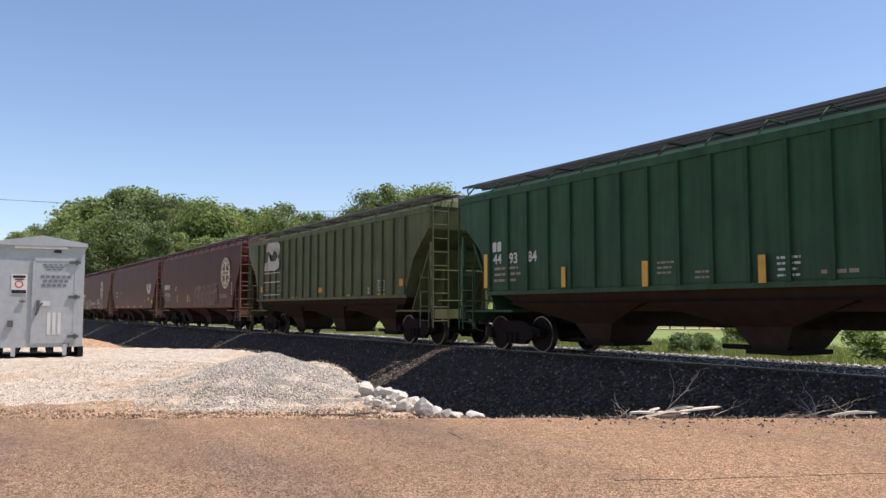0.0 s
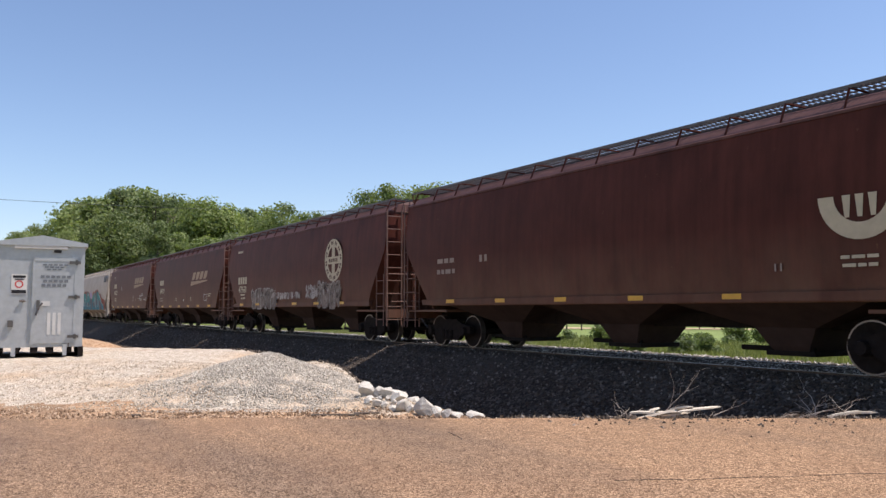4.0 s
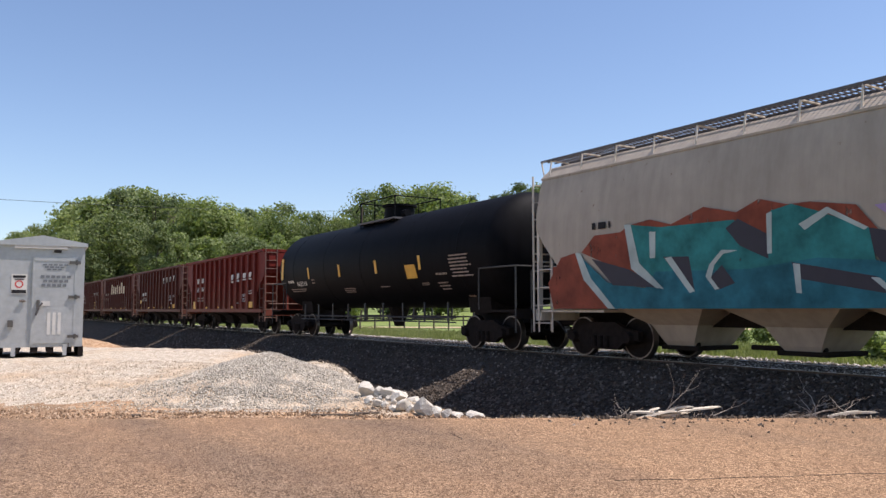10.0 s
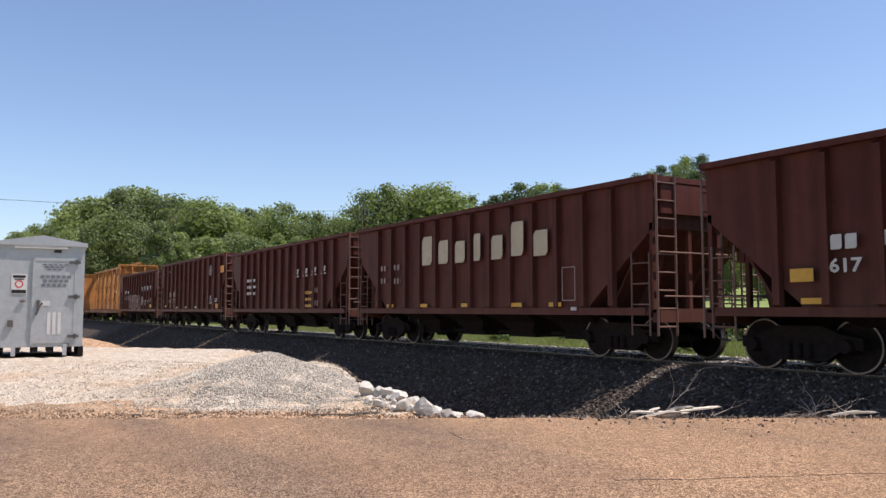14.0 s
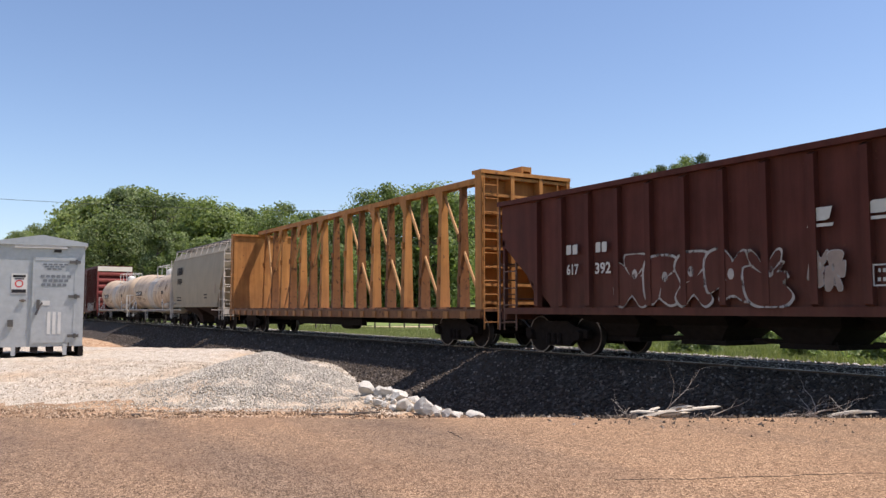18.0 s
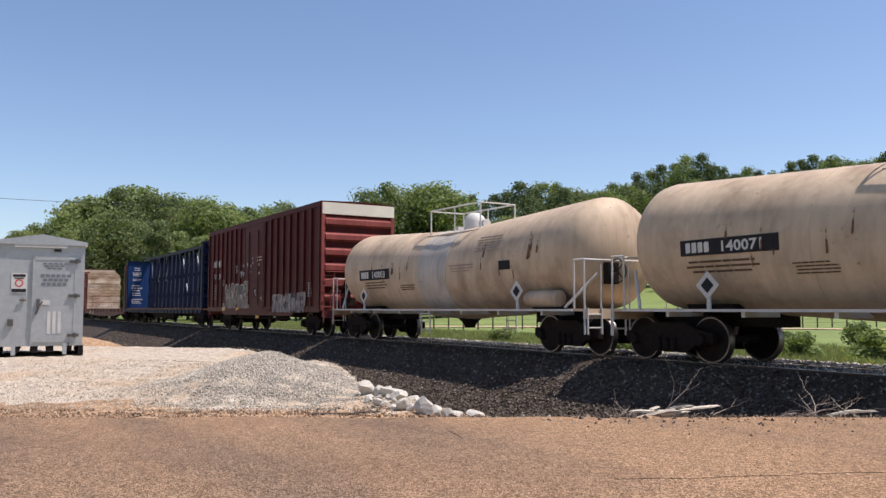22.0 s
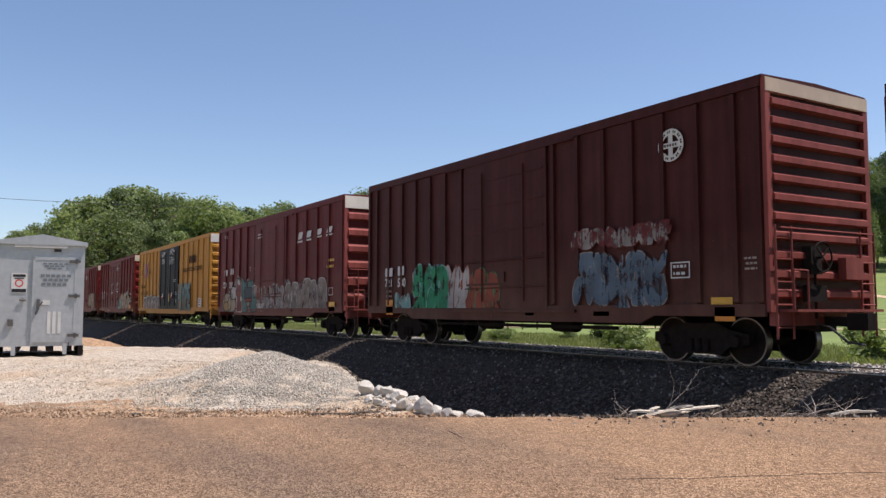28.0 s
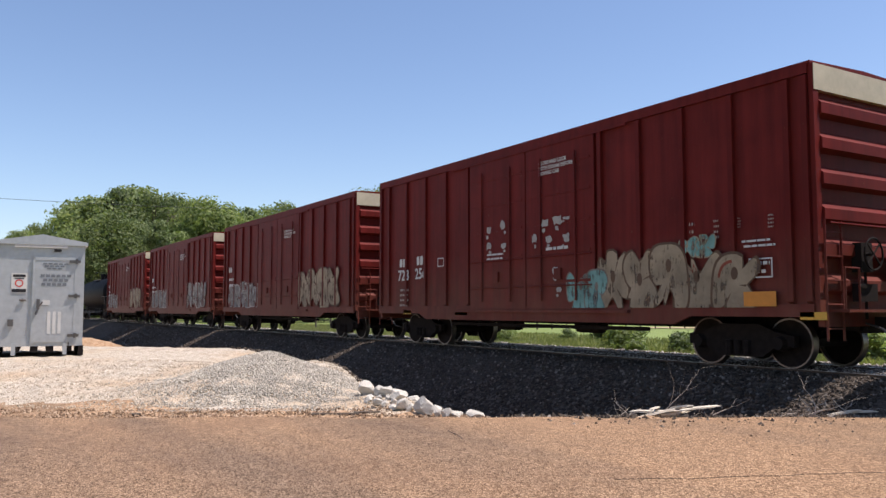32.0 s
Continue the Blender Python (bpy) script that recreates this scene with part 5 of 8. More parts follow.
def centerbeam(u, L, mat, deck_mat, label, panel_mat=None, zt=5.07, post_mat=None, middle=0.0, wide=(0.13, 0.09), starts=(0, 2, 4, 6), brace_mat=None):
    car = new_car("centerbeam_flatcar", u, label, "flatcar")
    xe = L / 2
    g = Geo().box(-xe, xe, -1.55, 1.55, 1.02, 1.08)
    part("deck", g, deck_mat, car, "worn deck with crosswise bearers")
    for s in (-1, 1):
        part("side_sill", Geo().prism_y([(-xe, 1.04), (-xe, 0.84), (-xe + 3.5, 0.80), (xe - 3.5, 0.80), (xe, 0.84), (xe, 1.04)], *sorted((s * 1.5, s * 1.6))), post_mat or mat, car)
    for k in range(24):
        x = -xe + 0.8 + (L - 1.6) * k / 23
        part("bearer", Geo().box(x - 0.09, x + 0.09, -1.55, 1.55, 1.082, 1.14), deck_mat, car)
        part("stake_pocket", Geo().box(x - 0.12, x + 0.12, -1.64, -1.602, 0.82, 1.02), mat, car)
    part("center_sill", Geo().box(-xe + 0.2, xe - 0.2, -0.35, 0.35, 0.6, 1.0), GRIME_SHADE, car)
    part("brake_gear", Geo().box(-3.0, 3.0, -1.1, -0.9, 0.5, 0.74).lathe_x([(1.0, 0.02), (1.0, 0.2), (2.0, 0.2), (2.0, 0.02)], 12, -0.8, 0.55), GRIME_SHADE, car)
    g = Geo().prism_x([(-0.17, zt - 0.18), (-0.11, zt - 0.18), (-0.11, zt - 0.13), (0.11, zt - 0.13), (0.11, zt - 0.18), (0.17, zt - 0.18), (0.17, zt), (-0.17, zt)], -xe, xe)
    part("top_chord", g, mat, car, "heavy top beam along the middle")
    pitch = 1.212
    for k in range(-9, 10):
        x = middle + pitch * k
        if abs(x) > xe - 0.75:
            continue
        wa = wide[k % 2]
        wb = wa * 0.72
        g = Geo().loft([[(x - wa, -0.19, 1.08), (x + wa, -0.19, 1.08), (x + wa, 0.19, 1.08), (x - wa, 0.19, 1.08)], [(x - wb, -0.1, zt - 0.1), (x + wb, -0.1, zt - 0.1), (x + wb, 0.1, zt - 0.1), (x - wb, 0.1, zt - 0.1)]])
        for z in (2.0, 3.3):
            g.box(x - 0.05, x + 0.05, -0.21, -0.12, z - 0.12, z + 0.12)
        g.box(x - wa - 0.06, x + wa + 0.06, -0.28, 0.28, 1.08, 1.13)
        part("post", g, post_mat if post_mat and k % 2 else mat, car)
    for k in starts:
        for d in (-1, 1) if k else (1,):
            x = middle + d * pitch * k
            if abs(x) > xe - 3.0:
                continue
            g = Geo().tube((x + d * 0.12, 0, zt - 0.35), (x + d * pitch * 1.85, 0, 1.25), 0.05, 6)
            gusset = Geo().prism_y([(x - 0.26, zt - 0.18), (x + 0.26, zt - 0.18), (x + d * 0.2 + 0.07, zt - 0.72), (x + d * 0.2 - 0.07, zt - 0.72)][::-1], -0.20, -0.16)
            part("gusset", gusset, mat, car)
            part("brace", g, brace_mat or mat, car)
    for d in (-1, 1):
        last = max(k for k in range(10) if abs(middle + d * pitch * k) <= xe - 0.75)
        x = middle + d * pitch * last
        part("brace", Geo().tube((x - d * 0.1, 0, zt - 0.3), (x - d * pitch * 0.92, 0, 1.2), 0.05, 6), brace_mat or mat, car)
    for s in (-1, 1):
        zb = zt - 0.28
        # end bulkhead: a framed steel wall across the car
        b = part("bulkhead", Geo().box(*sorted((s * (xe - 0.34), s * (xe - 0.28))), -1.5, 1.5, 1.08, zb - 0.02), panel_mat or mat, car, "steel end bulkhead")
        g = Geo()
        for y in (-1.5, -0.5, 0.5, 1.5):
            g.box(*sorted((s * (xe - 0.28), s * (xe + 0.02))), y - 0.06, y + 0.06, 1.08, zb - 0.02)
        for z in np.linspace(1.25, zb - 0.1, 8):
            g.box(*sorted((s * (xe - 0.275), s * (xe - 0.02))), -1.5, 1.5, z - 0.04, z + 0.04)
        g.box(*sorted((s * (xe - 0.42), s * (xe + 0.04))), -1.57, 1.57, zb - 0.02, zb + 0.08)
        part("bulkhead_frame", g, mat, b)
        for y in (-1, 1):
            ladder(car, (s * (xe + 0.06), y * 1.5, 0.55), (s * (xe + 0.06), y * 1.05, 0.55), zb - 0.7, 11, mat, 0.016)
        truck(car, s * (xe - 2.0))
    couple(car, xe, 0.8)
    return car


def bulkhead_flat(u, L, mat, label):
    car = new_car("bulkhead_flatcar", u, label, "flatcar")
    xe, zt = L / 2, 4.62
    for k in range(40):
        x = -xe + L * (k + 0.5) / 40
        part("deck_plank", Geo().box(x - L / 80 + 0.01, x + L / 80 - 0.01, -1.5, 1.5, 1.05, 1.12), RUSTDECK, car)
    for s in (-1, 1):
        part("side_sill", Geo().prism_y([(-xe, 1.1), (-xe, 0.68), (-xe + 2.5, 0.62), (-xe + 5, 0.45), (xe - 5, 0.45), (xe - 2.5, 0.62), (xe, 0.68), (xe, 1.1)], *sorted((s * 1.5, s * 1.6))), mat, car)
        for k in range(12):
            x = -xe + 1 + (L - 2) * k / 11
            part("stake_pocket", Geo().box(x - 0.1, x + 0.1, *sorted((s * 1.602, s * 1.66)), 0.8, 1.06), mat, car)
    part("center_sill", Geo().box(-xe + 0.2, xe - 0.2, -0.35, 0.35, 0.5, 1.04), GRIME_SHADE, car)
    for s in (-1, 1):
        g = Geo()
        for y in (-1.5, -0.75, 0, 0.75, 1.5):
            g.prism_y([(s * (xe - 0.25), 1.1), (s * (xe + 0.05), 1.1), (s * (xe + 0.05), zt - 0.3), (s * (xe - 0.1), zt), (s * (xe - 0.25), zt)][::s], y - 0.07, y + 0.07)
        for z in (1.3, 2.2, 3.1, 4.0, zt - 0.08):
            g.box(*sorted((s * (xe - 0.22), s * (xe - 0.02))), -1.55, 1.55, z - 0.06, z + 0.06)
        b = part("bulkhead", g, mat, car, "red steel bulkhead lined with weathered planks")
        part("bulkhead_edge", Geo().box(*sorted((s * (xe - 0.42), s * (xe + 0.02))), -1.6, -1.52, 1.1, zt - 0.1), mat, b)
        rp = random.Random(4)
        for k in range(29):
            z0 = 1.125 + k * 0.128
            far = 1.73 if k < 26 else 1.73 - 0.13 * (k - 25)
            j = rp.uniform(-0.022, 0.022)
            part("plank", Geo().box(*sorted((s * (xe - 0.26), s * (xe - 0.36 + j))), -min(far, 1.5) + rp.uniform(0, 0.05), far - rp.uniform(0, 0.09), z0, z0 + 0.112 + rp.uniform(-0.012, 0.008)), LUMBER, b)
        g = Geo()
        for y in (-0.95, -0.3, 0.55, 1.25):
            for k in range(29):
                z = 1.18 + k * 0.128 + rp.uniform(-0.02, 0.02)
                yy = y + rp.uniform(-0.03, 0.03)
                g.box(*sorted((s * (xe - 0.34), s * (xe - 0.395))), yy - 0.012, yy + 0.012, z - 0.012, z + 0.012)
        tagged(part("bolt", g, GRIME_SHADE, b), kind="stuff")
        truck(car, s * (xe - 2.2))
        ladder(car, (s * (xe + 0.08), -1.5, 0.55), (s * (xe + 0.08), -1.05, 0.55), 2.2, 6, mat, 0.016)
    couple(car, xe, 0.9)
    return car


# ---- the train, head to tail ----
covered_hopper(-9.7, 18.25, GREEN, "dark green ribbed covered hopper with white numbers", ribs=20, zt=4.12, top=4.58, bulge=0.0, low=BAY_BROWN)
covered_hopper(-28.86, 16.84, OLIVE, "olive green ribbed covered hopper with a white emblem", ribs=19, zt=4.12, top=4.58, bulge=0.0, low=BAY_BROWN)
covered_hopper(-47.18, 16.95, BROWN, "brown covered hopper with a round cream emblem and graffiti", low=BAY_BROWN, roof_mat=ROOF_DUST)
covered_hopper(-65.54, 17.05, BROWN, "brown covered hopper with a half-round emblem", low=BAY_BROWN, roof_mat=ROOF_DUST)
covered_hopper(-84.0, 17.15, BROWN2, "brown covered hopper with white graffiti and round emblem", low=BAY_BROWN, roof_mat=ROOF_DUST)
covered_hopper(-101.65, 16.2, BROWN, "brown covered hopper with a slanted cream mark", low=BAY_BROWN, roof_mat=ROOF_DUST)
covered_hopper(-119.26, 16.2, BROWN2, "brown covered hopper with a large slanted cream mark", low=BAY_BROWN, roof_mat=ROOF_DUST)
covered_hopper(-137.82, 18.54, GREYTAN, "grey-tan round-sided covered hopper with teal and orange graffiti", bays=5, zt=4.24, bulge=0.22, roof_mat=GREYTAN, cut=1.5, trim=SUNLIT_TRIM)
tank_car(-156.9, 16.9, 1.6, 2.74, TANK_BLACK, "black tank car with yellow stripes and orange placard", tan=False)
OPEN = [(-173.56, OPENRED), (-188.44, OPENBROWN), (-203.43, OPENBROWN), (-218.02, OPENBROWN), (-233.23, OPENBROWN), (-248.52, OPENBROWN)]
for u, m in OPEN:
    if u == -233.23:
        open_hopper(u, 14.3, m, "taller brown ribbed open-top hopper car with faded marks", zt=3.95, pitch=1.04)
    else:
        open_hopper(u, 13.65, m, "red ribbed open-top hopper car with white marks" if m is OPENRED else "brown ribbed open-top hopper car with white marks")
centerbeam(-267.5, 22.4, BEAM_GOLD, RUSTDECK, "empty yellow centerbeam flatcar with rusty deck", post_mat=BEAM_RUST, middle=-0.54, brace_mat=BRACE_PALE)
covered_hopper(-285.6, 11.3, TAN, "short tan covered hopper with black numbers", bays=2, zt=4.08, cut=1.1, low=BAY_BROWN, trim=SUNLIT_TRIM)
tank_car(-298.38, 13.75, 1.37, 2.13, TANK_TAN, "rust-streaked tan tank car with white railing")
tank_car(-313.13, 13.75, 1.37, 2.13, TANK_TAN, "stained tan tank car with white railing")
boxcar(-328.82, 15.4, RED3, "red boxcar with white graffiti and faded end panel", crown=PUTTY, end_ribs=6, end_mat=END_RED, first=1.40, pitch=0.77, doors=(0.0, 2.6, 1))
centerbeam(-349.2, 22.4, BEAM_BLUE, RUSTDECK, "empty dark blue centerbeam flatcar", panel_mat=PANEL_BLUE, middle=0.18, wide=(0.17, 0.17), starts=(0, 3, 5, 7), brace_mat=BRACE_BLUE)
bulkhead_flat(-371.4, 21.4, RED3, "empty red bulkhead flatcar with plank-lined ends")
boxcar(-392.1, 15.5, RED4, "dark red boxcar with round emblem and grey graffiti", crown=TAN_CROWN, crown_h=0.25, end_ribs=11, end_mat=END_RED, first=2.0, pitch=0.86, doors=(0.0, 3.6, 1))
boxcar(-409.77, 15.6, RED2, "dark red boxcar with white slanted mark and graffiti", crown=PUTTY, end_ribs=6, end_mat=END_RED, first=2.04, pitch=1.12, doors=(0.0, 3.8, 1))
boxcar(-428.75, 18.65, GOLD, "yellow boxcar with black double doors and graffiti", crown=WHITE, end_ribs=8, doors=(-0.03, 5.2, 2), door_mat=DOORBLACK, seams=(2.45, 3.95), first=2.50, pitch=1.12)
for u in (-448.05, -465.63, -483.48, -501.0):
    boxcar(u, 15.6, RED, "red boxcar with cream graffiti and pale end panel", crown=CREAM, end_ribs=6, doors=(0.1, 5.0, 2))
tank_car(-519.5, 16.5, 1.5, 2.6, TANK_BLACK, "black tank car at the tail of view", tan=False)

TRAVEL = [(0, 0.0), (2, 25.91), (4, 52.08), (6, 78.47), (8, 105.0), (10, 131.63), (12, 158.29), (14, 184.98), (16, 211.69), (18, 238.47), (20, 265.35), (22, 292.41), (24, 319.73), (26, 347.36), (28, 375.34), (30, 403.64), (32, 432.17)]


# ---- the trackside: signal bungalow, rocks, debris, wires, far things ----
SLATE = plain("stencil_grey", (0.13, 0.14, 0.15), 0.8)


def bungalow():
    """A steel equipment house on skids; its own space: x along the front, -y the front, z up."""
    a, d = -8.43, 16.9
    x, y = plan(a, d)
    house = tagged(new("equipment_house"), "galvanised steel equipment house with a closed door, on skids", "shed")
    r = RIGHT * 0.895 + FWD * 0.446
    house.matrix_basis = pose(x, y, 0.30, 0, 0, math.degrees(math.atan2(r.y, r.x)))
    w, dp, h = 0.82, 2.3, 2.14
    part("wall", Geo().box(-w, w, 0, dp, 0, h), GALV, house)
    part("roof", Geo().prism_y([(-w - 0.05, h - 0.02), (w + 0.05, h - 0.02), (w + 0.05, h + 0.05), (0.0, h + 0.20), (-w - 0.05, h + 0.05)], -0.07, dp + 0.07), GALV, house, "shallow gabled steel roof")
    # white strip along the front below the roof edge
    part("eave_strip", Geo().box(-0.52, 0.48, -0.06, -0.01, h - 0.08, h - 0.02), WHITE, house)
    part("roof_vent", Geo().box(0.22, 0.36, -0.03, -0.004, h - 0.16, h - 0.10), DARK, house)
    for s in (-1, 1):
        part("skid", Geo().box(s * w - 0.05 - s * 0.03, s * w + 0.05 - s * 0.03, -0.03, dp + 0.03, -0.20, 0.0), GRIME_SHADE, house)
    for q in (-0.45, -0.1, 0.2, 0.55):
        part("floor_beam", Geo().box(q - 0.07, q + 0.07, 0.0, dp, -0.12, 0.0), GRIME_SHADE, house)
    door = part("door", Geo().box(-0.12, 0.63, -0.035, -0.004, 0.08, 1.80), GALV, house, "closed steel door")
    g = Geo().box(-0.17, -0.12, -0.045, -0.004, 0.05, 1.86).box(0.63, 0.68, -0.045, -0.004, 0.05, 1.86).box(-0.17, 0.68, -0.045, -0.004, 1.80, 1.87)
    part("door_frame", g, GALV, door)
    for z in (0.22, 1.05, 1.78):
        part("hinge", Geo().box(0.52, 0.74, -0.075, -0.03, z - 0.03, z + 0.03).tube((0.66, -0.07, z - 0.05), (0.66, -0.07, z + 0.05), 0.025), TREAD, door)
    part("door_handle", Geo().box(-0.08, -0.02, -0.09, -0.035, 0.78, 0.98).tube((-0.06, -0.09, 0.80), (0.03, -0.1, 0.92), 0.018).tube((-0.05, -0.08, 0.78), (-0.09, -0.09, 0.66), 0.02), TREAD, door)
    part("hasp_plate", Geo().box(0.01, 0.17, -0.042, -0.036, 0.86, 0.96), WHITE, door)
    for k in range(3):
        part("vent_strip", Geo().box(0.13 + k * 0.10, 0.19 + k * 0.10, -0.043, -0.036, 0.26, 0.72), WHITE, door)
    for z, w, h in ((1.74, 0.46, 0.03), (1.69, 0.40, 0.03), (1.64, 0.30, 0.03), (1.50, 0.54, 0.055), (1.41, 0.44, 0.055), (1.32, 0.50, 0.055)):
        q = 0.25 - w / 2
        while q < 0.25 + w / 2 - 0.03:
            part("stencil", Geo().box(q, q + 0.075, -0.042, -0.038, z - h, z), SLATE, door)
            q += 0.1
    sg = part("warning_sign", Geo().box(-0.56, -0.27, -0.012, -0.004, 1.10, 1.52), WHITE, house, "white warning sign with red ring")
    g = Geo()
    for k in range(16):
        c = lambda q, r: (-0.415 + r * math.cos(q * math.pi / 8), 1.31 + r * math.sin(q * math.pi / 8))
        flat_poly(g, [c(k, 0.055), c(k, 0.08), c(k + 1, 0.08), c(k + 1, 0.055)], -0.015)
    part("sign_ring", g, SIGNRED, sg)
    part("sign_bar", Geo().box(-0.53, -0.30, -0.016, -0.012, 1.44, 1.49).box(-0.55, -0.28, -0.016, -0.012, 1.12, 1.19).box(-0.50, -0.33, -0.016, -0.012, 1.40, 1.42), INK, sg)
    part("junction_box", Geo().box(-0.60, -0.50, -0.06, -0.004, 0.42, 0.56), TREAD, house)
    part("lock", Geo().tube((-0.40, -0.04, 0.96), (-0.28, -0.04, 0.96), 0.02).tube((-0.34, -0.004, 0.96), (-0.34, -0.05, 0.96), 0.035), TREAD, house)
    part("corner_bracket", Geo().box(w - 0.06, w + 0.02, -0.05, 0.05, -0.18, 0.06).box(-w - 0.02, -w + 0.06, -0.05, 0.05, -0.18, 0.06), GALV, house)
    part("lifting_rod", Geo().tube((w + 0.05, 0, h - 0.05), (w + 0.05, 0, h + 0.13), 0.012), TREAD, house)


bungalow()


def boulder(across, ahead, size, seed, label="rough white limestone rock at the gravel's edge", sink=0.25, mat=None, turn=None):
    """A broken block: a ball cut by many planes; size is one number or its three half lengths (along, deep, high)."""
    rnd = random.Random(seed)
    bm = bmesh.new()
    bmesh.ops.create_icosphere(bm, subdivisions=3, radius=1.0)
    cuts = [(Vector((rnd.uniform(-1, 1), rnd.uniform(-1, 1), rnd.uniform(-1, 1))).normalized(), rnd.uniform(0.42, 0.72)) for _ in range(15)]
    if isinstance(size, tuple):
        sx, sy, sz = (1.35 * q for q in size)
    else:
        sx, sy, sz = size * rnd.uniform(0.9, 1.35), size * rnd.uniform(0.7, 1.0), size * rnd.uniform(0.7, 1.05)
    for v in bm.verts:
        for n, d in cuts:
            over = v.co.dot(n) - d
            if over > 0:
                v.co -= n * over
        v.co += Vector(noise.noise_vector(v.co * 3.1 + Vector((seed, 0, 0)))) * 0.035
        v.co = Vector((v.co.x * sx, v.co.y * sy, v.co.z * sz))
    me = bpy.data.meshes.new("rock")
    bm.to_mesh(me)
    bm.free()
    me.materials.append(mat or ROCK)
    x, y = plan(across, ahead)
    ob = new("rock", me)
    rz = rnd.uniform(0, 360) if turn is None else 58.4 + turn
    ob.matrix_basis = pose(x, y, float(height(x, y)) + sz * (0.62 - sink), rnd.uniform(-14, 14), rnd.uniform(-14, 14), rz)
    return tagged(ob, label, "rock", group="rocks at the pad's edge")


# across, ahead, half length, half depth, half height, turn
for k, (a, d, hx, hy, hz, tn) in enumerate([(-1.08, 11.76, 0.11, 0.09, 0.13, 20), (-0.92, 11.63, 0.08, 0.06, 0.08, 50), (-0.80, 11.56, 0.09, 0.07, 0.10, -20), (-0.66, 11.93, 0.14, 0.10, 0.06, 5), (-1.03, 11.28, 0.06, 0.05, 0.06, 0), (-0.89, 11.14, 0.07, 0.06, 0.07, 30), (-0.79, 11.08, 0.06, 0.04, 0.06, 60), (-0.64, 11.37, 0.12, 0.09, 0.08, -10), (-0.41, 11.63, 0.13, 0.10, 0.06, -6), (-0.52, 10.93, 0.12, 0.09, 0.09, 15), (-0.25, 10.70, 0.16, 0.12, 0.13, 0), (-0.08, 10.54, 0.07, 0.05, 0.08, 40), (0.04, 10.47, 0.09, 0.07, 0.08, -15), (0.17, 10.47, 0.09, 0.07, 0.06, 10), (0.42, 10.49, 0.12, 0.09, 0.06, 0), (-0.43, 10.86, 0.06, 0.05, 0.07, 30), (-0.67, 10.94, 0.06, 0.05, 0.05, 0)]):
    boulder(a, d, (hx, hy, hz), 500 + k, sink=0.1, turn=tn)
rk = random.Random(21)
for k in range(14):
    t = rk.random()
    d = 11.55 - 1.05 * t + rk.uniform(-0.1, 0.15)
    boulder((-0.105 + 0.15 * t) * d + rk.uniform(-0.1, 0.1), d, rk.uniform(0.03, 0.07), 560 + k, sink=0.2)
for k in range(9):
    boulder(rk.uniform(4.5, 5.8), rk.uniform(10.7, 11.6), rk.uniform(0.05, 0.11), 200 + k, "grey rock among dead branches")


def branch(across, ahead, length, seed, name="dead_branch", r=0.02, lift=0.0, label="bleached dead branch lying by the road", turn=None):
    rnd = random.Random(seed)
    g = Geo()
    def grow(p, d, ln, rr, depth):
        n = 5
        for k in range(n):
            d = (d + Vector((rnd.uniform(-0.3, 0.3), rnd.uniform(-0.3, 0.3), rnd.uniform(-0.25, 0.22)))).normalized()
            q = p + d * ln / n
            q.z = max(q.z, 0.01)
            g.tube(p, q, rr, 5, rr * 0.8)
            p, rr = q, rr * 0.82
            if depth and rnd.random() < 0.65:
                grow(p, (d + Vector((rnd.uniform(-1, 1), rnd.uniform(-1, 1), rnd.uniform(-0.1, 0.4)))).normalized(), ln * rnd.uniform(0.3, 0.55), rr * 0.7, depth - 1)
    a = rnd.uniform(0, 6.28) if turn is None else turn
    grow(Vector((0, 0, 0.02)), Vector((math.cos(a), math.sin(a), lift)).normalized(), length, r, 2)
    ob = new(name, g.mesh(name, DEADWOOD))
    x, y = plan(across, ahead)
    ob.location = (x, y, float(height(x, y)))
    return tagged(ob, label, "branch", group="dead branches by the road")


rbch = random.Random(8)
for k, (a, d, ln, lift) in enumerate([(1.17, 10.75, 0.45, 0.22), (1.72, 10.66, 1.35, 0.12), (2.26, 10.93, 1.08, 0.1), (2.53, 10.75, 0.90, 0.08), (1.99, 11.11, 1.26, 0.12), (3.07, 10.84, 0.72, 0.15), (4.15, 10.75, 0.72, 0.22), (4.43, 10.84, 0.99, 0.3), (4.70, 10.75, 0.81, 0.22), (4.97, 10.93, 1.08, 0.25), (5.33, 10.75, 0.81, 0.22), (3.88, 10.84, 0.90, 0.15), (4.29, 10.66, 0.72, 0.25), (4.83, 10.66, 0.90, 0.2), (5.15, 10.66, 0.81, 0.22), (2.80, 10.84, 0.72, 0.1)]):
    branch(a, d, ln, 300 + k, r=0.012 + 0.01 * rbch.random(), lift=lift, turn=rbch.uniform(-0.6, 1.9))
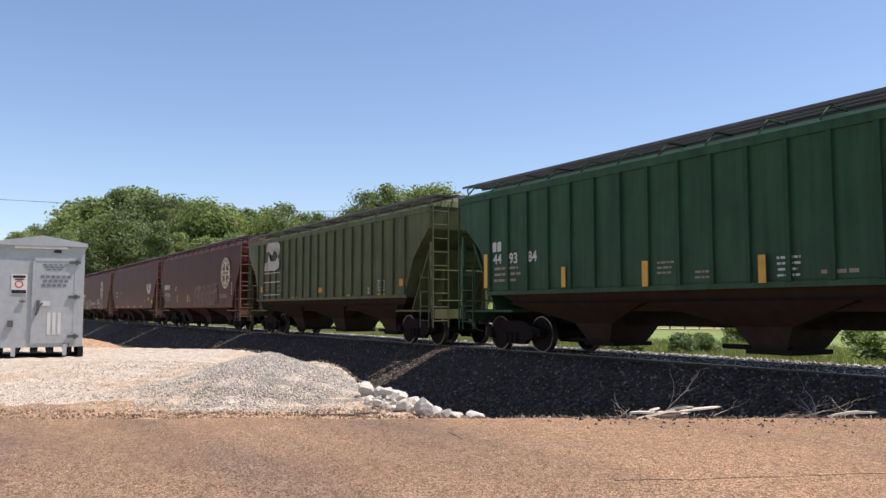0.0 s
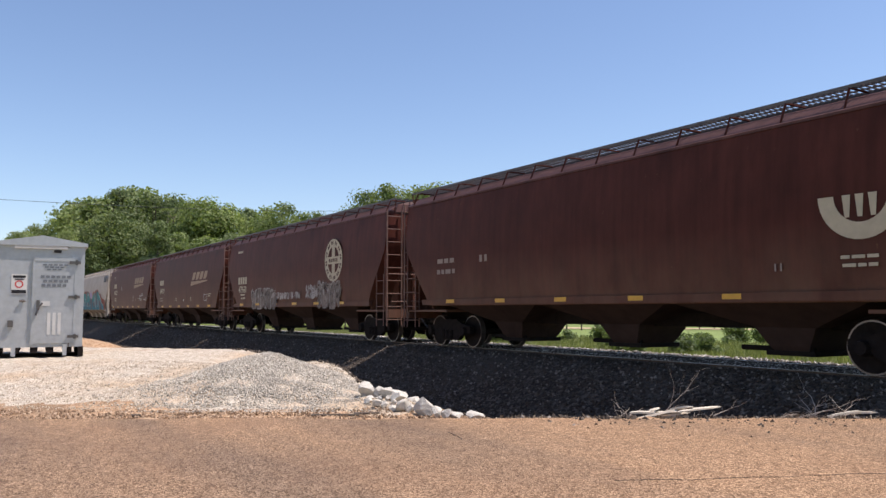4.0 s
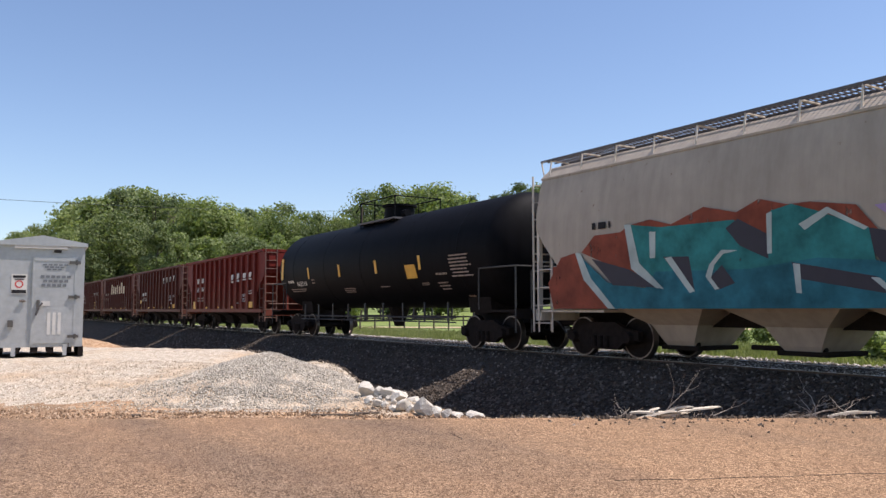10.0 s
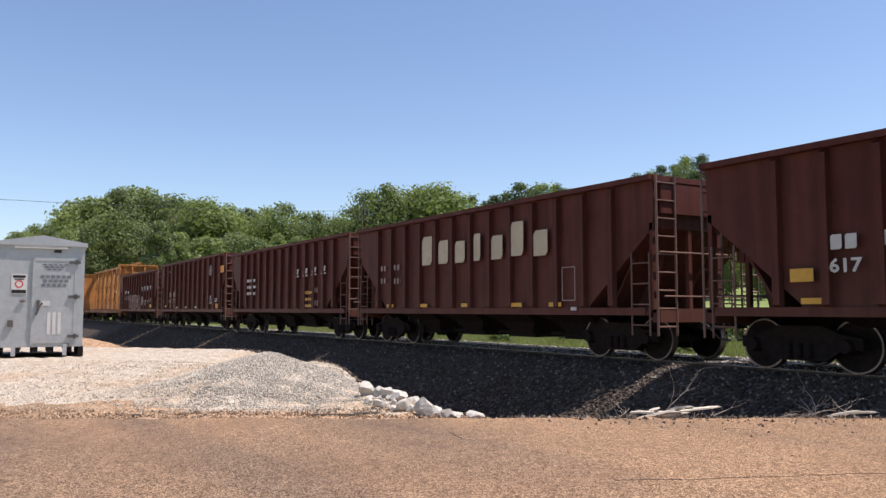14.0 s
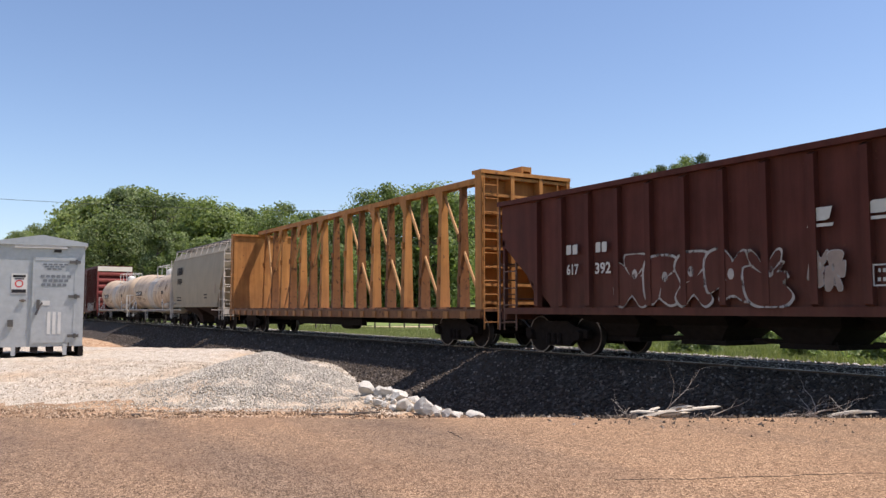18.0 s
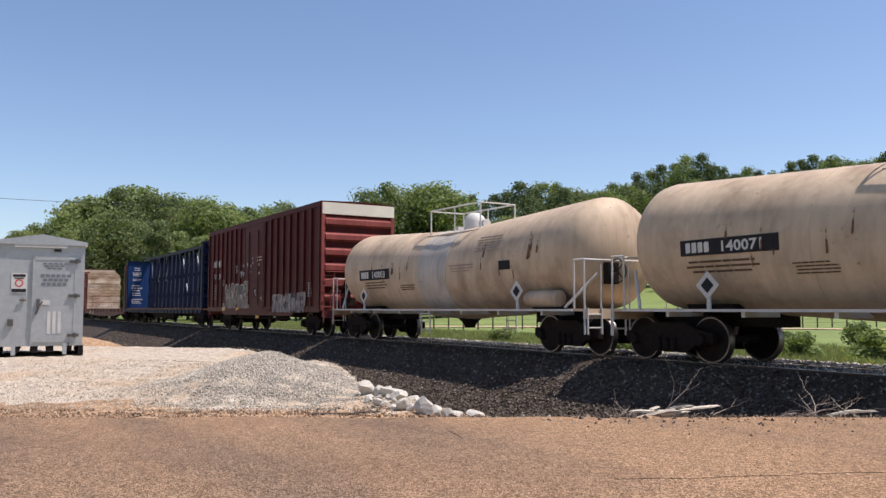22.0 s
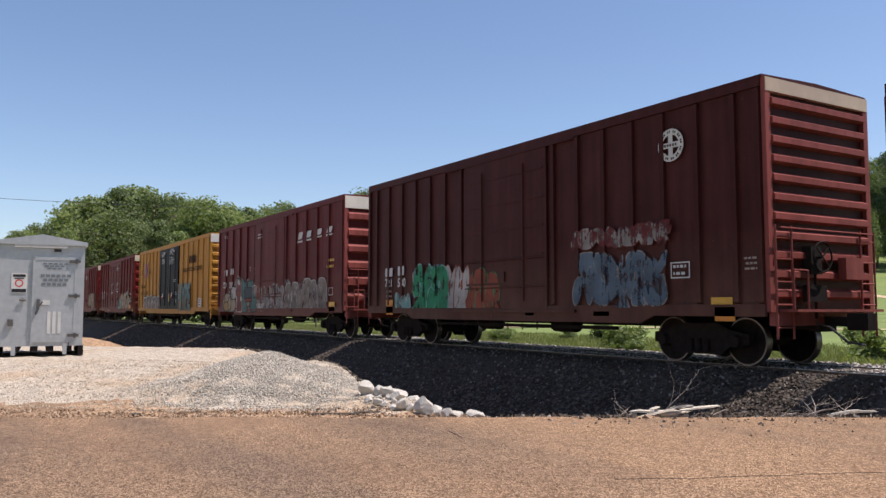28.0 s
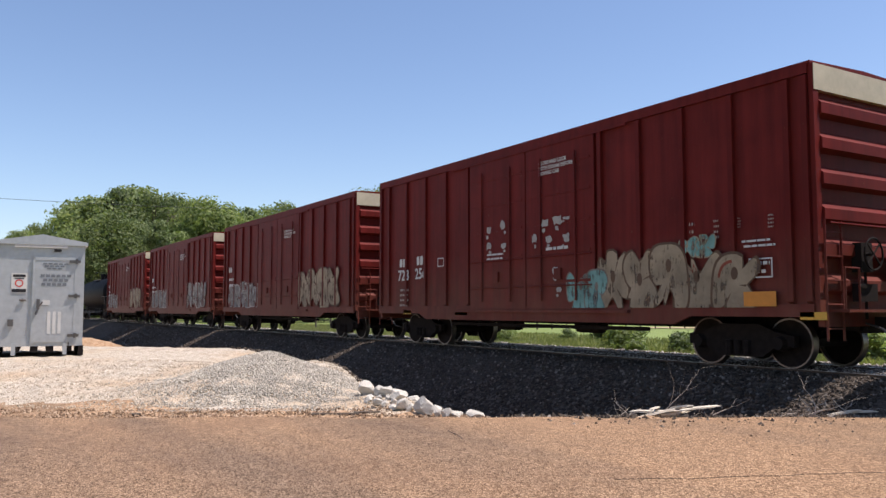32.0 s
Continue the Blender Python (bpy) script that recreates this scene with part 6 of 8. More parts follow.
for k, (a, d, ln, ang) in enumerate([(2.75, 10.48, 0.95, 58), (2.94, 10.53, 0.45, 52), (2.80, 10.61, 0.36, 88), (3.30, 10.46, 0.63, 62), (3.07, 10.49, 0.32, 30), (2.71, 10.66, 0.36, 20), (2.98, 10.58, 0.50, 70), (2.57, 10.51, 0.32, 48), (2.84, 10.66, 0.54, 62), (2.75, 10.58, 0.27, 110), (2.89, 10.57, 0.41, 44), (5.15, 10.53, 0.54, 66), (5.42, 10.57, 0.45, 50)]):
    x, y = plan(a, d)
    hw, hh = rbch.uniform(0.018, 0.042), rbch.uniform(0.010, 0.018)
    g = Geo().loft([[(q * ln, o - hw * f, 0), (q * ln, o + hw * f, 0), (q * ln, o + hw * f * 0.8, hh * 2 * f), (q * ln, o - hw * f * 0.9, hh * 1.8 * f)] for q, f, o in ((-0.5, 0.15, 0.015), (-0.42, 0.7, 0.0), (-0.1, 1.0, 0.01), (0.25, 0.95, -0.006), (0.43, 0.6, 0.008), (0.5, 0.12, -0.01))])
    ob = tagged(new("broken_board", g.mesh("broken_board", BOARD)), "pale splintered board lying at the road's edge", "board", group="broken boards by the road")
    ob.matrix_basis = pose(x, y, max(float(height(x, y)), -0.5) + 0.02 + ln * 0.04 + 0.028 * (k % 5), rbch.uniform(-15, 15), rbch.uniform(-11, -1), ang + rbch.uniform(-8, 14))
for k, (a, d, ln, ang) in enumerate([(-1.40, 10.60, 0.62, 57), (-1.0, 10.72, 0.35, 62), (-4.0, 10.6, 0.12, 60)]):
    x, y = plan(a, d)
    ob = tagged(new("stick", Geo().tube((-ln / 2, 0, 0.015), (ln / 2, 0.02, 0.02), 0.02, 7, 0.014).mesh("stick", BARK)), "dark weathered stick on the gravel", "stick", group="sticks on the gravel")
    ob.matrix_basis = pose(x, y, float(height(x, y)), 0, 0, ang)


def litter(rng, n):
    a = rng.uniform(0.7, 6.6, n)
    x, y = plan(a, ROAD_FAR + 0.15 + 1.6 * rng.random(n) ** 1.5)
    return np.stack([x, y, height(x, y) + 0.01], -1)


STRAW = island("straw", (0.16, 0.12, 0.08), (0.30, 0.24, 0.16), (0.46, 0.38, 0.28))
tufts("dry_litter", 1500, litter, (0.015, 0.06), "dry grass and bark litter at the road's edge", 12, STRAW)


def edge_litter(rng, n):
    a = rng.uniform(-8, 0.6, n)
    x, y = plan(a, ROAD_FAR + 0.08 + 0.75 * rng.random(n))
    return np.stack([x, y, height(x, y) + 0.005], -1)


tagged(stones("edge_clods", 3500, edge_litter, (0.008, 0.03), island("clod", (0.10, 0.06, 0.035), (0.24, 0.15, 0.09), (0.42, 0.31, 0.21)), 15), "crumbled soil and wood chips along the road", "soil", kind="stuff")


# power line behind the wood's foot, over the field
def wire(p, q, sag, r=0.012):
    g = Geo()
    pts = []
    for k in range(25):
        t = k / 24
        v = Vector(p).lerp(Vector(q), t)
        v.z -= sag * 4 * t * (1 - t)
        pts.append(v)
    g.pipe(pts, r, 5)
    return tagged(new("power_line", g.mesh("power_line", BLACKSTEEL)), "thin overhead power line crossing before the trees", "cable", kind="structure")


def sky_point(px, py, ahead):
    x, y = ray(px, ahead)
    return (x, y, 1.076 + (548 - py) / 1424 * ahead)


wire(sky_point(-260, 335, 60), sky_point(640, 372, 108), 0.5, 0.02)
wire(sky_point(640, 372, 108), sky_point(1700, 405, 92), 1.0, 0.02)
for px_, top_y in ((640, 368), (1700, 400), (-260, 330)):
    d = {640: 108, 1700: 92, -260: 60}[px_]
    x, y = ray(px_, d)
    z = float(height(x, y))
    pole = tagged(new("utility_pole"), "grey wooden utility pole beyond the track", "pole", group="utility poles")
    pole.location = (x, y, z)
    part("post", Geo().tube((0, 0, -0.3), (0, 0, 1.076 + (548 - top_y) / 1424 * d - z), 0.14, 8, 0.1), BARK, pole)

# the meadow's shed, fence, lane and machinery
def shed():
    x, y = ray(1378, 130)
    z = float(height(x, y))
    ob = tagged(new("field_shed"), "small dark open shed with a pale roof in the meadow", "shed")
    ob.matrix_basis = pose(x, y, z, 0, 0, 58)
    for q in (-2.3, 0, 2.3):
        for yy in (-1.4, 1.4):
            part("post", Geo().box(q - 0.07, q + 0.07, yy - 0.07, yy + 0.07, -0.3, 2.3), BARK, ob)
    part("back_wall", Geo().box(-2.4, 2.4, 1.42, 1.5, 0, 2.3), plain("barn_board", (0.10, 0.08, 0.06), 0.9), ob)
    part("side_wall", Geo().box(-2.46, -2.4, -1.45, 1.5, 0, 2.3).box(2.4, 2.46, -1.45, 1.5, 0, 2.3), BARK, ob)
    part("roof", Geo().prism_x([(-1.9, 2.35), (1.8, 2.6), (1.8, 2.68), (-1.9, 2.43)], -2.8, 2.8), plain("tin_roof", (0.55, 0.55, 0.53), 0.5, 0.3), ob)


shed()
fence = tagged(new("field_fence"), "wire fence with dark wooden posts across the field", "fence")
post_me = Geo().tube((0, 0, -0.2), (0, 0, 1.25), 0.07, 7, 0.06).mesh("post", BARK)
tips = []
for k in range(46):
    px_ = 560 + k * 26
    x, y = ray(px_, 62 + 0.012 * (px_ - 560))
    z = float(height(x, y))
    part("post", post_me, BARK, fence, at=pose(x, y, z))
    tips.append(Vector((x, y, z)))
for hgt in (0.45, 0.8, 1.15):
    part("wire", Geo().pipe([p + Vector((0, 0, hgt)) for p in tips], 0.012, 4), BARK, fence)
rails = tagged(new("stock_fence"), "dark fence posts beside the farm lane", "fence")
for k in range(14):
    px_ = 1290 + k * 26
    x, y = ray(px_, 118 - k * 0.6)
    part("post", post_me, BARK, rails, at=pose(x, y, float(height(x, y))))


def strip(name, pts, half, mat, label, category):
    """A lane laid just over the ground along a line of plan points."""
    rows = []
    for i in range(len(pts) - 1):
        for k in range(10):
            rows.append(Vector(pts[i]).lerp(Vector(pts[i + 1]), k / 10))
    rows.append(Vector(pts[-1]))
    v, f = [], []
    for i, p in enumerate(rows):
        d = (rows[min(i + 1, len(rows) - 1)] - rows[max(i - 1, 0)]).normalized()
        n = Vector((-d.y, d.x))
        for q in np.linspace(-half, half, 5):
            w = p + n * q
            v.append((w.x, w.y, float(height(w.x, w.y)) + 0.07))
        if i:
            for j in range(4):
                a = (i - 1) * 5 + j
                f.append((a, a + 1, a + 6, a + 5))
    me = bpy.data.meshes.new(name)
    me.from_pydata(v, [], f)
    me.materials.append(mat)
    return tagged(new(name, me), label, category, kind="structure")


strip("farm_lane", [ray(1385, 186), ray(1405, 170), ray(1450, 150), ray(1530, 134), ray(1640, 120)], 1.3, DIRT_LANE, "pale dirt lane climbing through the meadow", "lane")
strip("field_road", [ray(500, 78), ray(900, 74), ray(1250, 70), ray(1700, 62)], 1.6, DIRT_LANE, "pale farm track across the field", "lane")
x, y = ray(1475, 112)
tractor = tagged(new("farm_implement"), "small dark farm implement parked in the meadow", "implement")
tractor.location = (x, y, float(height(x, y)))
part("frame", Geo().box(-1.2, 1.2, -0.5, 0.5, 0.5, 0.9).box(-0.3, 0.9, -0.4, 0.4, 0.9, 1.3), GRIME_SHADE, tractor)
for q in (-0.8, 0.8):
    part("wheel", Geo().lathe_y([(-0.65, 0.05), (-0.65, 0.4), (-0.45, 0.4), (-0.45, 0.05)], 14, q, 0.4), GRIME_SHADE, tractor)


# ---- markings, in each car's own space ----
def worn(name, c, keep=0.5, vary=0.3):
    """Old spray paint, rubbed and washed away in patches and streaks."""
    m, nt, p = nodes_of(name)
    nt.links.new(ramp(nt, tex_noise(nt, 2.0, 4), [(0.3, tone(c, 1 - vary)), (0.7, tone(c, 1 + vary))]), p.inputs["Base Color"])
    p.inputs["Roughness"].default_value = 0.7
    p.inputs["Specular IOR Level"].default_value = 0.2
    a = mix(nt, 0.5, ramp(nt, tex_noise(nt, 3.5, 6), [(0.2, (0, 0, 0)), (0.8, (1, 1, 1))]), ramp(nt, tex_noise(nt, 1.0, 5, (9.0, 9.0, 0.8)), [(0.2, (0, 0, 0)), (0.8, (1, 1, 1))]))
    a = ramp(nt, a, [(1 - keep - 0.07, (0, 0, 0)), (1 - keep + 0.07, (1, 1, 1))])
    tr = nt.nodes.new("ShaderNodeBsdfTransparent")
    ms = nt.nodes.new("ShaderNodeMixShader")
    nt.links.new(a, ms.inputs[0])
    nt.links.new(tr.outputs[0], ms.inputs[1])
    nt.links.new(p.outputs[0], ms.inputs[2])
    nt.links.new(ms.outputs[0], nt.nodes["Material Output"].inputs["Surface"])
    return m


NAVY = plain("navy_spray", (0.022, 0.018, 0.03), 0.6)
MURALWHITE = worn("pale_spray", (0.40, 0.46, 0.44), 0.85, 0.2)
MURALBLUE = worn("blue_spray", (0.022, 0.13, 0.17), 0.85, 0.4)
TEAL = worn("teal_spray", (0.025, 0.17, 0.17), 0.8, 0.45)
PALE_TEAL = worn("pale_teal_spray", (0.16, 0.30, 0.27), 0.55)
RUST_ORANGE = worn("orange_spray", (0.22, 0.055, 0.032), 0.7)
LILAC = plain("lilac_spray", (0.32, 0.22, 0.40), 0.6)
STEELBLUE = worn("grey_blue_spray", (0.09, 0.12, 0.15), 0.6)
LEAFGREEN = worn("green_spray", (0.025, 0.19, 0.09), 0.6)
GREYSPRAY = worn("grey_spray", (0.18, 0.145, 0.12), 0.66, 0.4)
BLUSH = worn("brown_red_spray", (0.15, 0.05, 0.045), 0.85)
YELLOW_SPRAY = worn("yellow_spray", (0.26, 0.16, 0.06), 0.85)
SCREEN = plain("dark_teal_spray", (0.018, 0.032, 0.042), 0.7, vary=0.35)
PATCH_GREY = plain("covering_paint", (0.085, 0.085, 0.075), 0.8, vary=0.3)
MINT = worn("mint_spray", (0.08, 0.145, 0.13), 0.66)
GHOST = worn("faint_spray", (0.22, 0.19, 0.17), 0.52)
SPRAYWHITE2 = worn("faded_white", (0.41, 0.37, 0.315), 0.85)
SPRAYWHITE = worn("white_spray", (0.36, 0.33, 0.30), 0.6)
SPRAYCREAM = worn("cream_spray", (0.29, 0.225, 0.15), 0.64)
SPRAYINK = worn("black_spray", (0.02, 0.018, 0.018), 0.7)
RUSTRUN = worn("rust_run", (0.16, 0.075, 0.035), 0.5)
INKBROWN = plain("dark_brown_marking", (0.040, 0.020, 0.012), 0.85, spec=0.1)
HYPEGREY = worn("grey_teal_spray", (0.13, 0.185, 0.165), 0.8, 0.25)
UMBER = plain("umber_marking", (0.09, 0.045, 0.02), 0.7)


def outline_box(car, x0, x1, z0, z1, mat, y):
    t = 0.025
    g = Geo()
    for a, b, c, d in ((x0, x1, z0, z0 + t), (x0, x1, z1 - t, z1), (x0, x0 + t, z0 + t, z1 - t), (x1 - t, x1, z0 + t, z1 - t)):
        g.box(a, b, y - 0.002, y + 0.002, c, d)
    part("stencil_box", g, mat, car)


def half_ring(car, x, z, r, mat, y):
    g = Geo()
    n = 20
    c = lambda k, q: (x + q * math.cos(math.pi + math.pi * k / n), z + q * math.sin(math.pi + math.pi * k / n))
    for k in range(n):
        flat_poly(g, [c(k, r * 0.62), c(k, r), c(k + 1, r), c(k + 1, r * 0.62)], y)
    for a in (-0.42, -0.12, 0.18):
        flat_poly(g, [(x + a * r, z), (x + (a + 0.2) * r, z), (x + (a + 0.16) * r, z - 0.5 * r), (x + (a + 0.05) * r, z - 0.5 * r)], y)
    part("emblem", g, mat, car, "half-round cream emblem")


def two_part_emblem(car, mat, y):
    g = Geo()
    flat_poly(g, [(-5.72, 3.63), (-5.55, 4.02), (-4.3, 4.0), (-4.05, 3.9), (-3.95, 3.68), (-4.05, 3.48), (-4.3, 3.38), (-4.42, 3.58), (-4.73, 3.64), (-4.95, 3.42), (-5.43, 3.66)], y)
    flat_poly(g, [(-5.97, 2.80), (-5.87, 3.17), (-5.5, 3.17), (-5.43, 3.48), (-5.08, 3.19), (-4.52, 3.19), (-4.3, 3.36), (-4.09, 3.26), (-4.03, 3.02), (-4.12, 2.86), (-4.54, 2.77)], y)
    part("emblem", g, mat, car, "large white two-part emblem")


def mural_piece(car, name, mat, y, *c):
    """One plain field of a large spray-painted mural."""
    g = Geo()
    flat_poly(g, [(c[k], c[k + 1]) for k in range(0, len(c), 2)], y)
    part(name, g, mat, car)


def freight_mural(car, y):
    """A broad painted piece: cream and teal fields, a red-brown shape, a dark screen."""
    blob = lambda x, z, rx, rz, e=1.0: [c for q in range(22) for c in (x + rx * math.copysign(abs(math.cos(q * 0.2856)) ** e, math.cos(q * 0.2856)), max(0.95, z + rz * math.copysign(abs(math.sin(q * 0.2856)) ** e, math.sin(q * 0.2856))))]
    mural_piece(car, "graffiti_cloud", GHOST, y, -6.85, 0.95, -6.85, 1.5, -6.6, 1.95, -6.2, 1.8, -5.6, 2.02, -5.3, 2.1, -4.9, 2.38, -4.6, 2.6, -4.0, 2.65, -3.5, 2.45, -2.7, 2.5, -2.2, 2.3, -1.2, 2.4, -0.7, 2.0, -0.6, 0.95)
    k = 0
    for name, mat, line, shape in (
            ("graffiti_letter", SPRAYCREAM, SPRAYINK, blob(-6.05, 1.4, 0.72, 0.45)),
            ("graffiti_letter", SPRAYCREAM, SPRAYINK, blob(-5.35, 1.3, 0.6, 0.38, 0.8)),
            ("graffiti_letter", SPRAYWHITE, SPRAYINK, blob(-5.05, 1.86, 0.42, 0.3, 0.8)),
            ("graffiti_letter", YELLOW_SPRAY, SPRAYINK, blob(-6.25, 1.2, 0.36, 0.22, 0.7)),
            ("graffiti_letter", MINT, SPRAYINK, (-3.55, 0.95, -3.75, 2.42, -3.2, 2.36, -2.85, 2.05, -2.95, 0.95)),
            ("graffiti_letter", MINT, SPRAYINK, (-2.75, 2.0, -2.8, 2.35, -2.05, 2.38, -2.1, 1.9)),
            ("graffiti_letter", MINT, SPRAYINK, blob(-1.95, 1.35, 0.5, 0.42, 0.8)),
            ("graffiti_letter", SPRAYWHITE2, SPRAYINK, blob(-4.25, 2.3, 0.2, 0.22)),
            ("graffiti_shape", BLUSH, SPRAYWHITE2, (-4.72, 1.98, -4.5, 2.18, -4.42, 2.42, -4.3, 2.24, -4.05, 2.24, -3.95, 2.44, -3.86, 2.2, -3.82, 1.9, -3.95, 1.62, -3.8, 1.5, -3.66, 1.2, -3.72, 0.95, -4.5, 0.95, -4.42, 1.35, -4.48, 1.62, -4.66, 1.75)),
            ("graffiti_shape", RUST_ORANGE, UMBER, blob(-4.12, 1.78, 0.2, 0.1)),
            ("graffiti_shape", SPRAYWHITE2, UMBER, (-3.9, 1.42, -3.95, 1.68, -3.75, 1.7, -3.66, 1.48)),
            ("graffiti_shape", RUST_ORANGE, SPRAYINK, (-3.2, 1.42, -3.15, 1.58, -2.2, 1.58, -2.25, 1.42)),
            ("graffiti_shape", SPRAYCREAM, SPRAYINK, blob(-2.7, 1.3, 0.2, 0.12)),
            ("graffiti_screen", SCREEN, SPRAYINK, (-3.25, 1.6, -3.25, 2.08, -2.2, 2.06, -2.2, 1.6))):
        pts = [(shape[q], shape[q + 1]) for q in range(0, len(shape), 2)]
        mx, mz = sum(p[0] for p in pts) / len(pts), sum(p[1] for p in pts) / len(pts)
        k += 1
        out = [c for p, q in pts for c in (p + math.copysign(0.05, p - mx), q + math.copysign(0.04, q - mz))]
        mural_piece(car, "graffiti_outline", line, y - 0.0016 * k, *out)
        mural_piece(car, name, mat, y - 0.0016 * k - 0.0006, *shape)
    spray(car, -1.6, -0.55, 1.45, 2.1, 4, GHOST, RUST_ORANGE, y - 0.024, 246, None, None)
    spray(car, -1.5, -0.4, 0.95, 1.35, 3, SPRAYWHITE, UMBER, y - 0.024, 248, None, None, True)


def star_mark(car, x, z, r, mat, y):
    g = Geo()
    flat_poly(g, [(x + (r if k % 2 == 0 else r * 0.42) * math.sin(k * math.pi / 5), z + (r if k % 2 == 0 else r * 0.42) * math.cos(k * math.pi / 5)) for k in range(10)], y)
    part("graffiti_star", g, mat, car, "lilac spray-painted star")


def crossed_mark(car, x0, x1, z0, z1, y):
    cx, cz, w, h = (x0 + x1) / 2, (z0 + z1) / 2, (x1 - x0) / 2, (z1 - z0) / 2
    arm = lambda sx, sz, a, b, o0, o1: [(cx + sx * (w * t + o), cz + sz * h * t) for t, o in ((a, o0), (b, o0), (b, o1), (a, o1))]
    for sx in (-1, 1):
        for sz in (-1, 1):
            for mat, o0, o1 in ((SIGNBLUE, 0.0, 0.14), (SIGNRED, -0.2, -0.03)):
                g = Geo()
                pts = arm(sx, sz, 0.16, 1.0, o0, o1) if mat is SIGNBLUE else arm(sx, sz, 0.36, 0.96, o0, o1)
                flat_poly(g, pts if sx * sz < 0 else pts[::-1], y)
                part("emblem_bar", g, mat, car)
    part("emblem_bar", Geo().box(cx - 0.2, cx + 0.2, y - 0.003, y - 0.001, cz - 0.1, cz + 0.1), SIGNBLUE, car)


def tank_writing(car, r, cz, x, z, w, h, mat, plate=None, digits="", rows=0, seed=0):
    """Writing on the curved shell: a plate or bars set to the shell's slope."""
    if r < 1.5:
        cz = cz + FALL * abs(x)
    a = math.asin(max(-0.98, min(0.98, (z - cz) / r)))
    m = pose(x, -math.cos(a) * (r + 0.008), cz + math.sin(a) * (r + 0.008), -math.degrees(a), 0, 0)
    obs = []
    if plate:
        obs.append(part("number_panel", Geo().box(-w / 2, w / 2, -0.002, 0.002, -h / 2, h / 2), plate, car, "black panel with white numbers"))
    if digits:
        obs.append(lettering(car, digits, -w / 2 + 0.42 * w if plate else -w / 2, -h * 0.32, h * 0.64, mat, -0.004, width=(w * (0.52 if plate else 1.0)) / (h * 0.64 * 0.8 * len(digits))))
    if plate and digits:
        obs.append(block_letters(car, -w / 2 + 0.06 * w, -h * 0.32, w * 0.27, h * 0.64, 4, mat, -0.004, 0, False))
    if rows:
        obs.append(bars(car, -w / 2, h / 2, rows, w, h / (rows * 1.6), mat, 0.0, seed))
    if not plate and not digits and not rows:
        obs.append(part("stripe", Geo().box(-w / 2, w / 2, -0.003, 0.003, -h / 2, h / 2), mat, car))
    for ob in obs:
        ob.matrix_basis = m


car = CARS[0][0]
block_letters(car, -7.51, 2.58, 0.43, 0.25, 2, WHITE, -1.615, 0, False, 0.22)
lettering(car, "44", -7.48, 2.27, 0.25, WHITE, -1.615, width=1.07)
lettering(car, "93", -6.79, 2.25, 0.27, WHITE, -1.615, width=0.99)
lettering(car, "84", -6.02, 2.26, 0.26, WHITE, -1.615, width=1.01)
bars(car, -7.48, 2.17, 3, 1.24, 0.096, FADED, -1.615, 5)
patch(car, -7.72, 2.09, 0.16, 0.89, YELLOW, -1.69)
patch(car, -4.59, 1.83, 0.14, 0.47, YELLOW, -1.69)
patch(car, -2.05, 1.81, 0.16, 0.52, YELLOW, -1.69)
patch(car, 0.71, 1.79, 0.15, 0.49, YELLOW, -1.69)
bars(car, -1.82, 2.04, 3, 0.50, 0.064, FADED, -1.615, 10)
bars(car, -0.85, 1.82, 2, 0.46, 0.065, FADED, -1.615, 11)
bars(car, 0.93, 1.99, 4, 0.48, 0.063, WHITE, -1.615, 12)
bars(car, 1.77, 1.73, 1, 0.71, 0.099, FADED, -1.615, 13)

car = CARS[1][0]
two_part_emblem(car, SPRAYWHITE2, -1.69)
for z in (2.68, 2.28, 1.73):
    patch(car, -4.96, z, 2.04, 0.045, SPRAYWHITE2, -1.69, "stripe")
bars(car, -5.9, 2.16, 2, 0.5, 0.10, FADED, -1.615, 16)
bars(car, -4.5, 2.14, 2, 0.5, 0.12, FADED, -1.615, 17)
patch(car, 6.76, 1.94, 0.44, 0.23, ORANGE, -1.615)
patch(car, 5.30, 1.56, 0.51, 0.11, ORANGE, -1.615)
patch(car, 2.91, 1.56, 0.53, 0.11, ORANGE, -1.615)
patch(car, 0.22, 1.83, 0.45, 0.18, ORANGE, -1.615)
patch(car, -2.42, 1.56, 0.56, 0.11, ORANGE, -1.615)
patch(car, -6.34, 1.99, 0.48, 0.23, ORANGE, -1.615)
outline_box(car, 5.07, 5.53, 1.70, 2.05, WHITE, -1.615)
bars(car, 4.28, 1.82, 3, 0.45, 0.048, WHITE, -1.615, 24)
bars(car, 5.19, 1.99, 2, 0.26, 0.092, WHITE, -1.615, 25)

car = CARS[2][0]
ring_mark(car, 6.21, 2.96, 0.795, CREAM, -1.612, True)
spray(car, 0.46, 4.85, 1.31, 2.41, 9, BROWN, SPRAYCREAM, -1.612, 31, None, None)
bars(car, 5.09, 1.87, 2, 1.54, 0.068, FADED, -1.612, 29)
patch(car, 7.30, 2.14, 0.12, 0.64, FADED, -1.612)
block_letters(car, -7.22, 2.35, 1.48, 0.33, 4, CREAM, -1.612, 0, False, 0.22)
lettering(car, "471696", -7.02, 1.89, 0.30, CREAM, -1.612, width=1.09)
outline_box(car, -4.30, -4.05, 2.24, 2.50, WHITE, -1.612)
patch(car, -3.80, 1.75, 0.11, 0.47, YELLOW, -1.612)
patch(car, -1.32, 1.75, 0.12, 0.44, YELLOW, -1.612)
bars(car, -1.04, 1.83, 3, 0.38, 0.066, YELLOW, -1.612, 36)
bars(car, -6.95, 1.83, 2, 1.51, 0.080, FADED, -1.612, 37)
spray(car, 0.29, 1.34, 1.50, 2.35, 4, BROWN, SPRAYWHITE, -1.612, 33, None, None)

